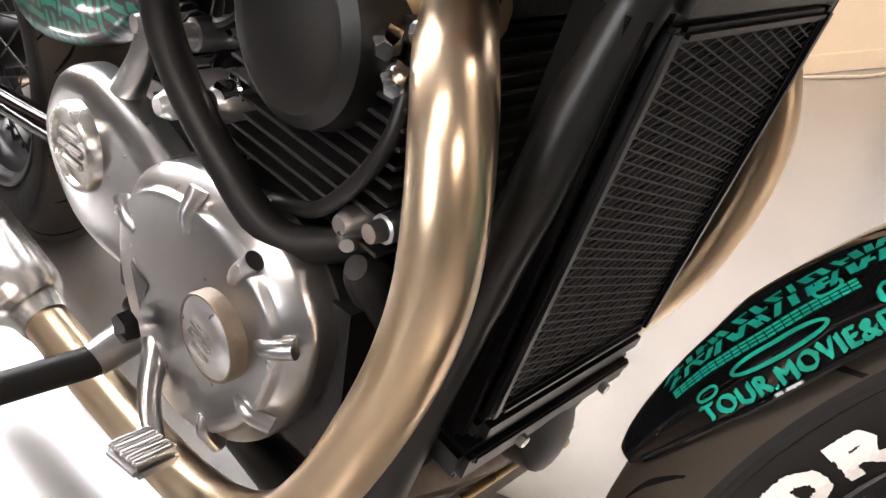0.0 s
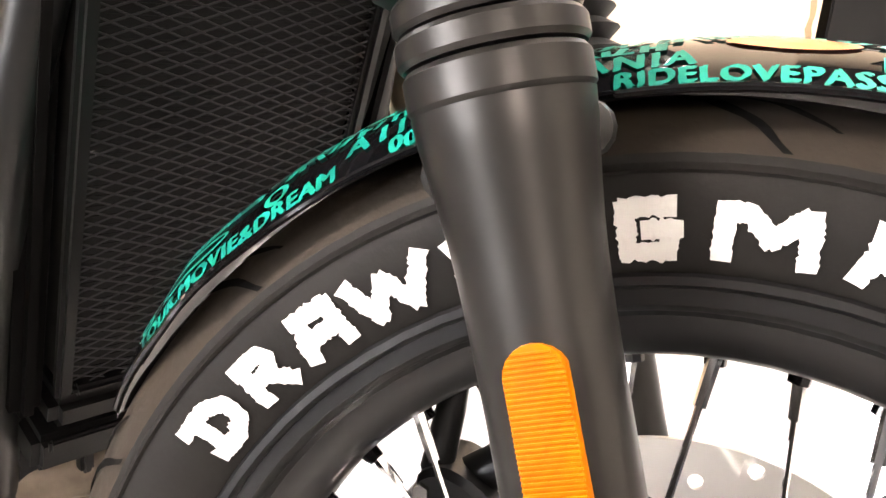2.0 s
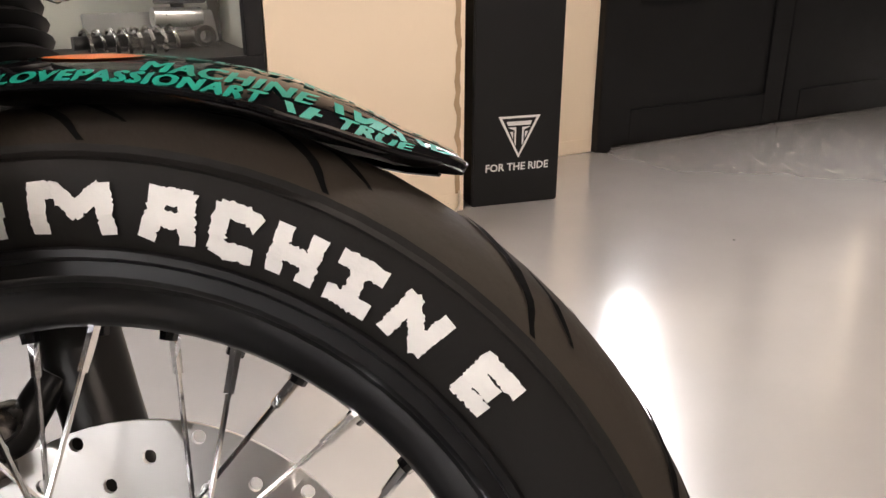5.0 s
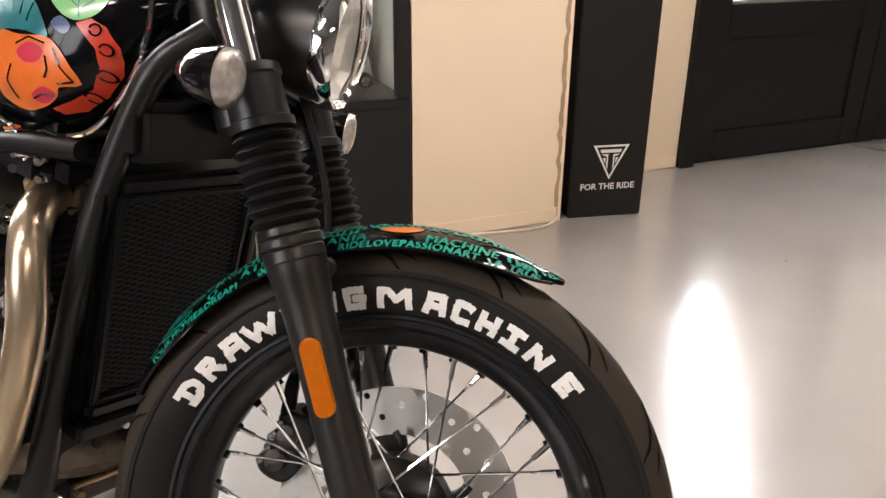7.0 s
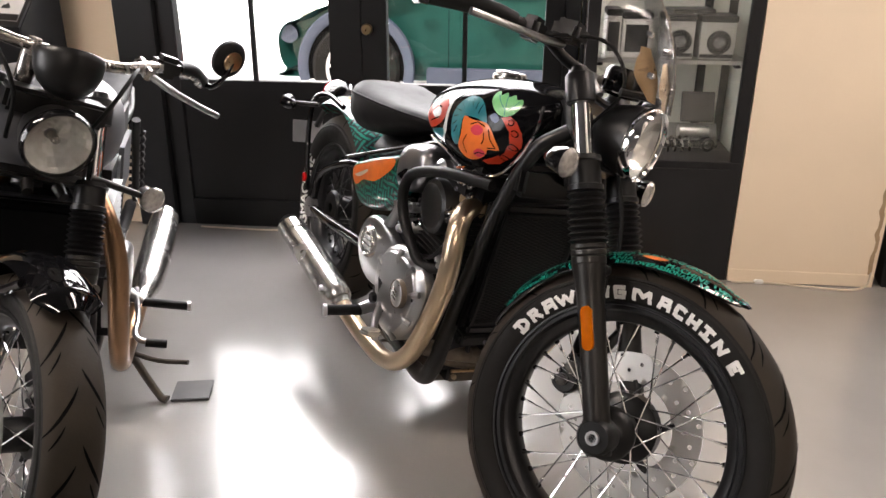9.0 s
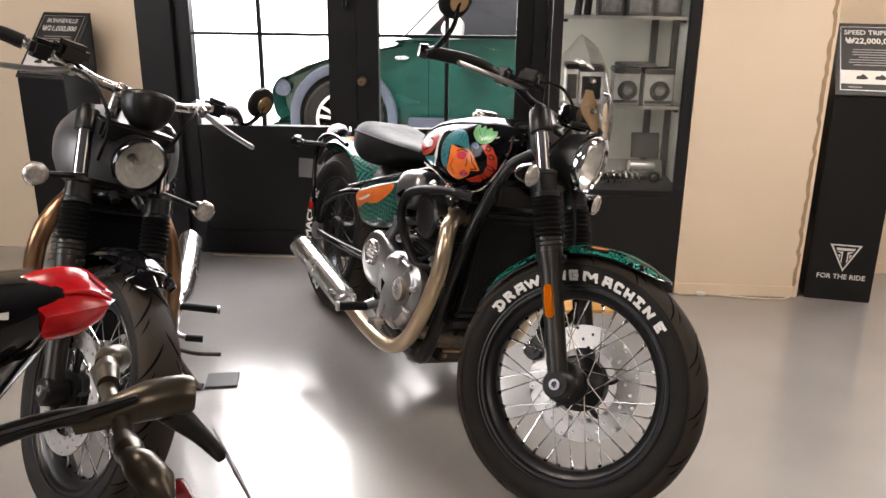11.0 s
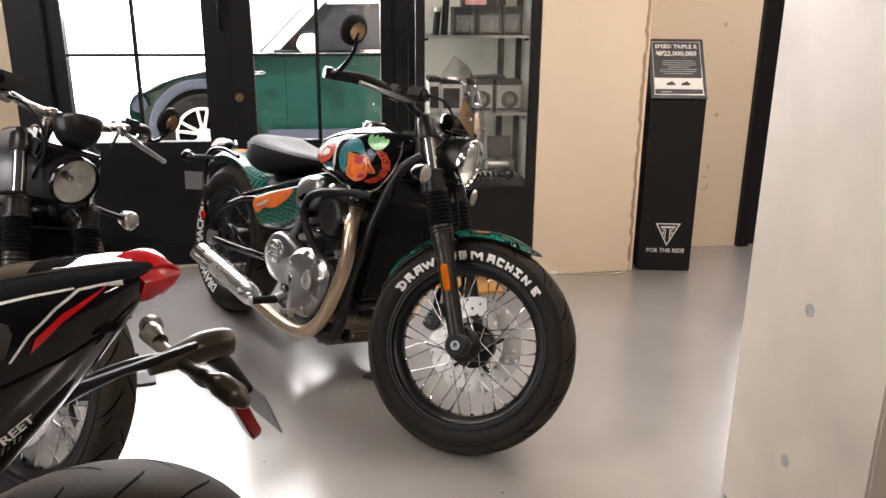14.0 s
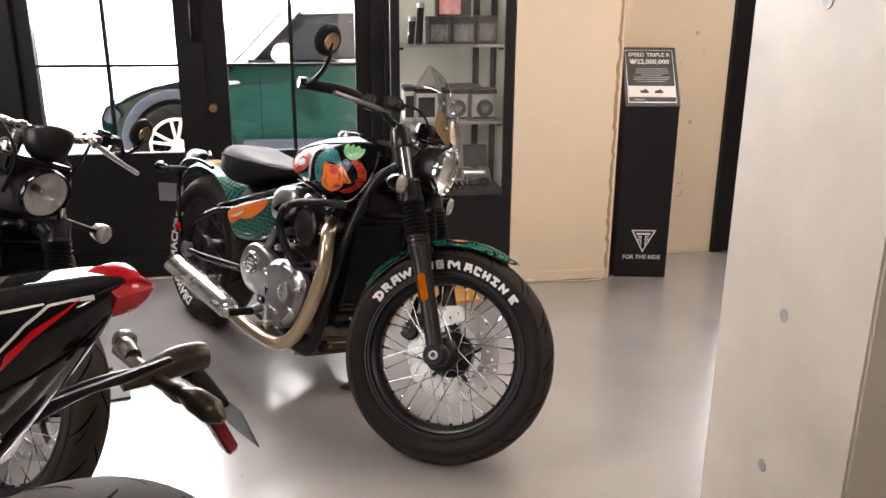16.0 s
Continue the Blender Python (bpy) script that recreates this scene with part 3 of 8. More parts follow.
def wheel(name, parent, centre, R, half, bead, xf, spokes=36, spoke_mat="chrome", hub_r=0.05, groove_step=14, label=""):
    c = Vector(centre)
    rim_in = bead - 0.026
    w = half * 0.84
    prof = [(-w * 0.82, bead + 0.006), (-w * 0.78, bead - 0.008), (-w * 0.45, rim_in + 0.006), (-w * 0.25, rim_in), (w * 0.25, rim_in), (w * 0.45, rim_in + 0.006),
            (w * 0.78, bead - 0.008), (w * 0.82, bead + 0.006), (w * 0.97, bead + 0.0085), (w, bead + 0.0070), (w, bead + 0.0035), (w * 0.95, bead + 0.0018), (w * 0.90, bead + 0.0015), (w * 0.89, bead - 0.0055), (w * 0.84, bead - 0.0080), (w * 0.70, bead - 0.0095), (w * 0.66, bead - 0.0150), (w * 0.45, rim_in - 0.003), (w * 0.3, rim_in - 0.006),
            (-w * 0.3, rim_in - 0.006), (-w * 0.45, rim_in - 0.003), (-w * 0.66, bead - 0.0150), (-w * 0.70, bead - 0.0095), (-w * 0.84, bead - 0.0080), (-w * 0.89, bead - 0.0055), (-w * 0.90, bead + 0.0015), (-w * 0.95, bead + 0.0018), (-w, bead + 0.0035), (-w, bead + 0.0070), (-w * 0.97, bead + 0.0085)]
    rim = part(name, lathe(prof, 84, centre=c, closed=True), "rim_black", parent, label, 35, xf)
    side, tread = tyre_profile(R, half, bead)
    bm = bmesh.new()
    for s in (-1, 1):
        lathe([(s * a, r) for a, r in side], 96, bm, centre=c)
    # raised ribs at the rim and at the shoulder
    for s in (-1, 1):
        lathe([(s * half * 0.985, bead + 0.585 * (R - bead)), (s * (half * 0.985 + 0.0012), bead + 0.6 * (R - bead)), (s * half * 0.955, bead + 0.635 * (R - bead))], 96, bm, centre=c)
    part("tyre", bm, "rubber", rim, "black rubber tyre with a worn shoulder", 40, xf)
    full = [(-a, r) for a, r in tread] + [(a, r) for a, r in tread[::-1][1:]]
    part("tread", lathe(full, 96, centre=c), "tread", rim, "brown scuffed tread", 60, xf)
    gb = bmesh.new()
    fa = np.array([a for a, r in full[:len(tread)]]) * -1
    fr = np.array([r for a, r in full[:len(tread)]])

    def on_tread(a, ang, lift):
        r = np.interp(abs(a), fa[::-1], fr[::-1]) + lift
        return c + Vector((r * math.cos(ang), a, r * math.sin(ang)))
    count = int(360 / groove_step)
    for s in (-1, 1):
        for k in range(count):
            a0 = radians(groove_step * (k + (0.5 if s > 0 else 0)))
            long = k % 2 == 0
            va = []
            for q in np.linspace(0, 1, 16):
                wd = (0.0055 if long else 0.0034) * math.sin(math.pi * min(0.97, q ** 0.7 + 0.03)) ** 0.5 + 0.0003
                ang = a0 - radians(15 if long else 7) * q ** 0.85
                a = s * half * ((0.08 if long else 0.45) + (0.86 if long else 0.36) * q)
                va.append((gb.verts.new(on_tread(a, ang - wd / R, 0.0013)), gb.verts.new(on_tread(a, ang + wd / R, 0.0013))))
            for (p0, p1), (q0, q1) in zip(va, va[1:]):
                gb.faces.new((p0, p1, q1, q0))
    part("tread_groove", gb, "grille", rim, "", 0, xf, kind="stuff")
    hp = [(-0.055, 0.016), (-0.055, hub_r * 0.9), (-0.047, hub_r), (-0.038, hub_r), (-0.034, hub_r * 0.7), (0.034, hub_r * 0.7), (0.038, hub_r), (0.047, hub_r), (0.055, hub_r * 0.9), (0.055, 0.016)]
    part("hub", lathe(hp, 40, centre=c), "black", rim, "", 35, xf)
    for k in range(spokes):
        s = 1 if k % 2 else -1
        base_ang = 2 * math.pi * k / spokes
        tw = radians(52) * (1 if (k // 2) % 2 else -1)
        hub_p = c + Vector((hub_r * 0.94 * math.cos(base_ang + tw), s * 0.0425, hub_r * 0.94 * math.sin(base_ang + tw)))
        rim_p = c + Vector(((rim_in - 0.004) * math.cos(base_ang), s * 0.004, (rim_in - 0.004) * math.sin(base_ang)))
        bm = rod(hub_p, rim_p, 0.0017, n=6)
        rod(rim_p.lerp(hub_p, 0.14), rim_p.lerp(hub_p, -0.01), 0.0031, 0.0035, 6, bm)
        part("spoke", bm, spoke_mat, rim, "", 40, xf)
    nb = bmesh.new()
    for k in range(spokes):
        ang = 2 * math.pi * k / spokes
        rod(c + Vector((rim_in * math.cos(ang), 0, rim_in * math.sin(ang))) * 1.0, c + Vector(((rim_in - 0.012) * math.cos(ang), 0, (rim_in - 0.012) * math.sin(ang))), 0.006, 0.005, 8, nb)
    part("nipple_seat", nb, "gloss", rim, "", 40, xf, kind="stuff")
    return rim


def brake_disc(parent, centre, y, r, xf, broad=0.045):
    c = Vector(centre) + Vector((0, y, 0))
    bm = bmesh.new()
    # polar cells between three drilled rows; every fifth cell carries a real hole
    rows, sectors, hole = 4, 60, 0.0045
    radii = [r - broad + broad * i / rows for i in range(rows + 1)]

    def at(rad, ang, y):
        return c + Vector((rad * math.cos(ang), y, rad * math.sin(ang)))
    for i in range(rows):
        for k in range(sectors):
            a0, a1 = 2 * math.pi * k / sectors, 2 * math.pi * (k + 1) / sectors
            q = [(radii[i], a0), (radii[i + 1], a0), (radii[i + 1], a1), (radii[i], a1)]
            if (k + 2 * i) % 5 or i == 0:
                for y in (-0.002, 0.002):
                    bm.faces.new([bm.verts.new(at(*p, y)) for p in q])
                continue
            mid_r, mid_a = (radii[i] + radii[i + 1]) / 2, (a0 + a1) / 2
            loops_y = []
            for y in (-0.002, 0.002):
                corners = [at(*p, y) for p in q]
                mid = at(mid_r, mid_a, y)
                outer, inner = [], []
                for e in range(4):
                    for f in (0, 1 / 3, 2 / 3):
                        p = corners[e].lerp(corners[(e + 1) % 4], f)
                        outer.append(bm.verts.new(p))
                        inner.append(bm.verts.new(mid + (p - mid).normalized() * hole))
                for e in range(12):
                    g = (e + 1) % 12
                    bm.faces.new((outer[e], outer[g], inner[g], inner[e]))
                loops_y.append(inner)
            for e in range(12):
                g = (e + 1) % 12
                bm.faces.new((loops_y[0][e], loops_y[0][g], loops_y[1][g], loops_y[1][e]))
    for rad in (radii[0], radii[-1]):
        lathe([(-0.002, rad), (0.002, rad)], 108, bm, centre=c)
    bmesh.ops.remove_doubles(bm, verts=bm.verts, dist=1e-5)
    d = part("brake_disc", bm, "disc", parent, "drilled steel brake disc", 30, xf)
    cb = bmesh.new()
    for k in range(5):
        a = 2 * math.pi * k / 5 + 0.3
        pts = [c + Vector((q * math.cos(a + da), 0, q * math.sin(a + da))) for q, da in ((0.04, 0), (0.08, 0.12), (r - broad + 0.005, 0.22))]
        tube(pts, 0.008, 8, 4, cb, flat=0.4)
    lathe([(-0.006, 0.03), (-0.006, 0.05), (0.006, 0.05), (0.006, 0.03)], 40, cb, centre=c, closed=True)
    part("disc_carrier", cb, "black", d, "", 40, xf)
    return d


def fork(parent, base, R, xf, spread=0.105, top=0.70, chrome=(0.535, 0.64), reflector=True, collar=0.36, low=-0.035):
    axle = Vector((base, 0, R))
    made = []
    for s in (-1, 1):
        o = axle + Vector((0, s * spread, 0))

        def at(k):
            return o + FORK_UP * k
        bm = tube([at(low), at(low + 0.02), at(0.05), at(0.22), at(0.27), at(0.295), at(collar - 0.045), at(collar - 0.035)], [0.024, 0.0255, 0.0255, 0.0262, 0.0275, 0.0298, 0.0325, 0.0332], 24, 3)
        leg = part("fork_slider", bm, "fork_black", parent, "satin black lower fork leg", 40, xf)
        for k0, k1, r in ((-0.035, -0.020, 0.0338), (-0.0188, -0.008, 0.0345), (-0.0068, 0.004, 0.0340)):
            part("collar", tube([at(collar + k0), at(collar + k0 + 0.002), at(collar + k1 - 0.002), at(collar + k1)], [r - 0.0015, r, r, r - 0.0015], 28, 1), "fork_black", leg, "", 30, xf)
        rad, pts = [], []
        top_k = collar + 0.60 * (chrome[0] - collar)
        for i in range(17):
            k = collar + 0.004 + (top_k - collar - 0.004) * i / 16
            pts.append(at(k))
            rad.append((0.0395 if i % 2 else 0.0310) - 0.002 * i / 16)
        part("gaiter", tube(pts, rad, 20, 1), "rubber_soft", leg, "black ribbed rubber fork gaiter", 60, xf)
        part("gaiter_sleeve", tube([at(top_k), at(top_k + 0.002), at(top_k + 0.012), at(top_k + 0.014), at(chrome[0] - 0.012), at(chrome[0] - 0.010), at(chrome[0])], [0.030, 0.0355, 0.0355, 0.032, 0.0315, 0.0345, 0.033], 24, 1), "black", leg, "", 40, xf)
        part("stanchion", tube([at(chrome[0]), at(chrome[1])], 0.0190, 24, 1), "chrome", leg, "polished chrome fork tube", 40, xf)
        part("fork_top", tube([at(chrome[1]), at(chrome[1] + 0.003), at(top - 0.004), at(top), at(top + 0.001), at(top + 0.014)], [0.026, 0.029, 0.029, 0.026, 0.018, 0.015], 20, 1), "black", leg, "", 40, xf)
        lug = lathe([(s * -0.026, 0.0), (s * -0.026, 0.034), (s * 0.018, 0.036), (s * 0.026, 0.030), (s * 0.026, 0.0)], 24, centre=o + Vector((0, 0, 0)))
        part("axle_lug", lug, "black", leg, "", 40, xf)
        part("axle_end", lathe([(s * 0.024, 0.0135), (s * 0.031, 0.0135), (s * 0.031, 0.0085), (s * 0.026, 0.0085), (s * 0.026, 0)], 24, centre=o), "steel", leg, "bright steel axle end", 30, xf)
        # mudguard mount lugs
        for k, f in ((0.312, 0.026), (0.305, -0.026)):
            p = at(k) + FORK_FWD * f + Vector((0, -s * 0.012, 0))
            part("mudguard_lug", tube([p + Vector((0, -s * 0.012, 0)), p, p + Vector((0, s * 0.008, 0)), p + Vector((0, s * 0.012, 0))], [0.010, 0.011, 0.010, 0.005], 14, 1), "black", leg, "", 40, xf)
        if reflector:
            outl = []
            hw, hh = 0.0112, 0.042
            for i in range(20):
                a = 2 * math.pi * i / 20
                outl.append((hw * math.cos(a), (hh - hw) * (1 if math.sin(a) > 0 else -1) + hw * math.sin(a)))
            bm = bmesh.new()
            mid = at(0.203) + Vector((0, s * 0.0240, 0)) + FORK_FWD * 0.0
            rings(bm, [[mid + FORK_FWD * (u * k) + FORK_UP * (v * k) + Vector((0, s * d, 0)) for u, v in outl] for d, k in ((0, 1), (0.005, 1), (0.0072, 0.9))])
            ref = part("reflector", bm, "orange", leg, "amber side reflector with fine ribs", 30, xf)
            rb = bmesh.new()
            for i in range(44):
                v = -hh * 0.94 + 2 * hh * 0.94 * i / 43
                half_w = hw * 0.93 if abs(v) < hh - hw else math.sqrt(max(1e-7, hw * hw - (abs(v) - hh + hw) ** 2)) * 0.93
                p = mid + FORK_UP * v + Vector((0, s * 0.0076, 0))
                rod(p - FORK_FWD * half_w, p + FORK_FWD * half_w, 0.0006, n=5, bm=rb)
            part("reflector_rib", rb, "orange", ref, "", 40, xf)
        made.append(leg)
    bm = bmesh.new()
    for k, th in ((chrome[0] - 0.002, 0.022), (top - 0.03, 0.020)):
        p = axle + FORK_UP * k - FORK_FWD * 0.02
        m = Matrix.Translation(p) @ Matrix.Rotation(-RAKE, 4, "Y")
        b2 = bm_box((0.05, 2 * spread - 0.03, th), bevel=0.006)
        bmesh.ops.transform(b2, matrix=m, verts=b2.verts)
        join_bm(bm, b2)
    part("fork_yoke", bm, "black", parent, "", 40, xf)
    part("steering_head", rod(axle + FORK_UP * 0.50 - FORK_FWD * 0.055, axle + FORK_UP * (top - 0.02) - FORK_FWD * 0.055, 0.03, n=20), "black", parent, "", 40, xf)
    return made


def headlight(parent, centre, r, xf, rim_mat="chrome", tilt=4):
    m = Matrix.Translation(centre) @ Matrix.Rotation(radians(tilt), 4, "Y")
    full = xf @ m
    shell = part("headlight", lathe([(-0.108, 0.002), (-0.107, r * 0.20), (-0.102, r * 0.42), (-0.092, r * 0.62), (-0.075, r * 0.79), (-0.055, r * 0.90), (-0.03, r * 0.98), (0.0, r * 1.02)], 44, axis="x"), "black", parent, "round headlight with a bright reflector", 40, full)
    part("headlight_rim", lathe([(-0.012, r * 1.02), (-0.002, r * 1.07), (0.010, r * 1.06), (0.016, r * 1.0), (0.012, r * 0.95), (0.004, r * 0.94)], 48, axis="x"), rim_mat, shell, "", 60, full)
    rnd_f = random.Random(7)
    rb = lathe([(-0.05, 0.012), (-0.047, r * 0.22), (-0.043, r * 0.36), (-0.037, r * 0.5), (-0.029, r * 0.63), (-0.020, r * 0.75), (-0.010, r * 0.86), (0.002, r * 0.95)], 20, axis="x")
    for v in rb.verts:
        v.co.x += rnd_f.uniform(-0.0018, 0.0018)
    part("reflector_bowl", rb, "lens", shell, "faceted bright reflector", 0, full)
    part("bulb_shield", lathe([(-0.045, 0.009), (-0.022, 0.009), (-0.016, 0.008), (-0.014, 0)], 20, axis="x"), "bar_metal", shell, "", 40, full)
    ln = part("headlight_lens", lathe([(0.006, r * 0.95), (0.014, r * 0.8), (0.020, r * 0.45), (0.022, 0)], 40, axis="x"), "lens_clear", shell, "", 60, full)
    ln.visible_shadow = False
    return shell


def indicator(parent, root, tip, facing, xf, r=0.030, body="gloss"):
    root, tip, f = Vector(root), Vector(tip), Vector(facing).normalized()
    stalk = part("indicator", rod(root, tip - (tip - root).normalized() * 0.01, 0.008, 0.0075, 10), "black", parent, "round indicator on a short stalk", 40, xf)
    q = f.to_track_quat("X", "Z").to_matrix().to_4x4()
    m = xf @ Matrix.Translation(tip) @ q
    part("indicator_body", lathe([(-0.045, 0.001), (-0.042, r * 0.35), (-0.025, r * 0.8), (0.0, r), (0.006, r * 1.03)], 28, axis="x"), body, stalk, "", 60, m)
    part("indicator_lens", lathe([(0.006, r * 1.0), (0.013, r * 0.92), (0.017, r * 0.6), (0.019, 0)], 28, axis="x"), "ind", stalk, "clear faceted indicator lens", 60, m)
    return stalk


def bar_end_mirror(parent, root, centre, facing, xf, r=0.045):
    root, c, f = Vector(root), Vector(centre), Vector(facing).normalized()
    d = (c - root)
    arm = part("mirror", tube([root, root + d * 0.25 + Vector((0.025, 0, -0.02)), root + d * 0.65 + Vector((0.035, 0, -0.015)), c + f * 0.015], [0.008, 0.007, 0.006, 0.006], 10, 6), "gloss", parent, "round black bar-end mirror", 40, xf)
    m = xf @ Matrix.Translation(c) @ f.to_track_quat("X", "Z").to_matrix().to_4x4()
    part("mirror_shell", lathe([(-0.008, r * 0.96), (-0.006, r), (0.004, r), (0.012, r * 0.85), (0.016, r * 0.5), (0.017, 0)], 36, axis="x"), "rubber_soft", arm, "", 40, m)
    part("mirror_glass", lathe([(-0.006, r * 0.94), (-0.006, 0)], 36, axis="x"), "chrome", arm, "", 0, m)
    part("mirror_pivot", lathe([(0.014, 0.026), (0.019, 0.025), (0.021, 0.018), (0.021, 0)], 28, axis="x"), "bronze", arm, "brushed bronze pivot cap", 40, m)
    return arm


def mudguard_point(c, a, v, r_edge, bulge, half, lift=0.0):
    """A point on an arched mudguard: a is the angle round the wheel, v from -1 to 1 across."""
    if callable(r_edge):
        r_edge = r_edge(math.degrees(a))
    r = r_edge + bulge * (1 - abs(v) ** 2.3) + lift
    return Vector(c) + Vector((r * math.cos(a), half * v * (1 + lift * 4), r * math.sin(a)))


def mudguard(name, parent, c, a0, a1, r_edge, bulge, half, xf, mat, label, taper=0.16, thick=0.0025, squeeze=None):
    bm = bmesh.new()
    loops = []
    vs = np.linspace(-1, 1, 15)
    for t in (0.5 - 0.5 * math.cos(math.pi * i / 56) for i in range(57)):
        a = radians(a0 + (a1 - a0) * t)
        k = squeeze(t) if squeeze else min(1, (min(t, 1 - t) / taper + 0.05)) ** 0.5
        out = [mudguard_point(c, a, v, r_edge, bulge * k, half * k) for v in vs]
        inn = [mudguard_point(c, a, v * 0.985, (r_edge(math.degrees(a)) if callable(r_edge) else r_edge) - 0.0005, max(0.0004, bulge * k - thick), half * k) for v in vs[::-1]]
        loops.append(out + inn)
    return part(name, rings(bm, loops), mat, parent, label, 50, xf)


def wrap_text(words, size, place, offset=0.0, spacing=1.0, cuts=True, jitter=0.0):
    """Words laid on a curved surface: place(s, h) gives the point at s metres along and h metres up."""
    bm = text_bm(words, size, offset, spacing, 3)
    bmesh.ops.triangulate(bm, faces=bm.faces)
    if cuts:
        long = [e for e in bm.edges if e.calc_length() > size * 0.16]
        if long:
            bmesh.ops.subdivide_edges(bm, edges=long, cuts=2)
            bmesh.ops.triangulate(bm, faces=bm.faces)
    for v in bm.verts:
        s, h = v.co.x, v.co.y
        if jitter:
            s += jitter * noise.noise((s * 420, h * 420, 1.0))
            h += jitter * noise.noise((s * 420, h * 420, 9.0))
        v.co = place(s, h)
    return bm


def tyre_words(parent, words, centre, R, half, bead, mid_deg, size, xf, spacing=1.0, jitter=0.0, stretch=1.0):
    """White hand-painted letters round the right sidewall, read clockwise."""
    c = Vector(centre)
    rm = bead + 0.272 * (R - bead)
    side, _ = tyre_profile(R, half, bead)
    sr, sa = [r for a, r in side], [a for a, r in side]

    bold = bmesh.new()
    for i, (ds, dh) in enumerate(((-0.0015, -0.0010), (0.0015, -0.0010), (0.0, 0.0013), (-0.0016, 0.0008), (0.0016, 0.0008))):
        def place(s, h):
            ang = radians(mid_deg) - (s * stretch + ds) / rm
            r = rm + h + dh
            return c + Vector((r * math.cos(ang), -(float(np.interp(r, sr, sa)) + 0.0010 + 0.00012 * i), r * math.sin(ang)))
        join_bm(bold, wrap_text(words, size, place, 0.0, spacing, jitter=jitter))
    return part("lettering", bold, "white", parent, "hand-painted white capital letters", 0, xf)

STROKES = {
    "D": (((-0.12, 0.98), (0.22, 0.98)), ((0.20, 1.0), (0.26, 0.0)), ((0.0, 0.0), (0.55, 0.0), (0.92, 0.28), (0.90, 0.70), (0.55, 0.98), (0.20, 1.0))),
    "R": (((0.12, 0.0), (0.18, 1.0)), ((0.05, 0.98), (0.70, 0.98), (0.82, 0.76), (0.68, 0.52), (0.18, 0.48)), ((0.52, 0.50), (0.98, 0.0))),
    "A": (((0.02, 0.0), (0.24, 0.95)), ((0.10, 0.98), (0.80, 0.98)), ((0.82, 1.0), (0.90, 0.0)), ((0.18, 0.42), (0.86, 0.42))),
    "W": (((0.0, 0.98), (0.22, 0.02)), ((0.22, 0.04), (0.46, 0.80)), ((0.46, 0.80), (0.72, 0.04)), ((0.72, 0.02), (1.0, 0.98))),
    "1": (((0.05, 0.80), (0.42, 0.98)), ((0.45, 1.0), (0.52, 0.04)), ((0.05, 0.03), (0.98, 0.03))),
    "N": (((0.08, 0.0), (0.22, 1.0)), ((0.22, 0.96), (0.80, 0.04)), ((0.80, 0.02), (0.95, 0.98))),
    "G": (((0.88, 0.98), (0.12, 0.98)), ((0.12, 1.0), (0.14, 0.0)), ((0.10, 0.03), (0.90, 0.03)), ((0.84, 0.0), (0.86, 0.52)), ((0.48, 0.50), (1.0, 0.52))),
    "M": (((0.08, 0.0), (0.10, 1.0)), ((0.12, 0.94), (0.32, 0.90), (0.54, 0.42)), ((0.54, 0.42), (0.82, 0.95)), ((0.86, 1.0), (0.92, 0.0))),
    "C": (((0.96, 0.86), (0.70, 0.98), (0.20, 0.98)), ((0.16, 1.0), (0.14, 0.10)), ((0.14, 0.10), (0.40, 0.0), (0.95, 0.02))),
    "H": (((0.10, 0.0), (0.12, 1.0)), ((0.86, 0.0), (0.88, 1.0)), ((0.12, 0.50), (0.88, 0.44))),
    "I": (((0.06, 0.97), (0.96, 0.97)), ((0.50, 0.97), (0.50, 0.03)), ((0.04, 0.03), (0.96, 0.03))),
    "E": (((0.14, 0.0), (0.16, 1.0)), ((0.12, 0.97), (1.08, 0.97)), ((0.14, 0.50), (0.74, 0.48)), ((0.10, 0.03), (0.86, 0.03))),
}


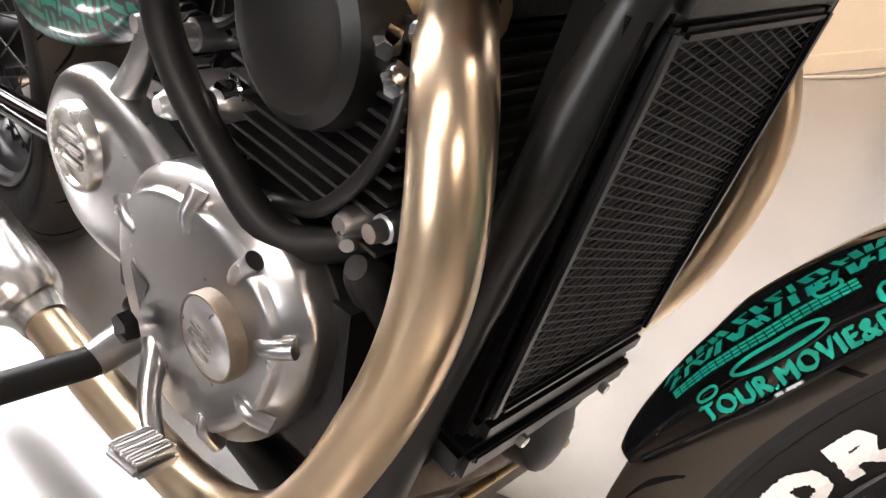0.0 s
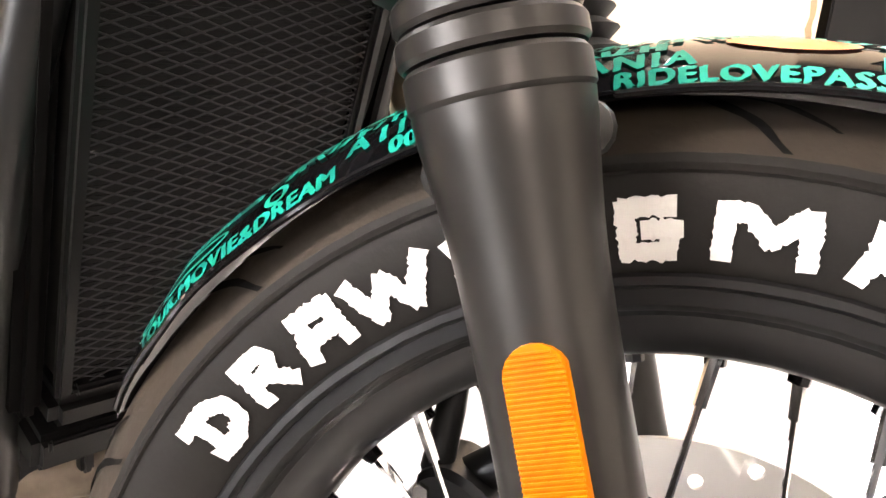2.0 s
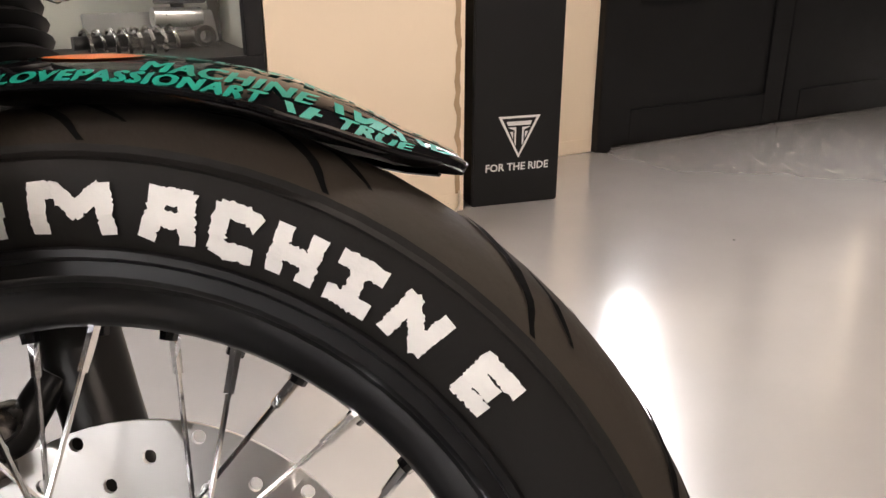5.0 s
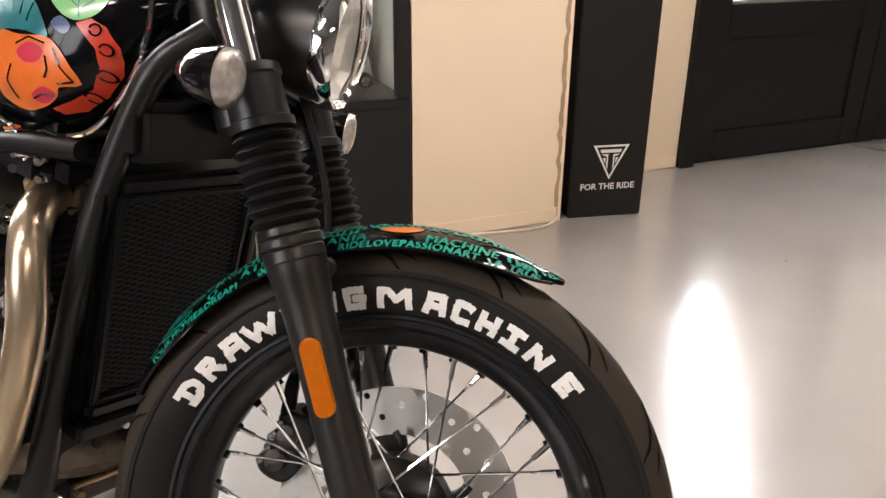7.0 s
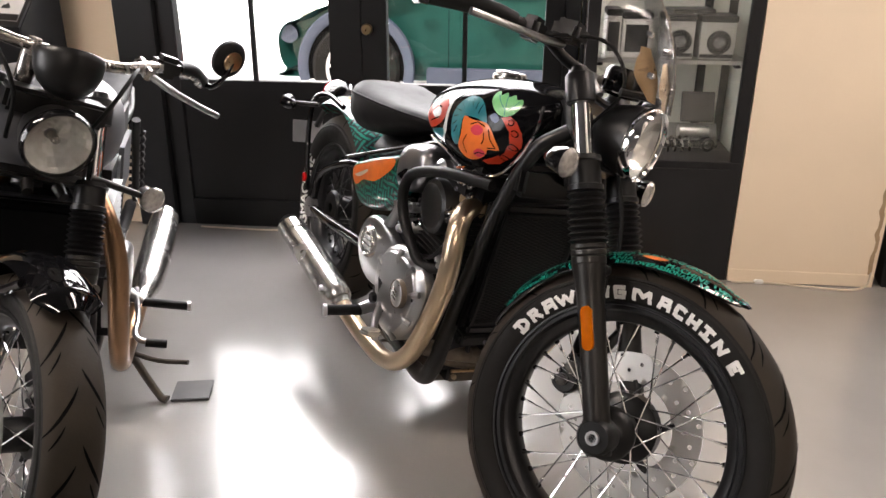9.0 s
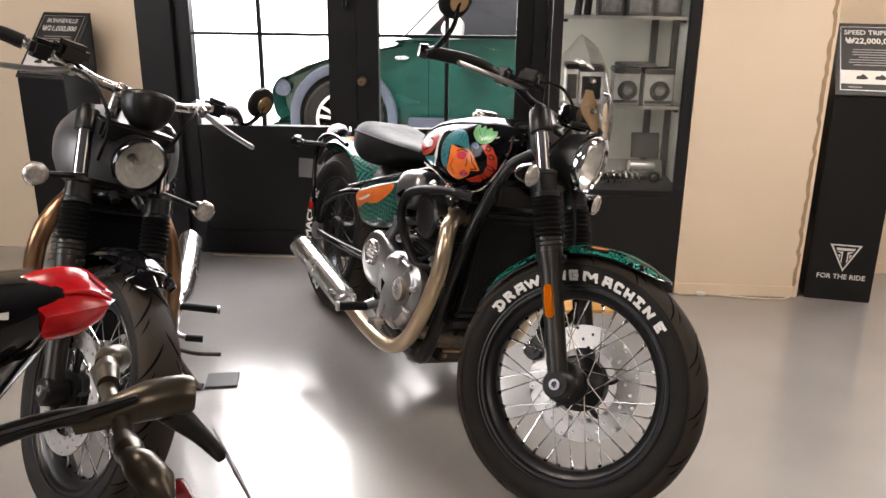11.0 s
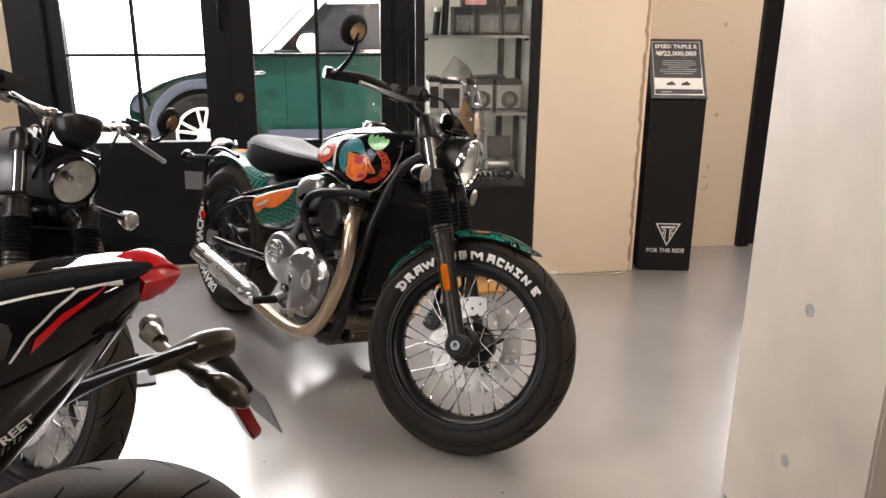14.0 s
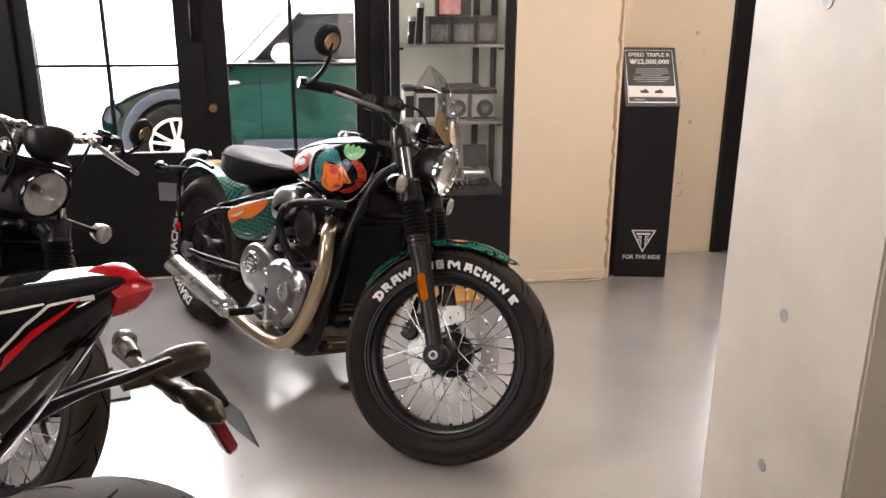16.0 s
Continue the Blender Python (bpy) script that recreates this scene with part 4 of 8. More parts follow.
def painted_letter(parent, letter, centre, R, half, bead, a0, a1, r0, r1, xf, weight=0.0042):
    """One thick, ragged brush-painted capital on the sidewall, between two angles and two radii."""
    c = Vector(centre)
    side, _ = tyre_profile(R, half, bead)
    sr, sa = [r for a, r in side], [a for a, r in side]
    width, tall = radians(a0 - a1) * (r0 + r1) / 2, r1 - r0
    seed = a0 * 1.7

    def place(s, h, lift):
        r = r0 + h
        ang = radians(a0) - s / ((r0 + r1) / 2)
        return c + Vector((r * math.cos(ang), -(float(np.interp(r, sr, sa)) + 0.0011 + lift), r * math.sin(ang)))
    bm = bmesh.new()
    for k, line in enumerate(STROKES[letter]):
        pts = [Vector((u * (width - 2 * weight) + weight, v * (tall - 2 * weight) + weight)) for u, v in line]
        dense = []
        for p, q in zip(pts, pts[1:]):
            n = max(2, int((q - p).length / 0.0011))
            dense += [p.lerp(q, i / n) for i in range(n)]
        dense.append(pts[-1])
        prev = None
        for i, p in enumerate(dense):
            t = (dense[min(i + 2, len(dense) - 1)] - dense[max(i - 2, 0)]).normalized()
            n = Vector((-t.y, t.x))
            rag = [weight * (0.98 + 0.28 * noise.noise((p.x * 900 + e * 50, p.y * 900, seed + k)) + 0.24 * noise.noise((p.x * 2600, p.y * 2600 + e * 20, seed))) for e in (0, 1)]
            over = weight * 0.55 if i in (0, len(dense) - 1) else 0.0
            p = p + t * (over if i else -over)
            cur = [bm.verts.new(place(*(p + n * w), 0.00012 * k)) for w in (rag[0], 0.0, -rag[1])]
            if prev:
                bm.faces.new((prev[0], prev[1], cur[1], cur[0]))
                bm.faces.new((prev[1], prev[2], cur[2], cur[1]))
            prev = cur
    return part("letter", bm, "white", parent, "hand-painted white capital letter", 0, xf)


# ---- the painted motorcycle ----
BASE = 1.495
RF, RR = 0.3315, 0.323
HERO = thing("motorcycle", bike_matrix(-0.437, 1.302, -0.004, -58.0, 11.0), "black bobber motorcycle hand-painted with green, orange and white artwork", "motorcycle", "parked motorcycles")
I4 = Matrix.Identity(4)
FM = steer_matrix(BASE, 30.0)


def H(name, bm, mat, label="", parent=None, smooth=40):
    return part(name, bm, mat, parent or HERO, label, smooth)


def K(name, bm, mat, label="", parent=None, smooth=40):
    return part(name, bm, mat, parent or HERO, label, smooth, FM.copy())


# front wheel and fork
FC, RC = (BASE, 0, RF), (0, 0, RR)
FW = wheel("front_wheel", HERO, FC, RF, 0.054, 0.247, FM, 36, "chrome", 0.052, 11.25, "black wire-spoked front wheel")
# the hand-painted word round the right sidewall: each letter with the angles at which it begins and ends
for letter, a0, a1 in (("D", 158.0, 151.2), ("R", 150.4, 144.2), ("A", 142.9, 136.2), ("W", 136.0, 126.8), ("1", 125.6, 120.2), ("N", 117.0, 111.6), ("G", 110.6, 104.4), ("M", 102.8, 93.2),
                       ("A", 91.2, 85.2), ("C", 84.6, 79.0), ("H", 78.2, 72.2), ("I", 71.6, 65.8), ("N", 64.9, 58.2), ("E", 55.2, 49.6)):
    painted_letter(FW, letter, FC, RF, 0.054, 0.247, a0 + 0.2, a1 - 0.2, 0.2595, 0.2875, FM)
brake_disc(FW, FC, 0.066, 0.152, FM, 0.060)
fork(HERO, BASE, RF, FM)
# hub cover on the right and sensor ring
K("hub_cover", lathe([(-0.078, 0.0), (-0.078, 0.03), (-0.066, 0.05), (-0.056, 0.054), (-0.05, 0.05)], 36, centre=FC), "black", "", FW)
K("hub_drum", lathe([(0.02, 0.0), (0.02, 0.06), (0.03, 0.072), (0.055, 0.074), (0.06, 0.03)], 36, centre=FC), "black", "", FW)
# caliper on the left leg
RADIAL, TANGENT = Vector((-0.954, 0, 0.301)), Vector((0.301, 0, 0.954))
CAL_MID = Vector((BASE - 0.150, 0, RF + 0.048))
cal_o = round_outline([(-0.020, -0.060), (0.018, -0.062), (0.034, -0.040), (0.022, -0.022), (0.036, 0.0), (0.022, 0.020), (0.034, 0.040), (0.018, 0.060), (-0.020, 0.058), (-0.034, 0.030), (-0.028, 0.0), (-0.034, -0.030)], 4)
cal = bmesh.new()
rings(cal, [[CAL_MID + RADIAL * (u * k * 0.8) + TANGENT * (v * k * 0.72) + Vector((0, y, 0)) for u, v in cal_o] for y, k in ((0.042, 0.90), (0.046, 1.0), (0.098, 1.0), (0.104, 0.88))])
CAL = K("brake_caliper", cal, "black", "black two-piston brake caliper", None, 35)
for v in (-0.020, 0.014):
    p = CAL_MID + TANGENT * v + RADIAL * 0.004
    K("caliper_piston", tube([p + Vector((0, 0.046, 0)), p + Vector((0, 0.036, 0)), p + Vector((0, 0.033, 0)), p + Vector((0, 0.036, 0))], [0.0135, 0.0135, 0.010, 0.007], 20, 1), "black_warm", "", CAL)
    for u, w in ((0.017, -0.010), (0.016, 0.010)):
        K("caliper_bolt", bolt(p + RADIAL * u + TANGENT * w + Vector((0, 0.046, 0)), (0, -1, 0), 0.0055, 0.008), "bar_metal", "", CAL)
for p in (Vector((BASE - 0.112, 0, RF + 0.136)), Vector((BASE - 0.110, 0, RF + 0.108))):
    K("caliper_pin", tube([p + Vector((0, 0.075, 0)), p + Vector((0, 0.046, 0)), p + Vector((0, 0.041, 0)), p + Vector((0, 0.044, 0))], [0.012, 0.012, 0.010, 0.006], 18, 1), "bar_metal", "", CAL)
K("caliper_arm", tube([(BASE - 0.142, 0.070, RF + 0.080), (BASE - 0.112, 0.072, RF + 0.115), (BASE - 0.095, 0.085, RF + 0.165)], [0.014, 0.013, 0.011], 12, 4), "black", "", CAL)
K("hose_union", tube([(BASE - 0.160, 0.06, RF + 0.085), (BASE - 0.160, 0.055, RF + 0.125), (BASE - 0.158, 0.050, RF + 0.142)], [0.010, 0.009, 0.006], 12, 1), "black", "", CAL)
K("brake_hose", tube([(BASE - 0.158, 0.058, RF + 0.142), (BASE - 0.150, 0.075, RF + 0.24), (BASE - 0.17, 0.06, RF + 0.38), (BASE - 0.25, 0.03, RF + 0.55)], 0.005, 8), "rubber_soft", "", CAL)

# front mudguard with painted words
G_BULGE, G_HALF = 0.027, 0.063


def G_EDGE(deg):
    """Radius of the lower edge: it flares forward at the tip and kicks out at the tail."""
    return float(np.interp(deg, (60, 63, 67, 72, 80, 100, 120, 140, 152, 159, 166), (0.362, 0.359, 0.349, 0.338, 0.332, 0.329, 0.325, 0.323, 0.324, 0.329, 0.336)))


def front_squeeze(t):
    return max(0.2, min(1.0, (t / 0.17 + 0.035) ** 0.5, ((1 - t) / 0.20 + 0.06) ** 0.5))


GUARD = mudguard("front_mudguard", HERO, FC, 66, 166, G_EDGE, G_BULGE, G_HALF, FM, "gloss", "gloss black front mudguard covered in painted green words", squeeze=front_squeeze)


GV = [-1 + i / 60 for i in range(121)]
GS = [0.0]
for _a, _b in zip(GV, GV[1:]):
    GS.append(GS[-1] + (mudguard_point((0, 0, 0), 0, _b, G_EDGE, G_BULGE, G_HALF) - mudguard_point((0, 0, 0), 0, _a, G_EDGE, G_BULGE, G_HALF)).length)


def guard_place(mid_deg, h0, more=0.0):
    """Places (along, up) on the right flank of the mudguard; h0 is the row's height above its lower edge."""
    def place(s, h):
        ang = mid_deg - math.degrees(s / 0.36)
        k = front_squeeze(min(0.999, max(0.001, (ang - 66) / 100)))
        v = float(np.interp((h0 + h) / max(0.85, k), GS, GV))
        return mudguard_point(FC, radians(ang), v, G_EDGE, G_BULGE * k, G_HALF * k, 0.0008 + more)
    return place


for words, size, mid, h0, sp in (("TOUR.MOVIE&DREAM", 0.0150, 143.5, 0.0068, 1.08), ("00FREE", 0.0150, 122.5, 0.0068, 1.05), ("RIDELOVEPASSIONART", 0.0150, 96.0, 0.0068, 1.12), ("TRUE", 0.0150, 73.5, 0.0068, 1.1),
                                 ("MACHINE", 0.0185, 86, 0.0200, 1.1), ("AIIVAI", 0.0195, 124, 0.0200, 1.5), ("O", 0.0200, 137.0, 0.0195, 1.0), ("ANIA", 0.0180, 108, 0.0200, 1.2)):
    for k, (ds, dh) in enumerate(((0.0, 0.0), (0.0008, 0.0006), (-0.0008, -0.0006))):
        def bold_place(s, h, go=guard_place(mid, h0, 0.0001 * k), ds=ds, dh=dh):
            return go(s + ds, h + dh)
        K("lettering", wrap_text(words, size, bold_place, 0.0, sp, jitter=0.0006), "green", "painted green capital letters", GUARD, 0)
# unreadable strokes along the crown
rnd = random.Random(5)
bm = bmesh.new()
for row_h, step, tall in ((0.0075, 1.1, 0.0055), (0.0205, 1.1, 0.0065), (0.034, 1.2, 0.005), (0.045, 1.2, 0.0055), (0.056, 1.4, 0.0055)):
    a = 68.0
    while a < 158:
        if row_h > 0.04 or (row_h > 0.03 and 105 < a < 137) or (row_h < 0.01 and 78.5 < a < 80.5) or (0.01 < row_h < 0.03 and a < 78.5):
            pl = guard_place(a, row_h)
            w, lean, hh = rnd.uniform(0.0016, 0.0028), rnd.uniform(-0.003, 0.003), tall * rnd.uniform(0.7, 1.0)
            bm.faces.new([bm.verts.new(pl(s, h)) for s, h in ((-w - lean, -hh), (w - lean, -hh), (w + lean, hh), (-w + lean, hh))])
            if rnd.random() < 0.5:
                e = rnd.choice((-0.8, 0.0, 0.8)) * hh
                bm.faces.new([bm.verts.new(pl(s, h)) for s, h in ((0, e - 0.0012), (0.006, e - 0.0012), (0.006, e + 0.0012), (0, e + 0.0012))])
        a += step * rnd.uniform(0.7, 1.5)
K("stroke", bm, "green", "green painted strokes", GUARD, 0)["kind"] = "stuff"


def guard_ring(mid, h0, along, up, width, lean=0.0):
    """A long painted loop on the mudguard's flank."""
    bm = bmesh.new()
    pl = guard_place(mid, h0)
    angs = [2 * math.pi * i / 40 for i in range(40)]
    loops = [[bm.verts.new(pl(k * along * math.copysign(abs(math.cos(a)) ** 0.7, math.cos(a)) + lean * math.sin(a), up * j * math.sin(a))) for a in angs] for k, j in ((1.0, 1.0), (1 - width / along, 1 - width / up))]
    for i in range(40):
        e = (i + 1) % 40
        bm.faces.new((loops[0][i], loops[0][e], loops[1][e], loops[1][i]))
    return K("painted_loop", bm, "green", "long green painted loop", GUARD, 0)


guard_ring(147.0, 0.0215, 0.030, 0.0060, 0.0028)
guard_ring(154.5, 0.0185, 0.0075, 0.0042, 0.0020, 0.001)
guard_ring(141.0, 0.0400, 0.0085, 0.0050, 0.0022)
bm = bmesh.new()
for h in (0.0310, 0.0336, 0.0362):
    for i in range(22):
        pl = guard_place(157.0 - 0.85 * i, h)
        bm.faces.new([bm.verts.new(pl(p, q)) for p, q in ((-0.0024, -0.0010), (0.0024, -0.0010), (0.0024, 0.0010), (-0.0024, 0.0010))])
K("hatching", bm, "green", "green hatched strokes", GUARD, 0)["kind"] = "stuff"
for v in (-1.0, 1.0):
    lip = []
    for i in range(33):
        t = 0.02 + 0.96 * i / 32
        k = front_squeeze(t)
        lip.append(mudguard_point(FC, radians(66 + 100 * t), v, G_EDGE, G_BULGE * k, G_HALF * k))
    K("rolled_edge", tube(lip, 0.0021, 8, 1), "gloss", "", GUARD)
bm = bmesh.new()
pl = guard_place(98.0, 0.036)
ring_v = [bm.verts.new(pl(0.026 * math.cos(a) + 0.003 * math.sin(2 * a), 0.0085 * math.sin(a))) for a in np.linspace(0, 2 * math.pi, 28, endpoint=False)]
ctr = bm.verts.new(pl(0, 0))
for i in range(28):
    bm.faces.new((ctr, ring_v[i], ring_v[(i + 1) % 28]))
K("painted_patch", bm, "art_orange", "orange painted oval", GUARD, 0)
K("mudguard_stay", tube([mudguard_point(FC, radians(112), -0.9, 0.325, 0, G_HALF), Vector(FC) + Vector((-0.10, -0.085, 0.235))], 0.006, 8, 1), "black", "", GUARD)

# headlight, indicators, screen, bars
headlight(HERO, (1.325, 0, 0.876), 0.073, FM)
indicator(HERO, (1.262, -0.12, 0.80), (1.272, -0.195, 0.79), (1, -0.1, 0), FM)
indicator(HERO, (1.262, 0.12, 0.80), (1.30, 0.19, 0.79), (1, 0.1, 0), FM)
SCR_H = (0, 0.25, 0.5, 0.75, 0.92, 1.0)
SCR_MID = ((1.356, 1.345, 1.322, 1.285, 1.235, 1.18), (0.947, 1.0, 1.058, 1.122, 1.180, 1.202))
SCR_SIDE = ((1.292, 1.238, 1.212, 1.20, 1.195, 1.18), (0.958, 0.978, 1.03, 1.095, 1.15, 1.20))
SCR_W = (0.085, 0.135, 0.142, 0.122, 0.076, 0.010)


def screen_point(h, v, inward=0.0):
    cx, cz, sx, sz, w = (float(np.interp(h, SCR_H, q)) for q in (*SCR_MID, *SCR_SIDE, SCR_W))
    return Vector((cx + (sx - cx) * abs(v) ** 1.7 - inward, w * v, cz + (sz - cz) * abs(v) ** 1.7))


bm = bmesh.new()
grid = [[bm.verts.new(screen_point(j / 20, -1 + i / 8)) for i in range(17)] for j in range(21)]
for a, b in zip(grid, grid[1:]):
    for i in range(16):
        bm.faces.new((a[i], a[i + 1], b[i + 1], b[i]))
bmesh.ops.solidify(bm, geom=bm.faces[:], thickness=0.003)
SCR = K("fly_screen", bm, "screen", "small smoked fly screen", None, 60)
SCR.visible_shadow = False
K("screen_mount", tube([(1.27, -0.07, 0.955), (1.315, -0.02, 0.965), (1.315, 0.02, 0.965), (1.27, 0.07, 0.955)], 0.008, 8), "black", "", SCR)
for s in (-1, 1):
    bm = bmesh.new()
    for inward in (0.009, 0.012):
        g = []
        for h in np.linspace(0.03, 0.50, 9):
            half = 0.15 * math.sin(math.pi * min(0.93, max(0.12, h / 0.50))) ** 0.7
            g.append([bm.verts.new(screen_point(float(h), s * (0.45 + half * q), inward)) for q in (-1, -0.5, 0, 0.5, 1)])
        for a, b in zip(g, g[1:]):
            for i in range(4):
                bm.faces.new((a[i], a[i + 1], b[i + 1], b[i]))
    K("screen_bracket", bm, "bronze", "warm metal bracket behind the screen", SCR)
    for h in (0.28, 0.60):
        p = screen_point(h, s * 0.45)
        K("screen_screw", tube([p + Vector((-0.008, 0, 0)), p + Vector((0.002, -0.001 * s, 0)), p + Vector((0.006, 0, 0.001))], [0.007, 0.007, 0.004], 14, 1), "chrome", "", SCR)
# handlebar
axl = Vector(FC)
clamp = axl + FORK_UP * 0.735 - FORK_FWD * 0.03
BAR = K("handlebar", tube([(0.985, -0.36, 0.99), (1.06, -0.30, 1.003), (1.13, -0.19, 1.0), (clamp.x - 0.01, -0.09, clamp.z + 0.005), (clamp.x, 0, clamp.z), (clamp.x - 0.01, 0.09, clamp.z + 0.005), (1.13, 0.19, 1.0), (1.06, 0.30, 1.003), (0.985, 0.36, 0.99)], 0.0115, 12), "black", "black flat handlebar")
for s in (-1, 1):
    K("riser", tube([axl + FORK_UP * 0.68 + Vector((-0.02, s * 0.035, 0)), clamp + Vector((0, s * 0.035, -0.012)), clamp + Vector((0, s * 0.035, 0.012))], [0.016, 0.018, 0.014], 14, 2), "alloy", "", BAR)
    K("grip", tube([(0.975, s * 0.365, 0.988), (1.06, s * 0.30, 1.003), (1.095, s * 0.25, 1.002)], [0.0165, 0.0165, 0.0175], 16, 4), "rubber_soft", "", BAR)
    K("bar_end", tube([(0.963, s * 0.378, 0.985), (0.976, s * 0.364, 0.988)], [0.016, 0.018], 14, 1), "gloss", "", BAR)
    K("switch_box", bm_box((0.045, 0.05, 0.045), (1.118, s * 0.215, 1.003), 0.01), "black", "", BAR)
    K("lever", tube([(1.165, s * 0.165, 0.998), (1.15, s * 0.22, 0.99), (1.12, s * 0.30, 0.984), (1.08, s * 0.372, 0.979)], [0.007, 0.0075, 0.0065, 0.007], 10), "alloy", "polished alloy lever", BAR)
K("brake_reservoir", bm_box((0.06, 0.06, 0.04), (1.165, -0.155, 1.025), 0.01), "black", "", BAR)
bar_end_mirror(HERO, (0.968, -0.372, 0.987), (1.025, -0.39, 1.118), (0.9, -0.25, -0.25), FM)
K("instrument", lathe([(-0.03, 0.03), (-0.028, 0.042), (0.015, 0.045), (0.022, 0.04), (0.018, 0.0)], 30, axis="z", centre=(1.24, 0, 0.985)), "gloss", "round black instrument pod")
for y0 in (-0.06, 0.05):
    K("control_cable", tube([(1.15, y0 * 3.6, 1.0), (1.23, y0 * 2, 1.03), (1.27, y0, 0.96), (1.2, y0 * 0.6, 0.85)], 0.004, 8), "rubber_soft", "", BAR)

# rear wheel, mudguard, tail
RW = wheel("rear_wheel", HERO, RC, RR, 0.074, 0.214, I4, 36, "black", 0.06, 16, "black wire-spoked rear wheel")
tyre_words(RW, "DRAWINGMACHINE", RC, RR, 0.074, 0.214, 206, 0.047, I4, 1.0, jitter=0.0012, stretch=1.12)
RG = mudguard("rear_mudguard", HERO, RC, 34, 128, 0.353, 0.034, 0.092, I4, "art_maze", "rear mudguard painted with green maze pattern", squeeze=lambda t: max(0.5, min(1, (t / 0.1 + 0.4), ((1 - t) / 0.2 + 0.3))))
bm = bmesh.new()
for a0, a1, mt in ((103, 122, "art_white"),):
    g = [[bm.verts.new(mudguard_point(RC, radians(a), v, 0.353, 0.034, 0.092, 0.001)) for v in np.linspace(-0.85, 0.3, 8)] for a in np.linspace(a0, a1, 8)]
    for p, q in zip(g, g[1:]):
        for i in range(7):
            bm.faces.new((p[i], p[i + 1], q[i + 1], q[i]))
H("painted_patch", bm, "art_white", "pale painted patch", RG)
bm = bmesh.new()
g = [[bm.verts.new(mudguard_point(RC, radians(a), v, 0.353, 0.034, 0.092, 0.001)) for v in np.linspace(-0.8, -0.2, 6)] for a in np.linspace(84, 92, 5)]
for p, q in zip(g, g[1:]):
    for i in range(5):
        bm.faces.new((p[i], p[i + 1], q[i + 1], q[i]))
H("painted_patch", bm, "art_orange", "orange painted patch", RG)
for s in (-1, 1):
    H("tail_loop", tube([(-0.075, s * 0.118, 0.36), (-0.135, s * 0.118, 0.50), (-0.155, s * 0.115, 0.62), (-0.125, s * 0.11, 0.68), (-0.02, s * 0.105, 0.702), (0.12, s * 0.105, 0.69)], 0.009, 10), "gloss", "black tubular mudguard loop")
TL = H("tail_light", tube([(-0.32, 0, 0.687), (-0.30, 0, 0.69), (-0.24, 0, 0.70), (-0.17, 0, 0.703), (-0.13, 0, 0.70)], [0.014, 0.035, 0.042, 0.038, 0.017], 20, 4, flat=0.62), "gloss", "small oval tail light in a black housing")
H("tail_lens", tube([(-0.328, 0, 0.687), (-0.322, 0, 0.688), (-0.305, 0, 0.69)], [0.007, 0.028, 0.036], 20, 2, flat=0.62), "red", "red tail lens", TL)
indicator(HERO, (-0.10, -0.11, 0.655), (-0.155, -0.20, 0.645), (-1, -0.1, 0), I4, 0.026)
indicator(HERO, (-0.10, 0.11, 0.655), (-0.155, 0.20, 0.645), (-1, 0.1, 0), I4, 0.026)
pm = bm_box((0.003, 0.12, 0.085), bevel=0.002)
bmesh.ops.transform(pm, matrix=Matrix.Translation((-0.41, -0.03, 0.50)) @ Matrix.Rotation(radians(-22), 4, "Y"), verts=pm.verts)
PL = H("number_plate", pm, "number_plate", "pale number plate on a black bracket")
H("plate_bracket", tube([(-0.40, 0, 0.53), (-0.33, 0, 0.60), (-0.22, 0, 0.66)], 0.012, 8), "black", "", PL)
H("side_reflector", lathe([(0, 0.017), (-0.008, 0.017), (-0.010, 0.012), (-0.01, 0)], 20, centre=(-0.10, -0.125, 0.40)), "red", "round red side reflector")

# frame tubes
for s in (-1, 1):
    H("down_tube", tube([(1.222, s * 0.045, 0.865), (1.190, s * 0.085, 0.824), (1.163, s * 0.098, 0.768), (1.137, s * 0.108, 0.700), (1.120, s * 0.118, 0.635), (1.104, s * 0.127, 0.56), (1.083, s * 0.129, 0.48), (1.046, s * 0.130, 0.345), (1.013, s * 0.130, 0.235), (0.97, s * 0.13, 0.188), (0.85, s * 0.125, 0.185), (0.62, s * 0.12, 0.22)], [0.0165, 0.0165, 0.0165, 0.0165, 0.0165, 0.0165, 0.017, 0.019, 0.022, 0.022, 0.018, 0.0165], 16), "black", "satin black frame down tube")
    H("seat_stay", tube([(0.20, s * 0.10, 0.548), (0.5, s * 0.10, 0.643), (0.78, s * 0.095, 0.73), (0.95, s * 0.06, 0.77)], 0.010, 10), "gloss", "gloss black rear frame tube")
    H("swing_arm", tube([(0.0, s * 0.125, RR), (0.2, s * 0.12, 0.33), (0.42, s * 0.11, 0.345), (0.56, s * 0.10, 0.36)], [0.014, 0.017, 0.018, 0.02], 12), "gloss", "gloss black swing arm")
    H("swing_strut", tube([(0.0, s * 0.122, 0.345), (0.035, s * 0.12, 0.445), (0.18, s * 0.115, 0.519), (0.307, s * 0.11, 0.552), (0.42, s * 0.10, 0.555)], 0.013, 10), "gloss", "")
    H("axle_plate", lathe([(s * 0.112, 0.0), (s * 0.112, 0.034), (s * 0.135, 0.034), (s * 0.142, 0.02), (s * 0.142, 0)], 24, centre=RC), "steel", "steel axle adjuster")
H("spine", tube([(1.22, 0, 0.80), (1.0, 0, 0.80), (0.75, 0, 0.74), (0.6, 0, 0.62), (0.58, 0, 0.40)], 0.025, 12), "gloss", "")
H("shock", tube([(0.16, 0, 0.58), (0.5, 0, 0.60)], 0.03, 12, 1), "black", "")

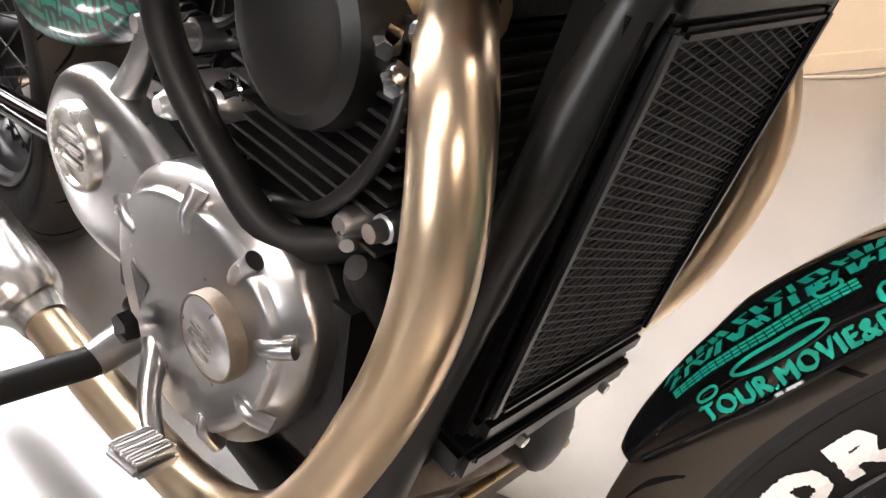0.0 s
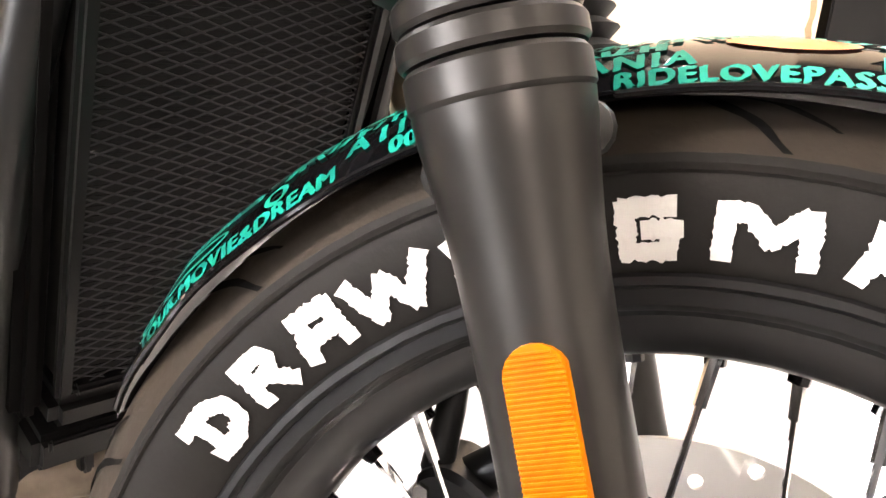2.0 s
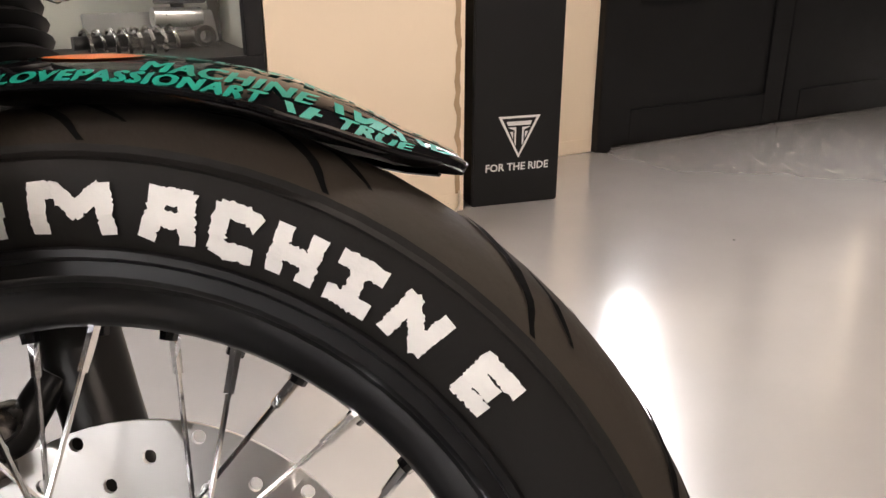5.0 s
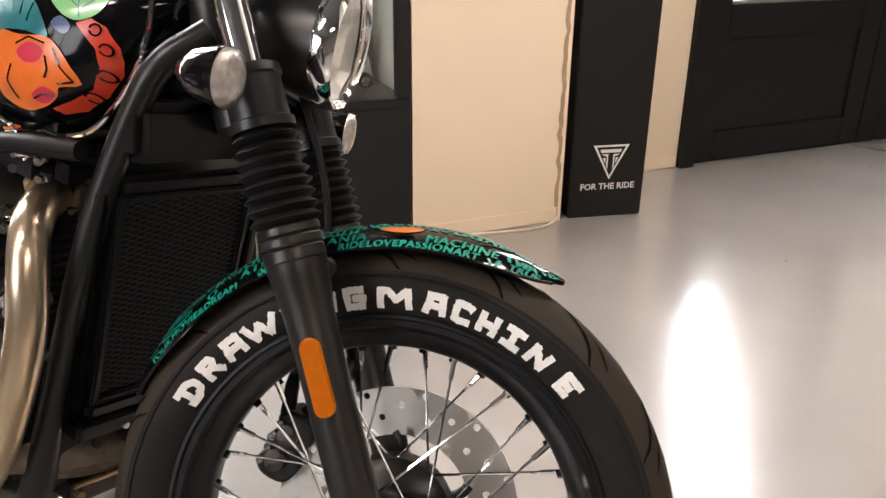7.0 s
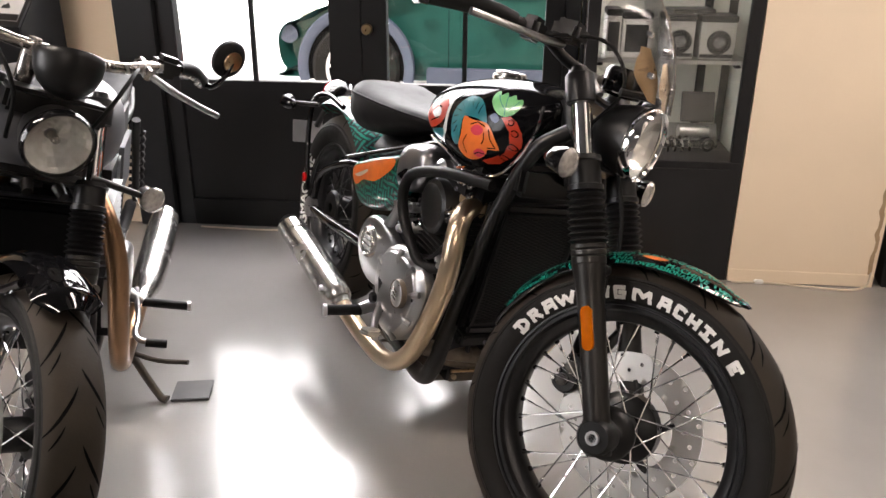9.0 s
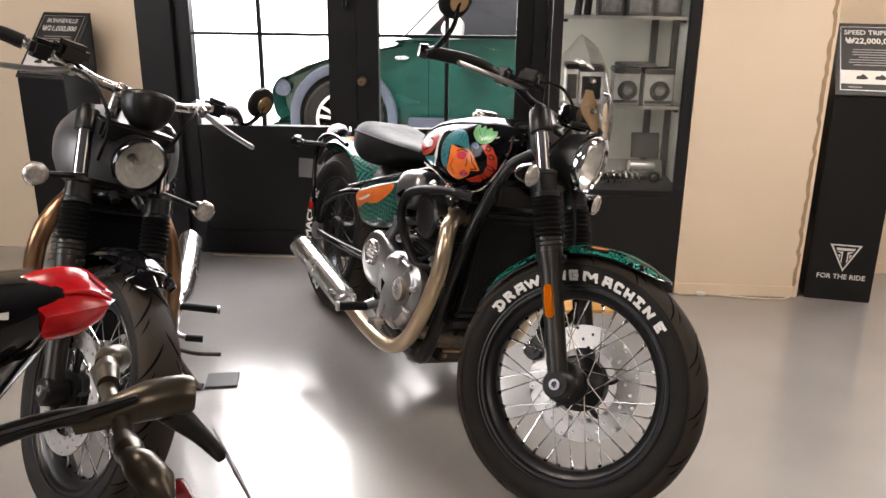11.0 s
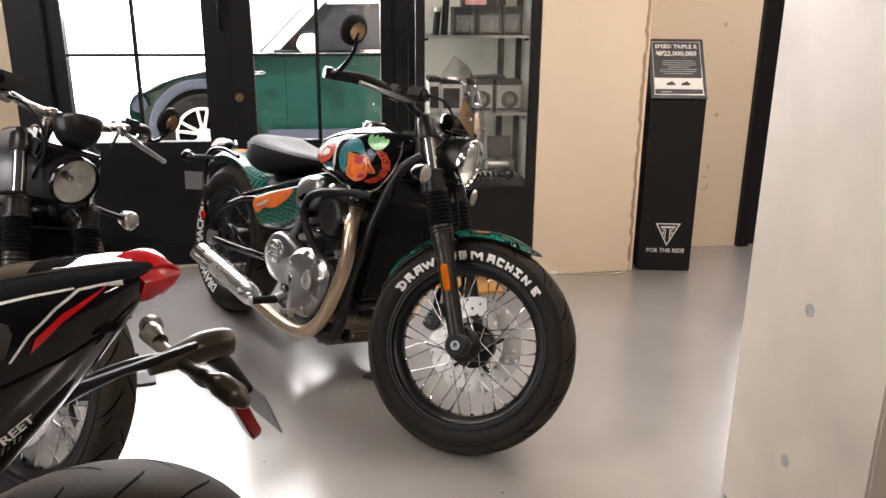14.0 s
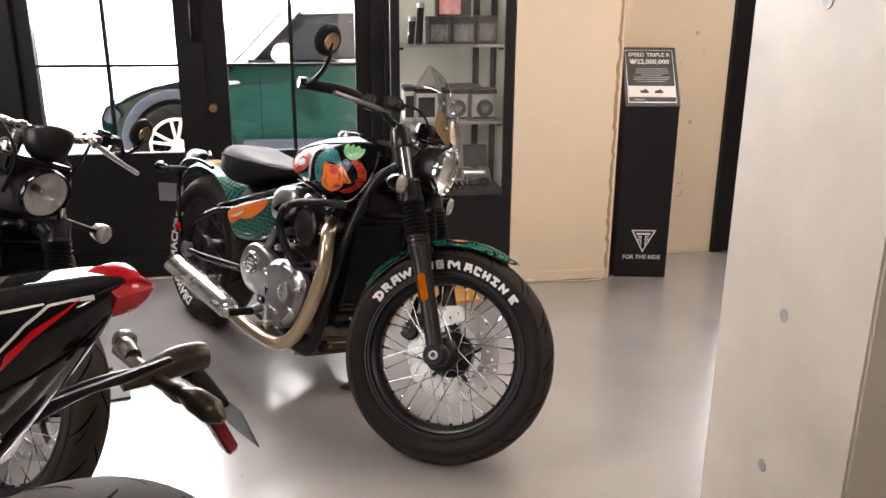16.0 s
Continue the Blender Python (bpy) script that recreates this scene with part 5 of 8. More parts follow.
# engine
ENG = H("engine", bm_box((0.42, 0.31, 0.235), (0.83, 0, 0.355), 0.04), "crank", "black parallel-twin engine with bright side covers")
H("sump", bm_box((0.30, 0.22, 0.10), (0.88, 0, 0.235), 0.03), "crank", "", ENG)
CYL = H("cylinder", bm_box((0.17, 0.27, 0.20), (0.93, 0, 0.56), 0.02, Matrix.Rotation(radians(6), 4, "Y")), "crank", "", ENG)
for i in range(12):
    bm = bm_box((0.180, 0.300, 0.0032), bevel=0.0012, seg=1)
    bmesh.ops.transform(bm, matrix=Matrix.Translation((0.922 + i * 0.0014, 0, 0.492 + i * 0.0128)) @ Matrix.Rotation(radians(6), 4, "Y"), verts=bm.verts)
    H("fin", bm, "fin_edge", "", CYL, 30)
H("cylinder_head", bm_box((0.21, 0.29, 0.085), (0.955, 0, 0.685), 0.03, Matrix.Rotation(radians(6), 4, "Y")), "crank", "", ENG)
H("cam_cover", bm_box((0.17, 0.25, 0.035), (0.955, 0, 0.722), 0.015, Matrix.Rotation(radians(6), 4, "Y")), "black", "", ENG)


FLAT = ((1.0, 0.0), (1.0, 0.42), (0.992, 0.50), (0.975, 0.55), (0.90, 0.76), (0.875, 0.80), (0.855, 0.84), (0.845, 0.93), (0.83, 0.965), (0.80, 0.985), (0.55, 1.03), (0.30, 1.06), (0.02, 1.07))
DOME = ((1.0, 0.0), (1.0, 0.40), (0.988, 0.60), (0.955, 0.78), (0.90, 0.89), (0.82, 0.955), (0.70, 1.0), (0.52, 1.04), (0.34, 1.065), (0.16, 1.08), (0.02, 1.083))


def dome_cover(outline, y0, depth, prof=DOME):
    """A cast side cover: an outline that rises steeply and rounds over to a gently domed face."""
    cx, cz = sum(p[0] for p in outline) / len(outline), sum(p[1] for p in outline) / len(outline)
    return rings(bmesh.new(), [[(cx + (x - cx) * sc, y0 - depth * d, cz + (z - cz) * sc) for x, z in outline] for sc, d in prof])


clutch_o = round_outline([(0.722, 0.365), (0.738, 0.428), (0.80, 0.470), (0.885, 0.478), (0.945, 0.463), (0.980, 0.430), (0.988, 0.392), (0.970, 0.335), (0.925, 0.273), (0.865, 0.236), (0.80, 0.238), (0.748, 0.292)], 6)
CC = H("clutch_cover", dome_cover(clutch_o, -0.150, 0.046, FLAT), "alloy", "brushed alloy clutch cover", ENG, 50)
H("cover_gasket", prism([(0.86 + (x - 0.86) * 1.025, 0.36 + (z - 0.36) * 1.025) for x, z in clutch_o], -0.13, -0.150), "black", "", CC, 30)
from mathutils.bvhtree import BVHTree
CB = bmesh.new()
CB.from_mesh(CC.data)
CC_TREE = BVHTree.FromBMesh(CB)
CB.free()


def cover_y(x, z):
    hit, _, _, _ = CC_TREE.ray_cast(Vector((x, -1, z)), Vector((0, 1, 0)))
    return hit.y if hit is not None else -0.17


COVER_MID = Vector((0.86, 0.36))
for x, z in ((0.972, 0.402), (0.932, 0.448), (0.858, 0.464), (0.950, 0.325), (0.885, 0.258), (0.758, 0.415)):
    out = (Vector((x, z)) - COVER_MID).normalized()
    a, b = Vector((x, z)) - out * 0.022, Vector((x, z)) + out * 0.010
    ya, yb = cover_y(a.x, a.y), cover_y(x, z)
    BOSS = H("bolt_boss", tube([(a.x, ya + 0.004, a.y), (x - out.x * 0.008, min(ya, yb) + 0.0015, z - out.y * 0.008), (b.x, yb + 0.002, b.y)], [0.006, 0.0072, 0.0078], 16, 3), "alloy", "", CC)
    H("cover_bolt", tube([(x, yb + 0.006, z), (x, yb - 0.0065, z), (x, yb - 0.0075, z), (x, yb - 0.0055, z)], [0.0045, 0.0045, 0.004, 0.0025], 12, 1), "steel", "", BOSS)
fy = cover_y(0.908, 0.380)
H("filler_ring", lathe([(fy + 0.02, 0.036), (fy - 0.010, 0.0355), (fy - 0.012, 0.0345), (fy - 0.012, 0.033), (fy - 0.009, 0.0325)], 40, centre=(0.908, 0, 0.380)), "scorched", "bronze-sided ring round the filler cap", CC)
CAP = H("filler_cap", lathe([(fy + 0.01, 0.033), (fy - 0.011, 0.0325), (fy - 0.014, 0.027), (fy - 0.0155, 0.014), (fy - 0.016, 0.0)], 36, centre=(0.908, 0, 0.380)), "steel", "round domed filler cap", CC)
for k in range(3):
    H("cap_rib", bm_box((0.030 - 0.006 * abs(k - 1), 0.004, 0.005), (0.908, fy - 0.0158, 0.370 + 0.010 * k), 0.0015, Matrix.Rotation(radians(12), 4, "Y")), "silencer", "", CAP)
H("case_bolt", tube([(0.995, -0.10, 0.405), (0.995, -0.138, 0.455), (0.996, -0.152, 0.468)], [0.022, 0.018, 0.009], 14, 3), "crank", "", ENG)
H("case_stud", tube([(0.975, -0.13, 0.486), (0.985, -0.150, 0.484), (0.992, -0.158, 0.484)], [0.010, 0.009, 0.005], 12, 2), "steel", "", ENG)
tri_o = [(0.770, 0.372), (0.803, 0.366), (0.784, 0.330)]
spr_o = round_outline([(0.512, 0.385), (0.545, 0.455), (0.605, 0.485), (0.68, 0.475), (0.775, 0.435), (0.79, 0.35), (0.68, 0.303), (0.57, 0.312)], 5)
SC = H("sprocket_cover", dome_cover(spr_o, -0.13, 0.036), "alloy", "polished alloy sprocket cover", ENG, 50)
H("oval_badge", lathe([(-0.150, 0.046), (-0.176, 0.044), (-0.181, 0.040), (-0.181, 0.035), (-0.177, 0.033), (-0.177, 0.0)], 36, centre=(0.622, 0, 0.413)), "silencer", "round badge with raised bars", SC)
for k, dz in enumerate((-0.014, 0.0, 0.014)):
    H("badge_bar", bm_box((0.050 - abs(dz) * 0.9, 0.006, 0.007), (0.622, -0.1785, 0.413 + dz), 0.002), "steel", "", SC)
H("link_bracket", tube([(0.66, -0.14, 0.475), (0.70, -0.145, 0.52), (0.71, -0.14, 0.565)], [0.016, 0.012, 0.009], 10), "alloy", "", SC)
for x, z, r in ((0.80, 0.52, 0.02), (0.76, 0.50, 0.013), (0.83, 0.485, 0.012), (0.99, 0.50, 0.011), (0.84, 0.53, 0.016)):
    H("fitting", tube([(x, -0.10, z), (x, -0.155, z), (x, -0.165, z)], [r, r, r * 0.6], 12, 1), "steel", "", ENG)
# round black casing, hose and throttle body
H("air_duct", lathe([(-0.09, 0.066), (-0.150, 0.068), (-0.166, 0.064), (-0.172, 0.054), (-0.168, 0.046), (-0.166, 0.0)], 40, centre=(0.932, 0, 0.612)), "black", "round black duct cover", ENG)
H("breather_hose", tube([(0.985, -0.13, 0.475), (0.93, -0.165, 0.462), (0.872, -0.175, 0.50), (0.815, -0.178, 0.55), (0.790, -0.178, 0.60), (0.815, -0.178, 0.652), (0.893, -0.172, 0.685), (1.0, -0.16, 0.706), (1.11, -0.13, 0.714)], [0.0135, 0.0135, 0.0138, 0.0138, 0.0138, 0.0135, 0.013, 0.013, 0.0125], 18), "rubber_soft", "thick black rubber hose", ENG)
thr = round_outline([(0.682, 0.62), (0.690, 0.685), (0.735, 0.718), (0.81, 0.722), (0.842, 0.69), (0.832, 0.635), (0.77, 0.598), (0.71, 0.592)], 4)
TB = H("throttle_body", dome_cover(thr, -0.085, 0.078), "alloy", "satin alloy throttle body cover", ENG, 50)
H("body_slot", prism([(0.735, 0.635), (0.775, 0.66), (0.77, 0.628)], -0.15, -0.1765), "gloss", "", TB, 0)
H("body_cap", tube([(0.885, -0.09, 0.685), (0.89, -0.14, 0.69), (0.89, -0.15, 0.69)], [0.026, 0.026, 0.015], 16, 1), "alloy", "", TB)

# exhaust
for s in (-1, 1):
    lf = 0.008 if s > 0 else 0.0
    lab = "long brushed stainless exhaust header, golden from heat"
    H("exhaust_header", tube([(0.985 + lf, s * 0.085, 0.640), (1.020 + lf, s * 0.115, 0.640), (1.052 + lf, s * 0.150, 0.632), (1.080 + lf, s * 0.175, 0.608), (1.094 + lf, s * 0.185, 0.565), (1.096 + lf, s * 0.187, 0.515), (1.086 + lf, s * 0.188, 0.460), (1.064 + lf, s * 0.189, 0.395), (1.032, s * 0.190, 0.322), (0.990, s * 0.192, 0.255), (0.930, s * 0.194, 0.208), (0.85, s * 0.196, 0.187), (0.74, s * 0.198, 0.188), (0.65, s * 0.203, 0.201), (0.56, s * 0.210, 0.222)], 0.0232, 28, 7), "pipe", lab)
    H("exhaust_clamp", tube([(0.985 + lf, s * 0.088, 0.640), (0.990 + lf, s * 0.092, 0.640), (1.006 + lf, s * 0.106, 0.640), (1.010 + lf, s * 0.109, 0.640)], [0.030, 0.036, 0.036, 0.030], 20, 1), "bronze_dark", "", None)
    for dz, dx in ((0.036, -0.012), (-0.036, 0.0)):
        H("flange_stud", rod((0.965 + dx, s * 0.108, 0.640 + dz), (1.005 + dx, s * 0.148, 0.637 + dz), 0.0065, n=6), "chrome", "", None)
    sil = tube([(0.60, s * 0.207, 0.212), (0.575, s * 0.209, 0.218), (0.55, s * 0.212, 0.226), (0.42, s * 0.218, 0.250), (0.25, s * 0.226, 0.276), (0.125, s * 0.232, 0.294)], [0.026, 0.030, 0.041, 0.044, 0.043, 0.041], 28, 6)
    for v in sil.verts:
        if v.co.x < 0.2:
            v.co.x += (v.co.z - 0.29) * 0.75
    SI = H("silencer", sil, "silencer", "polished slash-cut silencer")
    H("silencer_bore", lathe([(0, 0.036), (0.05, 0.034), (0.06, 0.0)], 28, axis="x", centre=(0.121, s * 0.232, 0.294)), "grille", "", SI)
    H("silencer_bolt", bolt((0.54, s * 0.255, 0.245), (0, s, 0), 0.008, 0.008), "steel", "", SI)
H("cross_pipe", tube([(0.985, -0.165, 0.278), (1.025, -0.10, 0.277), (1.042, 0.0, 0.274), (1.025, 0.10, 0.277), (0.985, 0.165, 0.278)], [0.021, 0.021, 0.023, 0.021, 0.021], 16), "scorched", "dull scorched link pipe under the engine")
H("sump_pipe", tube([(0.99, -0.13, 0.248), (1.028, -0.06, 0.249), (1.034, 0.05, 0.246), (0.99, 0.12, 0.248)], [0.013, 0.016, 0.015, 0.013], 12), "scorched", "grimy lower pipe")
for y in (-0.062, 0.02, 0.09):
    H("pipe_clamp", tube([(1.036 - abs(y) * 0.15, y, 0.276), (1.037 - abs(y) * 0.15, y + 0.012, 0.276)], 0.026, 16, 1), "black", "")
SKID = H("skid_plate", bm_box((0.006, 0.205, 0.026), (1.046, 0.002, 0.221), 0.002), "grime", "grimy plate edge under the pipes")
H("plate_rod", tube([(1.050, -0.100, 0.238), (1.050, 0.0, 0.236), (1.050, 0.104, 0.237)], 0.0042, 10), "bronze", "dull golden rod", SKID)
for y in (-0.092, 0.092):
    H("skid_bolt", bolt((1.047, y, 0.224), (1, 0, 0), 0.007, 0.010), "bronze_dark", "", SKID)
for y in (-0.07, 0.0, 0.07):
    H("hose_clip", bm_box((0.014, 0.010, 0.022), (1.055, y, 0.300), 0.003), "black", "")
COL = H("exhaust_collector", bm_box((0.34, 0.30, 0.062), (0.79, 0.02, 0.180), 0.026, seg=4), "grime", "grimy steel collector box under the engine")
for x in (0.70, 0.80, 0.90):
    H("collector_rib", bm_box((0.012, 0.28, 0.005), (x - 0.01, 0.02, 0.1475), 0.002), "grime", "", COL)
H("oil_filter", tube([(1.03, 0.0, 0.30), (1.085, 0.0, 0.31), (1.09, 0, 0.311)], [0.036, 0.036, 0.02], 20, 1), "black", "", ENG)
H("side_stand", tube([(0.78, 0.14, 0.22), (0.80, 0.20, 0.12), (0.79, 0.26, 0.06)], 0.011, 8), "black", "black side stand")

# radiator
RAD = H("radiator", bm_box((0.032, 0.200, 0.285), (0, 0, 0), 0.008), "radiator_core", "black radiator behind a diamond mesh guard")
RM = Matrix.Translation((1.098, 0, 0.526)) @ Matrix.Rotation(radians(11.0), 4, "Y")
RAD.matrix_local = RM


def R(name, bm, mat, label="", smooth=40):
    return part(name, bm, mat, RAD, label, smooth)


for s in (-1, 1):
    R("radiator_side", bm_box((0.044, 0.020, 0.318), (-0.004, s * 0.118, -0.004), 0.007), "grille", "")
    R("guard_frame", bm_box((0.010, 0.011, 0.292), (0.020, s * 0.0985, 0), 0.003), "black", "")
for z in (-0.1415, 0.1415):
    R("guard_frame", bm_box((0.010, 0.184, 0.009), (0.0202, 0, z), 0.003), "black", "")
for z in (-0.160, 0.158):
    R("radiator_tank", bm_box((0.05, 0.212, 0.026), (0.000, 0, z), 0.007), "black", "")
gm = bmesh.new()
W2, H2, step = 0.0925, 0.136, 0.0078


def mesh_strip(bm, a, b, w=0.00055, d=0.0008):
    a, b = Vector(a), Vector(b)
    t = (b - a).normalized()
    n = Vector((0, -t.z, t.y)) * w
    x0, x1 = Vector((0.020, 0, 0)), Vector((0.020 + d, 0, 0))
    vs = [bm.verts.new(p) for p in (a + n + x0, a - n + x0, a - n + x1, a + n + x1, b + n + x0, b - n + x0, b - n + x1, b + n + x1)]
    for f in ((0, 1, 5, 4), (1, 2, 6, 5), (2, 3, 7, 6), (3, 0, 4, 7)):
        bm.faces.new([vs[i] for i in f])


slope = 0.36
for sgn in (-1, 1):
    c0 = -H2 - slope * W2
    while c0 < H2 + slope * W2:
        y0, y1 = -W2, W2
        z0, z1 = c0 + sgn * slope * y0, c0 + sgn * slope * y1
        pts = []
        for y, z in ((y0, z0), (y1, z1)):
            if z > H2:
                y, z = (H2 - c0) / (sgn * slope), H2
            elif z < -H2:
                y, z = (-H2 - c0) / (sgn * slope), -H2
            pts.append((0, y, z))
        if abs(pts[0][1]) <= W2 + 1e-6 and abs(pts[1][1]) <= W2 + 1e-6 and abs(pts[0][1] - pts[1][1]) > 0.004:
            mesh_strip(gm, *pts)
        c0 += step
R("mesh_guard", gm, "mesh", "dark diamond mesh guard", 0)
cb = bmesh.new()
for i in range(40):
    bm_box((0.010, 0.19, 0.0012), (0.012, 0, -0.135 + 0.27 * i / 39), bm=cb)
R("core_fin", cb, "radiator_core", "", 0)["kind"] = "stuff"
R("radiator_foot", bm_box((0.050, 0.218, 0.032), (0.002, -0.008, -0.190), 0.006), "black", "")
R("foot_lip", bm_box((0.006, 0.20, 0.010), (0.027, -0.008, -0.180), 0.002), "black", "")
for y in (-0.05, 0.06):
    R("foot_bolt", bolt((0.028, y, -0.192), (1, 0, 0), 0.0055, 0.006), "steel", "")
H("radiator_hose", tube([(1.065, 0.075, 0.375), (1.04, 0.075, 0.35), (1.0, 0.10, 0.33)], 0.018, 12), "rubber_soft", "")
H("wiring_cover", bm_box((0.05, 0.22, 0.07), (1.165, 0, 0.745), 0.012), "black", "")
for x, y, z in ((1.055, -0.140, 0.445), (1.03, -0.140, 0.30)):
    H("frame_bolt", bolt((x, y, z), (0, -1, 0), 0.0065, 0.008), "steel", "")

# tank: a lofted teardrop
tank_x = [0.66, 0.70, 0.76, 0.84, 0.92, 0.99, 1.05, 1.10, 1.135, 1.155]
tank_w = [0.05, 0.10, 0.132, 0.150, 0.155, 0.155, 0.14, 0.11, 0.08, 0.04]
tank_t = [0.82, 0.85, 0.885, 0.91, 0.927, 0.935, 0.937, 0.93, 0.92, 0.905]
tank_b = [0.775, 0.755, 0.735, 0.718, 0.702, 0.696, 0.715, 0.762, 0.82, 0.87]
xs = np.linspace(0, 1, 33)
kk = np.linspace(0, 1, len(tank_x))


def smoothed(v):
    d = np.interp(np.linspace(0, 1, 200), kk, v)
    for _ in range(3):
        d = np.convolve(np.pad(d, 8, mode="reflect", reflect_type="odd"), np.ones(17) / 17, "valid")
    return np.interp(xs, np.linspace(0, 1, 200), d)


loops = []
for x, w, t, b in zip(*(smoothed(v) for v in (tank_x, tank_w, tank_t, tank_b))):
    ring = []
    zc = b + 0.46 * (t - b)
    for a in np.linspace(0, 2 * math.pi, 40, endpoint=False):
        c, s = math.cos(a), math.sin(a)
        ex = 0.82
        yy = w * math.copysign(abs(c) ** ex, c)
        zz = zc + ((t - zc) if s > 0 else (zc - b)) * math.copysign(abs(s) ** ex, s)
        ring.append((x, yy, zz))
    loops.append(ring)
TANK_BM = rings(bmesh.new(), loops)
bmesh.ops.recalc_face_normals(TANK_BM, faces=TANK_BM.faces)
TANK_TREE = BVHTree.FromBMesh(TANK_BM)
TANK = H("fuel_tank", TANK_BM, "tank_gloss", "gloss black teardrop fuel tank with painted artwork", None, 60)


def decal(outline, tree, mat, parent, name="painted_patch", label="", lift=0.0012, way=(0, 1, 0), origin=-1.0):
    """A flat patch of paint laid on a surface, by dropping its outline sideways on to it."""
    bm = bmesh.new()
    bm.faces.new([bm.verts.new((x, origin, z)) for x, z in outline]).normal_update()
    bmesh.ops.triangulate(bm, faces=bm.faces)
    for _ in range(5):
        long = [e for e in bm.edges if e.calc_length() > 0.011]
        if not long:
            break
        bmesh.ops.subdivide_edges(bm, edges=long, cuts=1)
        bmesh.ops.triangulate(bm, faces=bm.faces)
    w = Vector(way)
    lost = []
    for v in bm.verts:
        hit, normal, _, _ = tree.ray_cast(v.co, w)
        if hit is None:
            lost.append(v)
            continue
        n = normal if normal.dot(w) < 0 else -normal
        v.co = hit + n * lift
    bmesh.ops.delete(bm, geom=lost, context="VERTS")
    return H(name, bm, mat, label, parent, 60)


def blob(pts, per=5):
    return round_outline(pts, per)


decal(tri_o, CC_TREE, "gloss", CC, "badge", "black triangular badge", 0.001)
# plain painted shapes on the tank
decal(blob([(0.943, 0.773), (0.927, 0.817), (0.935, 0.851), (0.96, 0.876), (0.995, 0.883), (1.022, 0.874), (1.042, 0.855), (1.05, 0.834), (1.022, 0.84), (0.977, 0.835), (0.974, 0.806), (0.97, 0.772)], 3), TANK_TREE, "art_teal", TANK, label="teal painted crest", lift=0.0016)
for k in range(9):
    a = radians(215 - k * 20)
    cx, cz = 0.992 + 0.050 * math.cos(a), 0.826 + 0.043 * math.sin(a)
    dx, dz = 0.011 * math.cos(a + 0.5), 0.010 * math.sin(a + 0.5)
    decal([(cx - dx - 0.0012, cz - dz), (cx - dx + 0.001, cz - dz - 0.0012), (cx + dx + 0.001, cz + dz), (cx + dx - 0.001, cz + dz + 0.0012)], TANK_TREE, "gloss", TANK, name="painted_line", lift=0.0018)
decal(blob([(0.977, 0.835), (1.011, 0.835), (1.045, 0.837), (1.06, 0.83), (1.072, 0.812), (1.08, 0.787), (1.058, 0.781), (1.052, 0.77), (1.033, 0.756), (1.001, 0.746), (0.975, 0.756), (0.969, 0.77), (0.978, 0.797)], 3), TANK_TREE, "art_orange", TANK, label="orange painted shape", lift=0.0017)
decal(blob([(1.01, 0.816), (1.027, 0.828), (1.045, 0.822), (1.039, 0.808), (1.021, 0.805)], 4), TANK_TREE, "art_pink", TANK, lift=0.0023)
decal(blob([(1.021, 0.766), (1.039, 0.779), (1.051, 0.772), (1.034, 0.759)], 4), TANK_TREE, "art_pink", TANK, lift=0.0023)
decal(blob([(1.039, 0.882), (1.030, 0.900), (1.037, 0.906), (1.048, 0.899), (1.056, 0.907), (1.068, 0.899), (1.077, 0.906), (1.089, 0.898), (1.100, 0.900), (1.107, 0.888), (1.101, 0.87), (1.083, 0.859), (1.063, 0.864)], 3), TANK_TREE, "art_leaf", TANK, label="pale green painted leaf")
decal([(1.08, 0.856), (1.095, 0.863), (1.11, 0.855), (1.12, 0.834), (1.118, 0.818), (1.112, 0.802), (1.102, 0.788), (1.091, 0.774), (1.067, 0.754), (1.045, 0.747), (1.037, 0.753), (1.061, 0.765), (1.086, 0.782), (1.100, 0.809), (1.100, 0.83), (1.090, 0.843)], TANK_TREE, "art_red", TANK, label="vermilion painted coil")
for x, z in ((1.100, 0.851), (1.109, 0.830), (1.102, 0.800), (1.082, 0.772)):
    outer = [(x + 0.0065 * math.cos(b), z + 0.0075 * math.sin(b)) for b in np.linspace(0, 2 * math.pi, 14)]
    inner = [(x + 0.0045 * math.cos(b), z + 0.0055 * math.sin(b)) for b in np.linspace(2 * math.pi, 0, 14)]
    decal(outer[:7] + inner[7:], TANK_TREE, "gloss", TANK, "painted_line", lift=0.0024)
    decal(outer[7:] + inner[:7], TANK_TREE, "gloss", TANK, "painted_line", lift=0.0024)


def painted_stroke(points, width, mat, lift=0.0026):
    """A thin painted line through points on the tank's flank."""
    for (x0, z0), (x1, z1) in zip(points, points[1:]):
        d = Vector((x1 - x0, z1 - z0))
        n = Vector((-d.y, d.x)).normalized() * width / 2
        decal([(x0 + n.x, z0 + n.y), (x1 + n.x, z1 + n.y), (x1 - n.x, z1 - n.y), (x0 - n.x, z0 - n.y)], TANK_TREE, mat, TANK, "painted_line", lift=lift)


for pts in (((1.008, 0.824), (1.027, 0.834), (1.048, 0.829)), ((1.058, 0.825), (1.064, 0.805), (1.074, 0.789), (1.058, 0.785)), ((1.0, 0.80), (0.99, 0.78), (1.0, 0.76)), ((1.022, 0.763), (1.035, 0.770), (1.05, 0.770)), ((1.048, 0.815), (1.05, 0.80), (1.045, 0.79))):
    painted_stroke(pts, 0.0022, "gloss")
for pts in (((1.083, 0.862), (1.078, 0.88), (1.066, 0.902)), ((1.08, 0.873), (1.06, 0.886), (1.045, 0.898)), ((1.084, 0.873), (1.094, 0.884), (1.098, 0.895))):
    painted_stroke(pts, 0.0014, "art_teal")
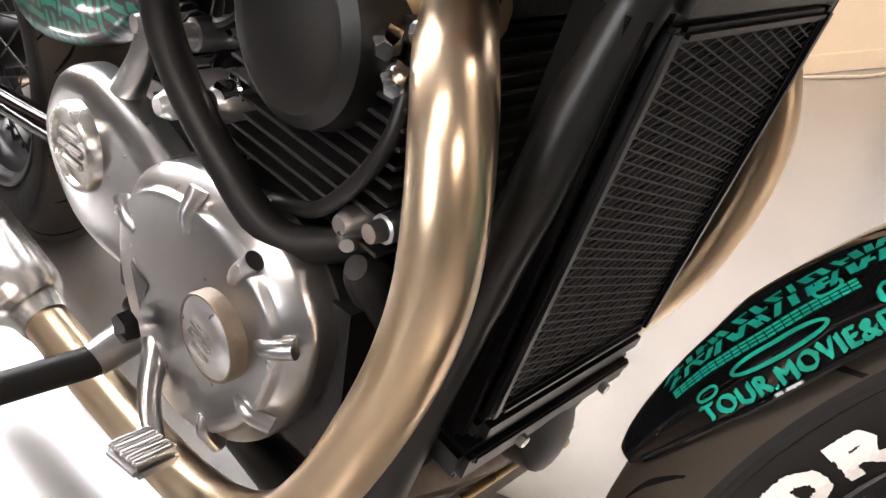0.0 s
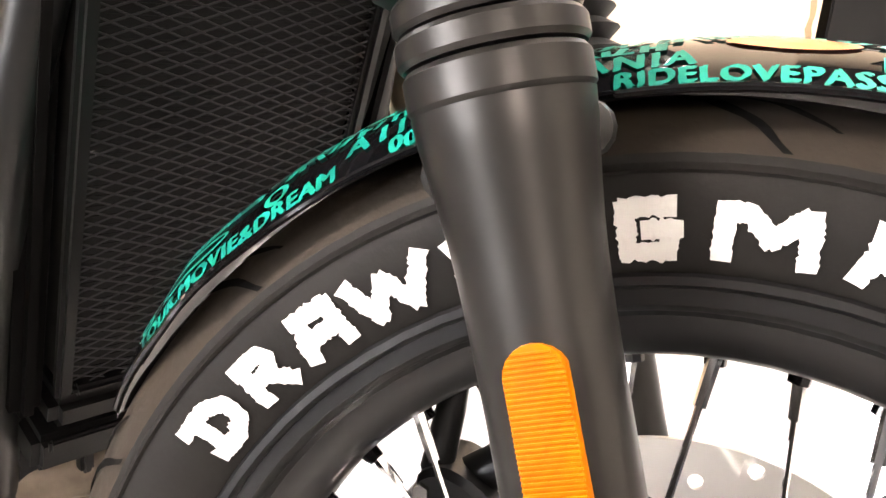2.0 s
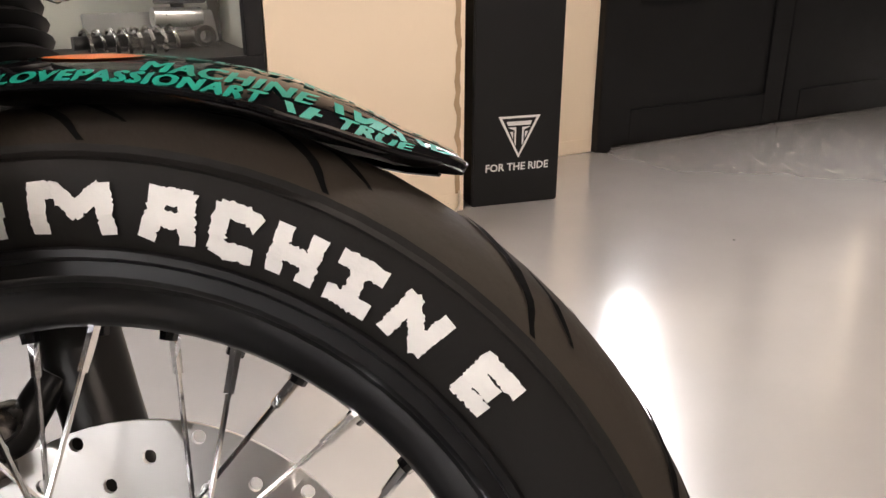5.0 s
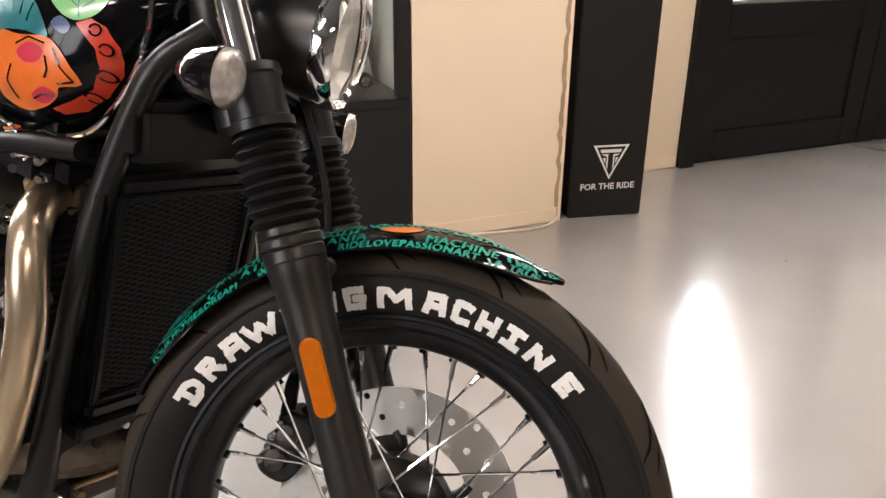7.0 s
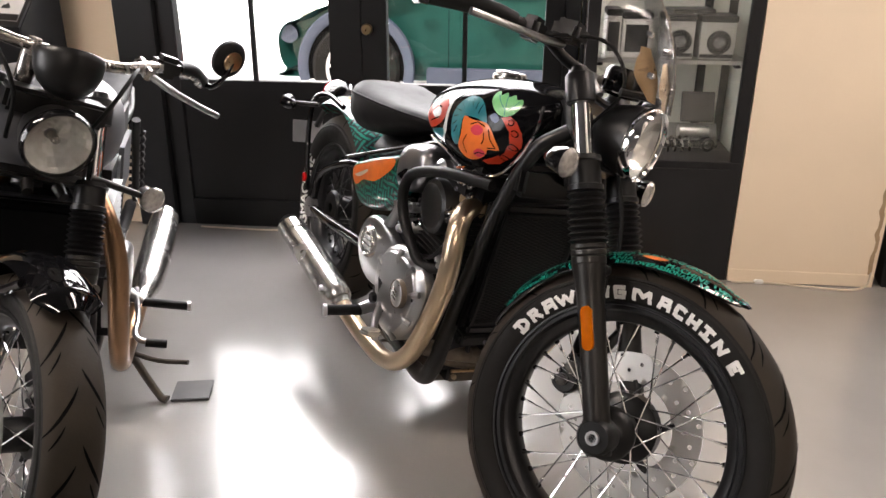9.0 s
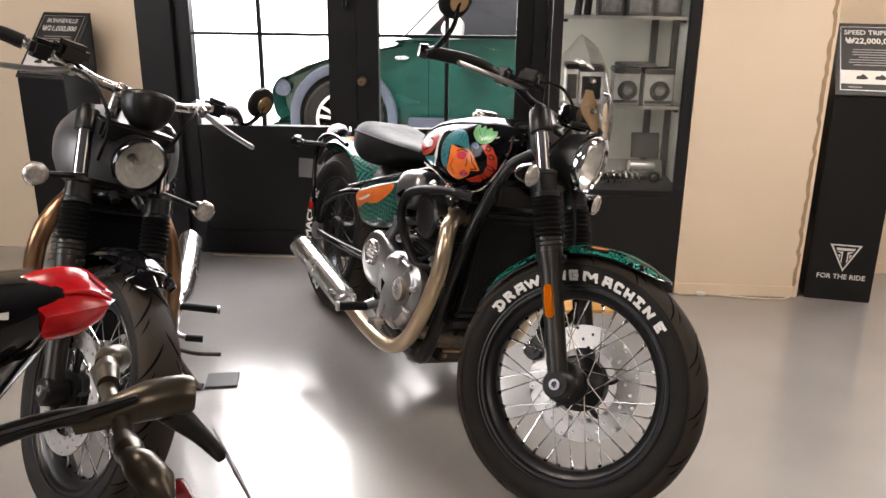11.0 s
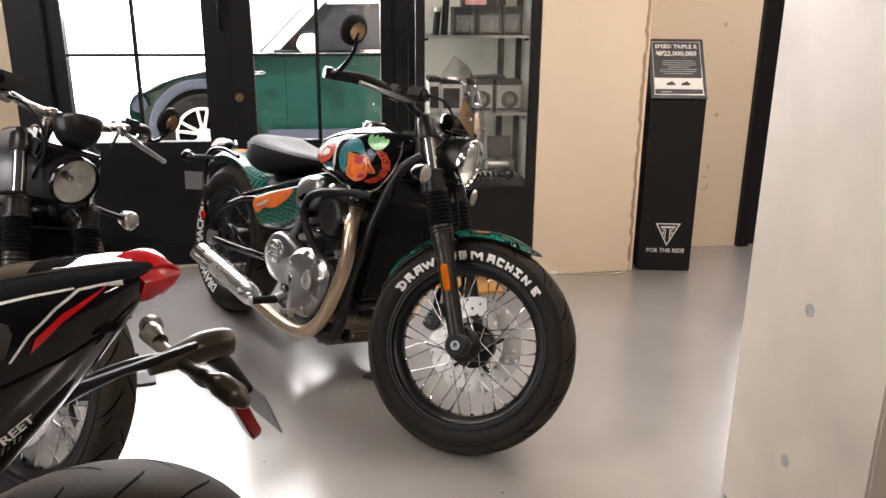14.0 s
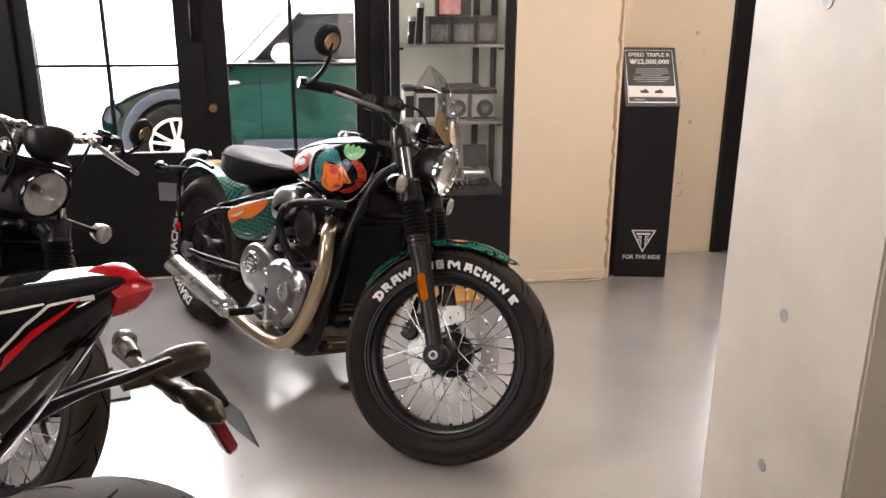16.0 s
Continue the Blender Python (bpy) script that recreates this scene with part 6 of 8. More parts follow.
for pts in (((0.785, 0.80), (0.80, 0.818), (0.835, 0.835), (0.86, 0.832)), ((0.80, 0.79), (0.83, 0.80), (0.86, 0.81))):
    painted_stroke(pts, 0.003, "gloss")
decal([(0.868, 0.856), (0.884, 0.873), (0.915, 0.886), (0.950, 0.892), (0.925, 0.876), (0.908, 0.860), (0.905, 0.834), (0.908, 0.787), (0.887, 0.758), (0.872, 0.761), (0.892, 0.802), (0.893, 0.845)], TANK_TREE, "art_white", TANK, label="pale painted band")
decal(blob([(0.745, 0.790), (0.765, 0.814), (0.815, 0.84), (0.863, 0.856), (0.89, 0.845), (0.887, 0.811), (0.843, 0.785), (0.766, 0.771)], 3), TANK_TREE, "art_red", TANK, label="red painted shape", lift=0.0016)
decal(blob([(0.81, 0.81), (0.84, 0.83), (0.865, 0.825), (0.85, 0.803)], 4), TANK_TREE, "art_white", TANK, lift=0.0021)
decal(blob([(0.80, 0.772), (0.827, 0.777), (0.892, 0.789), (0.884, 0.767), (0.848, 0.756), (0.815, 0.758)], 3), TANK_TREE, "art_teal", TANK, lift=0.0019)
decal(blob([(1.052, 0.852), (1.062, 0.862), (1.075, 0.852), (1.068, 0.842)], 4), TANK_TREE, "art_blue", TANK)
H("filler_cap", lathe([(-0.014, 0.043), (-0.002, 0.0445), (0.002, 0.043), (0.003, 0.037), (0.009, 0.037), (0.012, 0.034), (0.012, 0.010), (0.011, 0.0)], 40, axis="z", centre=(0.893, 0, 0.926)), "bar_metal", "polished screw filler cap", TANK)
H("tank_seam", tube([(0.80, -0.131, 0.752), (0.908, -0.135, 0.737), (0.98, -0.124, 0.716), (1.052, -0.091, 0.724), (1.094, -0.077, 0.764), (1.130, -0.072, 0.816), (1.143, -0.068, 0.86), (1.143, -0.064, 0.899)], 0.004, 8), "chrome", "bright tank seam", TANK)

# seat: dished solo saddle
seat = []
for x, w, zt, zb, dish in ((0.212, 0.07, 0.775, 0.690, 0), (0.220, 0.112, 0.806, 0.664, 0.004), (0.250, 0.138, 0.820, 0.658, 0.016), (0.30, 0.147, 0.816, 0.652, 0.026), (0.38, 0.140, 0.804, 0.664, 0.026), (0.48, 0.118, 0.790, 0.686, 0.020), (0.56, 0.090, 0.783, 0.712, 0.010), (0.62, 0.064, 0.775, 0.727, 0.004), (0.655, 0.046, 0.77, 0.735, 0), (0.672, 0.025, 0.762, 0.742, 0)):
    ring = []
    zm = (zt + zb) / 2
    for a in np.linspace(0, 2 * math.pi, 28, endpoint=False):
        c, s = math.cos(a), math.sin(a)
        y = w * math.copysign(abs(c) ** 0.65, c)
        z = zm + (zt - zm) * math.copysign(abs(s) ** 0.75, s)
        if s > 0:
            z -= dish * (1 - (y / w) ** 2)
        ring.append((x, y, z))
    seat.append(ring)
SEAT = H("seat", rings(bmesh.new(), seat), "leather", "black leather solo saddle", None, 70)
for s in (-1, 1):
    H("seat_piping", tube([(0.224, s * 0.110, 0.764), (0.250, s * 0.1375, 0.764), (0.30, s * 0.1465, 0.766), (0.38, s * 0.1395, 0.765), (0.48, s * 0.1175, 0.762), (0.56, s * 0.0895, 0.760), (0.64, s * 0.052, 0.758)], 0.0032, 8, 4), "leather", "", SEAT)
H("seat_pan", tube([(0.30, 0, 0.672), (0.45, 0, 0.682), (0.66, 0, 0.72)], [0.09, 0.085, 0.04], 16, 4, flat=0.12), "black", "", SEAT)
H("seat_spring", tube([(0.33, 0, 0.66), (0.33, 0, 0.70)], 0.03, 12, 1), "black", "", SEAT)

# side panel with maze paint
side_o = round_outline([(0.317, 0.555), (0.39, 0.588), (0.475, 0.617), (0.57, 0.646), (0.654, 0.666), (0.675, 0.634), (0.66, 0.56), (0.551, 0.483), (0.406, 0.459), (0.328, 0.506)], 4)
SP = H("side_panel", dome_cover(side_o, -0.09, 0.042), "art_maze", "side panel painted with green maze and an orange patch", None, 60)
SP_BM = bmesh.new()
SP_BM.from_mesh(SP.data)
SP_TREE = BVHTree.FromBMesh(SP_BM)
SP_BM.free()
decal(blob([(0.332, 0.549), (0.447, 0.594), (0.606, 0.645), (0.611, 0.618), (0.524, 0.56), (0.437, 0.54), (0.383, 0.511), (0.344, 0.521)]), SP_TREE, "art_orange", SP, label="orange painted patch", lift=0.0017)
decal(blob([(0.36, 0.535), (0.40, 0.552), (0.455, 0.575), (0.452, 0.565), (0.40, 0.540)], 4), SP_TREE, "art_white", SP, lift=0.0022)
H("under_seat_box", bm_box((0.26, 0.15, 0.20), (0.52, 0, 0.56), 0.03), "black", "")

# foot controls
for s in (-1, 1):
    PG = H("foot_peg", rod((0.757, s * 0.225, 0.272), (0.742, s * 0.315, 0.266), 0.0145, 0.014, 14), "rubber_soft", "black rubber foot peg")
    H("peg_end", rod((0.742, s * 0.313, 0.266), (0.740, s * 0.322, 0.265), 0.0165, n=14), "steel", "", PG)
    H("peg_mount", tube([(0.75, s * 0.13, 0.30), (0.755, s * 0.19, 0.285), (0.757, s * 0.228, 0.273)], [0.022, 0.018, 0.016], 12), "alloy", "", PG)
    PD = H("foot_lever", tube([(0.80, s * 0.19, 0.305), (0.83, s * 0.215, 0.275), (0.86, s * 0.225, 0.245), (0.875, s * 0.230, 0.248)], [0.013, 0.010, 0.008, 0.008], 10), "alloy", "cast alloy brake pedal")
    H("pedal_tread", bm_box((0.055, 0.038, 0.012), (0.875, s * 0.245, 0.262), 0.004, Matrix.Rotation(radians(-15), 4, "Y")), "alloy", "", PD)
    for k in range(5):
        H("pedal_rib", bm_box((0.005, 0.036, 0.006), (0.855 + k * 0.010, s * 0.245, 0.266 + k * 0.0027), 0.002), "steel", "", PD)
    H("mount_bolt", bolt((0.785, s * 0.205, 0.318), (0, s, 0), 0.015, 0.012), "gloss", "", PG)

# studs, bolts and oil lines round the engine
for x, z, r, m in ((1.02, 0.70, 0.010, "chrome"), (0.995, 0.718, 0.009, "chrome"), (0.97, 0.70, 0.008, "steel"), (1.035, 0.635, 0.009, "chrome"), (0.845, 0.54, 0.009, "chrome"), (0.79, 0.565, 0.010, "steel"), (0.775, 0.545, 0.008, "chrome"), (1.015, 0.505, 0.008, "steel"), (0.72, 0.555, 0.009, "steel")):
    H("stud", tube([(x, -0.115, z), (x, -0.150, z), (x, -0.151, z), (x, -0.162, z)], [r * 1.3, r * 1.3, r, r * 0.85], 10, 1), m, "", ENG)
for k, (x, y, z) in enumerate(((1.012, -0.130, 0.705), (1.028, -0.126, 0.690), (1.045, -0.135, 0.672), (1.018, -0.165, 0.628), (1.030, -0.168, 0.612), (1.000, -0.148, 0.622))):
    H("flange_nut", tube([(x, y, z), (x + 0.010, y - 0.012, z), (x + 0.017, y - 0.020, z)], [0.0085, 0.0085, 0.005], 6, 1), "chrome", "", ENG)
H("oil_line", tube([(0.90, -0.150, 0.475), (0.965, -0.158, 0.50), (1.01, -0.150, 0.56), (1.015, -0.140, 0.62)], 0.006, 10), "black", "", ENG)
H("plug_lead", tube([(0.965, -0.125, 0.705), (0.985, -0.128, 0.712), (1.03, -0.10, 0.715), (1.07, -0.06, 0.73)], 0.0055, 10), "rubber_soft", "", ENG)
H("plug_cap", tube([(0.962, -0.130, 0.672), (0.965, -0.128, 0.695), (0.967, -0.125, 0.706)], [0.011, 0.012, 0.008], 12, 2), "black", "", ENG)
H("wiring", tube([(0.76, -0.11, 0.58), (0.80, -0.135, 0.575), (0.845, -0.14, 0.60), (0.86, -0.13, 0.66)], 0.005, 8), "rubber_soft", "", ENG)
for k in range(9):
    q = k / 8
    H("hose_rib", tube([(0.722 + 0.012 * k, -0.118, 0.560 - 0.004 * k), (0.726 + 0.012 * k, -0.118, 0.559 - 0.004 * k)], 0.013, 10, 1), "rubber_soft", "", ENG)

# ---- display stands, cabinet, cables ----


def flat_words(words, size, m, mat, parent, name="lettering", label="", offset=0.0, lift=0.0015):
    bm = text_bm(words, size, offset)
    bmesh.ops.transform(bm, matrix=m @ Matrix.Translation((0, 0, lift)), verts=bm.verts)
    return part(name, bm, mat, parent, label, 0)


def flat_rect(w, h, m, mat, parent, name, label="", centre=(0, 0), thick=0.0012):
    bm = bm_box((w, h, thick), (centre[0], centre[1], thick / 2 + 0.0004))
    bmesh.ops.transform(bm, matrix=m, verts=bm.verts)
    return part(name, bm, mat, parent, label, 0)


def emblem(parent, m, s):
    """Plain pale triangular emblem with a bar and two side strokes."""
    bm = bmesh.new()

    def poly(pts):
        bm.faces.new([bm.verts.new((x * s, y * s, 0.0016)) for x, y in pts])
    out, inn = [(-0.5, 0.45), (0.5, 0.45), (0, -0.5)], [(-0.41, 0.40), (0.41, 0.40), (0, -0.40)]
    for i in range(3):
        j = (i + 1) % 3
        poly([out[i], out[j], inn[j], inn[i]])
    poly([(-0.30, 0.33), (0.30, 0.33), (0.27, 0.24), (-0.27, 0.24)])
    poly([(-0.27, 0.20), (-0.07, 0.20), (-0.07, -0.22), (-0.11, -0.14), (-0.11, 0.13)])
    poly([(0.27, 0.20), (0.07, 0.20), (0.07, -0.22), (0.11, -0.14), (0.11, 0.13)])
    poly([(-0.22, 0.10), (-0.14, 0.10), (-0.14, -0.06), (-0.16, -0.02)])
    poly([(0.22, 0.10), (0.14, 0.10), (0.14, -0.06), (0.16, -0.02)])
    bmesh.ops.transform(bm, matrix=m, verts=bm.verts)
    part("emblem", bm, "paper", parent, "pale triangular emblem", 0)


def display_stand(x, y, turn, model, price):
    """Tall black price stand with a sloped printed top; x, y is the foot of its front edge's middle."""
    st = thing("display_stand", pose(x, y, 0, 0, 0, turn), "tall black metal display stand with a sloped printed price sign", "display stand", "price stands")
    w, d, h0, h1 = 0.262, 0.205, 0.868, 1.131
    bm = bmesh.new()
    rings(bm, [[(sx, 0, 0), (sx, d, 0), (sx, d, h1), (sx, 0, h0)] for sx in (-w / 2, w / 2)])
    bmesh.ops.bevel(bm, geom=bm.edges[:], offset=0.004, segments=2, affect="EDGES")
    part("body", bm, "stand", st, "", 30)
    slope = math.atan2(h1 - h0, d)
    length = math.hypot(h1 - h0, d)
    m = Matrix.Translation((0, d / 2, (h0 + h1) / 2)) @ Matrix.Rotation(slope, 4, "X")
    top = part("sign_board", bm_box((w + 0.004, length + 0.004, 0.008), (0, 0, 0.0045), 0.002, None), "card", st, "printed price sign", 30, m)
    up = m @ Matrix.Translation((0, 0, 0.0088))
    L2, W2 = length / 2, w / 2
    for cx, cy, rw, rh in ((0, L2 - 0.018, w - 0.03, 0.003), (0, -L2 + 0.020, w - 0.03, 0.003), (-W2 + 0.016, 0, 0.003, length - 0.036), (W2 - 0.016, 0, 0.003, length - 0.036)):
        flat_rect(rw, rh, up, "steel", top, "sign_border", "", (cx, cy))
    flat_words(model, 0.030, up @ Matrix.Translation((0, L2 - 0.045, 0)), "paper", top, offset=0.0006)
    flat_words(price, 0.036, up @ Matrix.Translation((0, L2 - 0.085, 0)), "paper", top, offset=0.0010)
    rnd = random.Random(5)
    for i in range(7):
        flat_rect(0.10 + 0.08 * rnd.random(), 0.004, up, "box_print", top, "text_bar", "", (0.01 * rnd.random(), L2 - 0.125 - i * 0.012))
    flat_rect(w - 0.036, 0.062, up, "paper", top, "picture_strip", "white strip with two small dark pictures", (0, -L2 + 0.080))
    for cx in (-0.035, 0.035):
        bm = prism(round_outline([(-0.022, -0.008), (-0.018, 0.004), (-0.006, 0.006), (0.004, 0.014), (0.012, 0.006), (0.022, -0.006), (0.01, -0.010), (-0.01, -0.010)], 3), 0.0018, 0.0028, "xy")
        part("picture", bm, "card", top, "", 0, up @ Matrix.Translation((cx, -L2 + 0.080, 0)))
    flat_rect(0.05, 0.005, up, "box_print", top, "text_bar", "", (-0.06, -L2 + 0.034))
    front = Matrix.Translation((0, -0.0002, 0)) @ Matrix.Rotation(radians(90), 4, "X")
    emblem(st, front @ Matrix.Translation((0.005, 0.195, 0)), 0.125)
    flat_words("FOR THE RIDE", 0.030, front @ Matrix.Translation((0.002, 0.108, 0)), "paper", st, offset=0.0006)
    return st


display_stand(1.689, 1.5555, -10.6, "SPEED TRIPLE R", "\u20a922,000,000")
display_stand(-1.765, 1.645, -17.0, "BONNEVILLE", "\u20a921,000,000")

# glass cabinet in the niche
CAB = thing("display_cabinet", None, "tall black-framed glass display cabinet with parts on its shelves", "cabinet")
cx0, cx1, cy0, cy1 = 0.424, 1.002, PIER_Y + 0.002, WALL_Y - 0.004


def C(name, x0, x1, y0, y1, z0, z1, mat="cabinet", label="", bevel=0.002):
    return part(name, bm_box((x1 - x0, y1 - y0, z1 - z0), ((x0 + x1) / 2, (y0 + y1) / 2, (z0 + z1) / 2), bevel), mat, CAB, label, 30)


C("base", cx0, cx1, cy0, cy1, 0.0, 0.455, label="black cabinet base")
C("base_door", cx0 + 0.04, cx1 - 0.04, cy0 - 0.008, cy0, 0.06, 0.43)
for xa, xb in ((cx0, cx0 + 0.042), (cx1 - 0.042, cx1)):
    C("post", xa, xb, cy0, cy0 + 0.03, 0.455, 2.3)
    C("post", xa, xb, cy1 - 0.03, cy1, 0.455, 2.3)
C("inner_post", cx1 - 0.135, cx1 - 0.105, cy1 - 0.045, cy1 - 0.03, 0.455, 2.3)
C("top", cx0, cx1, cy0, cy1, 2.3, 2.34)
C("back_panel", cx0 + 0.042, cx1 - 0.042, cy1 - 0.02, cy1 - 0.01, 0.455, 2.3, "cab_back", "pale backing")
C("side_panel", cx0 + 0.008, cx0 + 0.014, cy0 + 0.03, cy1 - 0.03, 0.455, 2.3, "pane").visible_shadow = False
C("side_panel", cx1 - 0.014, cx1 - 0.008, cy0 + 0.03, cy1 - 0.03, 0.455, 2.3, "cab_back")
for z in (0.805, 1.160, 1.52, 1.90):
    C("shelf", cx0 + 0.02, cx1 - 0.02, cy0 + 0.035, cy1 - 0.035, z - 0.012, z, "lens_clear", "glass shelf").visible_shadow = False
    C("shelf_edge", cx0 + 0.042, cx1 - 0.042, cy0 + 0.031, cy0 + 0.035, z - 0.013, z + 0.001, "steel", "")
    for xa in (cx0 + 0.044, cx1 - 0.064):
        C("shelf_bracket", xa, xa + 0.02, cy0 + 0.037, cy0 + 0.07, z - 0.025, z - 0.0135)
fp = C("glass_door", cx0 + 0.042, cx1 - 0.042, cy0 + 0.012, cy0 + 0.017, 0.455, 2.3, "pane", "clear glass door", 0)
fp.visible_shadow = False


def boxed_part(x, y, z, w, d, h, round_label=True, mat="box_print", picture="card"):
    """Small carton with a dark lid and a round dark window."""
    b = thing("parts_box", pose(x, y, z, 0, 0, 0), "small grey carton with a round dark picture on a glass shelf", "box", "boxes in the cabinet")
    part("carton", bm_box((w, d, h), (0, 0, h / 2), 0.003), mat, b, "", 30)
    part("lid", bm_box((w + 0.004, d + 0.004, 0.022), (0, 0, h + 0.011), 0.003), "card", b, "dark lid", 30)
    if round_label:
        part("window", lathe([(0, 0.041), (-0.003, 0.040), (-0.004, 0.030), (-0.002, 0.029), (-0.002, 0.0)], 32, centre=(0.004, -d / 2, h * 0.46)), "card", b, "", 30)
        part("lens_print", lathe([(-0.0022, 0.020), (-0.0035, 0.019), (-0.0035, 0.0)], 24, centre=(0.004, -d / 2, h * 0.46)), "photo_print", b, "", 30)
        part("band", bm_box((w * 0.96, 0.002, 0.012), (0, -d / 2 - 0.001, h * 0.05 + 0.006)), "card", b, "", 0)
    else:
        part("print", bm_box((w * 0.78, 0.002, h * 0.72), (0, -d / 2 - 0.001, h * 0.5)), picture, b, "", 0)
    return b


boxed_part(0.745, cy0 + 0.13, 0.8055, 0.105, 0.12, 0.125)
boxed_part(0.875, cy0 + 0.12, 0.8055, 0.118, 0.12, 0.125)
boxed_part(0.60, cy0 + 0.13, 0.8055, 0.10, 0.12, 0.13, False, "paper")
boxed_part(0.52, cy0 + 0.13, 0.8055, 0.05, 0.12, 0.14, False, "paper")
part("lid_card", bm_box((0.15, 0.10, 0.014), (0.785, cy0 + 0.14, 0.963), 0.002, Matrix.Rotation(radians(8), 4, "Z")), "card", None, "dark flat card lying on a small carton", 30, category="card")
for x, w, h in ((0.66, 0.10, 0.10), (0.775, 0.11, 0.10), (0.885, 0.09, 0.105)):
    boxed_part(x, cy0 + 0.13, 1.1605, w, 0.11, h, False, "card", "photo_print")
for i, (x, h) in enumerate(((0.53, 0.10), (0.57, 0.16))):
    b = thing("fork_part", pose(x, cy0 + 0.12, 1.1605), "dark tubular spare part standing on a glass shelf", "spare part")
    part("tube", tube([(0, 0, 0), (0.01, 0.01, h)], 0.016, 12, 1), "black", b)
    part("cap", tube([(0.01, 0.01, h), (0.011, 0.011, h + 0.02)], 0.018, 12, 1), "steel", b)
bx = thing("red_box", pose(0.735, cy0 + 0.15, 1.2835), "black carton with a red and white print on top of others", "box")
part("carton", bm_box((0.16, 0.08, 0.11), (0, 0, 0.055), 0.003), "card", bx, "", 30)
part("print", bm_box((0.10, 0.002, 0.085), (-0.02, -0.041, 0.052)), "red_print", bx, "", 0)
# coil shock absorber lying at the bottom
sh = thing("shock_absorber", pose(0.73, cy0 + 0.10, 0.492, 0, 0, 6), "black shock absorber with a dark coil spring lying in the cabinet", "shock absorber")
part("damper", rod((-0.12, 0, 0), (0.15, 0, 0), 0.015, n=14), "black", sh)
part("spring", tube([(-0.10 + 0.20 * t / 60, 0.027 * math.cos(t * 0.8), 0.027 * math.sin(t * 0.8)) for t in range(61)], 0.0045, 6, 1), "bar_metal", sh, "dark coil spring")
part("eye", lathe([(-0.02, 0.014), (-0.02, 0.025), (0.02, 0.025), (0.02, 0.014)], 20, centre=(0.165, 0, 0), closed=True), "black", sh)
part("reservoir", rod((0.06, 0.02, 0.045), (0.17, 0.02, 0.04), 0.022, n=14), "steel", sh)
tr = thing("display_tray", pose(0.80, cy0 + 0.22, 0.4585), "dull grey slanted metal tray in the cabinet", "tray")
part("plate", bm_box((0.30, 0.012, 0.085), (0, 0, 0.045), 0.003, Matrix.Rotation(radians(-35), 4, "X")), "box_print", tr)
part("stop", bm_box((0.30, 0.02, 0.012), (0, -0.03, 0.006), 0.003), "card", tr)
fr = thing("framed_card", pose(0.86, cy0 + 0.18, 0.56), "small dark framed card leaning at the back of the cabinet", "picture frame")
part("frame", bm_box((0.12, 0.012, 0.11), (0, 0, 0.055), 0.003, Matrix.Rotation(radians(-15), 4, "X")), "card", fr)
part("sheet", bm_box((0.10, 0.002, 0.09), (0, -0.016, 0.055), 0, Matrix.Rotation(radians(-15), 4, "X")), "box_dark", fr)

# plugged holes and marks on walls and pillar
HOLES = thing("wall_plug_set", None, "small grey filler plugs in the cream wall", "wall plugs", kind="structure")
for x, z in ((2.07, 1.201), (2.115, 1.109), (1.991, 1.046), (2.073, 0.736), (2.0, 0.27), (2.08, 1.62)):
    part("plug", lathe([(0.0, 0.011 if z in (1.201, 0.736, 0.27, 1.62) else 0.005), (-0.0015, 0.0105 if z in (1.201, 0.736, 0.27, 1.62) else 0.0045), (-0.002, 0.0)], 18, centre=(x, WALL_Y, z)), "concrete", HOLES, "", 40)
TIES = thing("tie_hole_set", None, "round form-tie plugs in the concrete pillar", "tie holes", kind="structure")
for y, z in ((-0.587, 0.666), (-0.582, 0.272), (-0.590, 1.356)):
    part("tie_plug", lathe([(0.001, 0.016), (-0.0015, 0.0155), (-0.001, 0.013), (-0.0008, 0.0)], 24, axis="x", centre=(1.097, y, z)), "box_print", TIES, "", 40)
for i, (x0, z0, x1, z1) in enumerate(((2.03, 0.33, 2.06, 0.33), (2.06, 0.33, 2.062, 0.36), (2.03, 0.40, 2.055, 0.402), (2.055, 0.44, 2.056, 0.47))):
    part("pencil_mark", rod((x0, WALL_Y - 0.0006, z0), (x1, WALL_Y - 0.0006, z1), 0.0012, n=5), "card", HOLES, "", 0)

# rough plaster edge on the pier's corner
bm = bmesh.new()
rnd = random.Random(3)
prev = None
for i in range(60):
    z = 0.0 + 1.75 * i / 59
    wdt = 0.004 + 0.010 * rnd.random()
    cur = (bm.verts.new((1.5315, PIER_Y + 0.001, z)), bm.verts.new((1.5325, PIER_Y + 0.02 + wdt, z)), bm.verts.new((1.515 - wdt * 1.3, PIER_Y - 0.0012, z)))
    if prev:
        bm.faces.new((prev[0], prev[1], cur[1], cur[0]))
        bm.faces.new((prev[2], prev[0], cur[0], cur[2]))
    prev = cur
part("chipped_corner", bm, "wall_raw", None, "chipped bare plaster along the pier corner", 0, kind="structure")

# cables along the wall foot
def cable(name, pts, r=0.004, mat="cable", label="beige cable lying along the foot of the wall"):
    return part(name, tube(pts, r, 8, 5), mat, None, label, 60, category="cable")


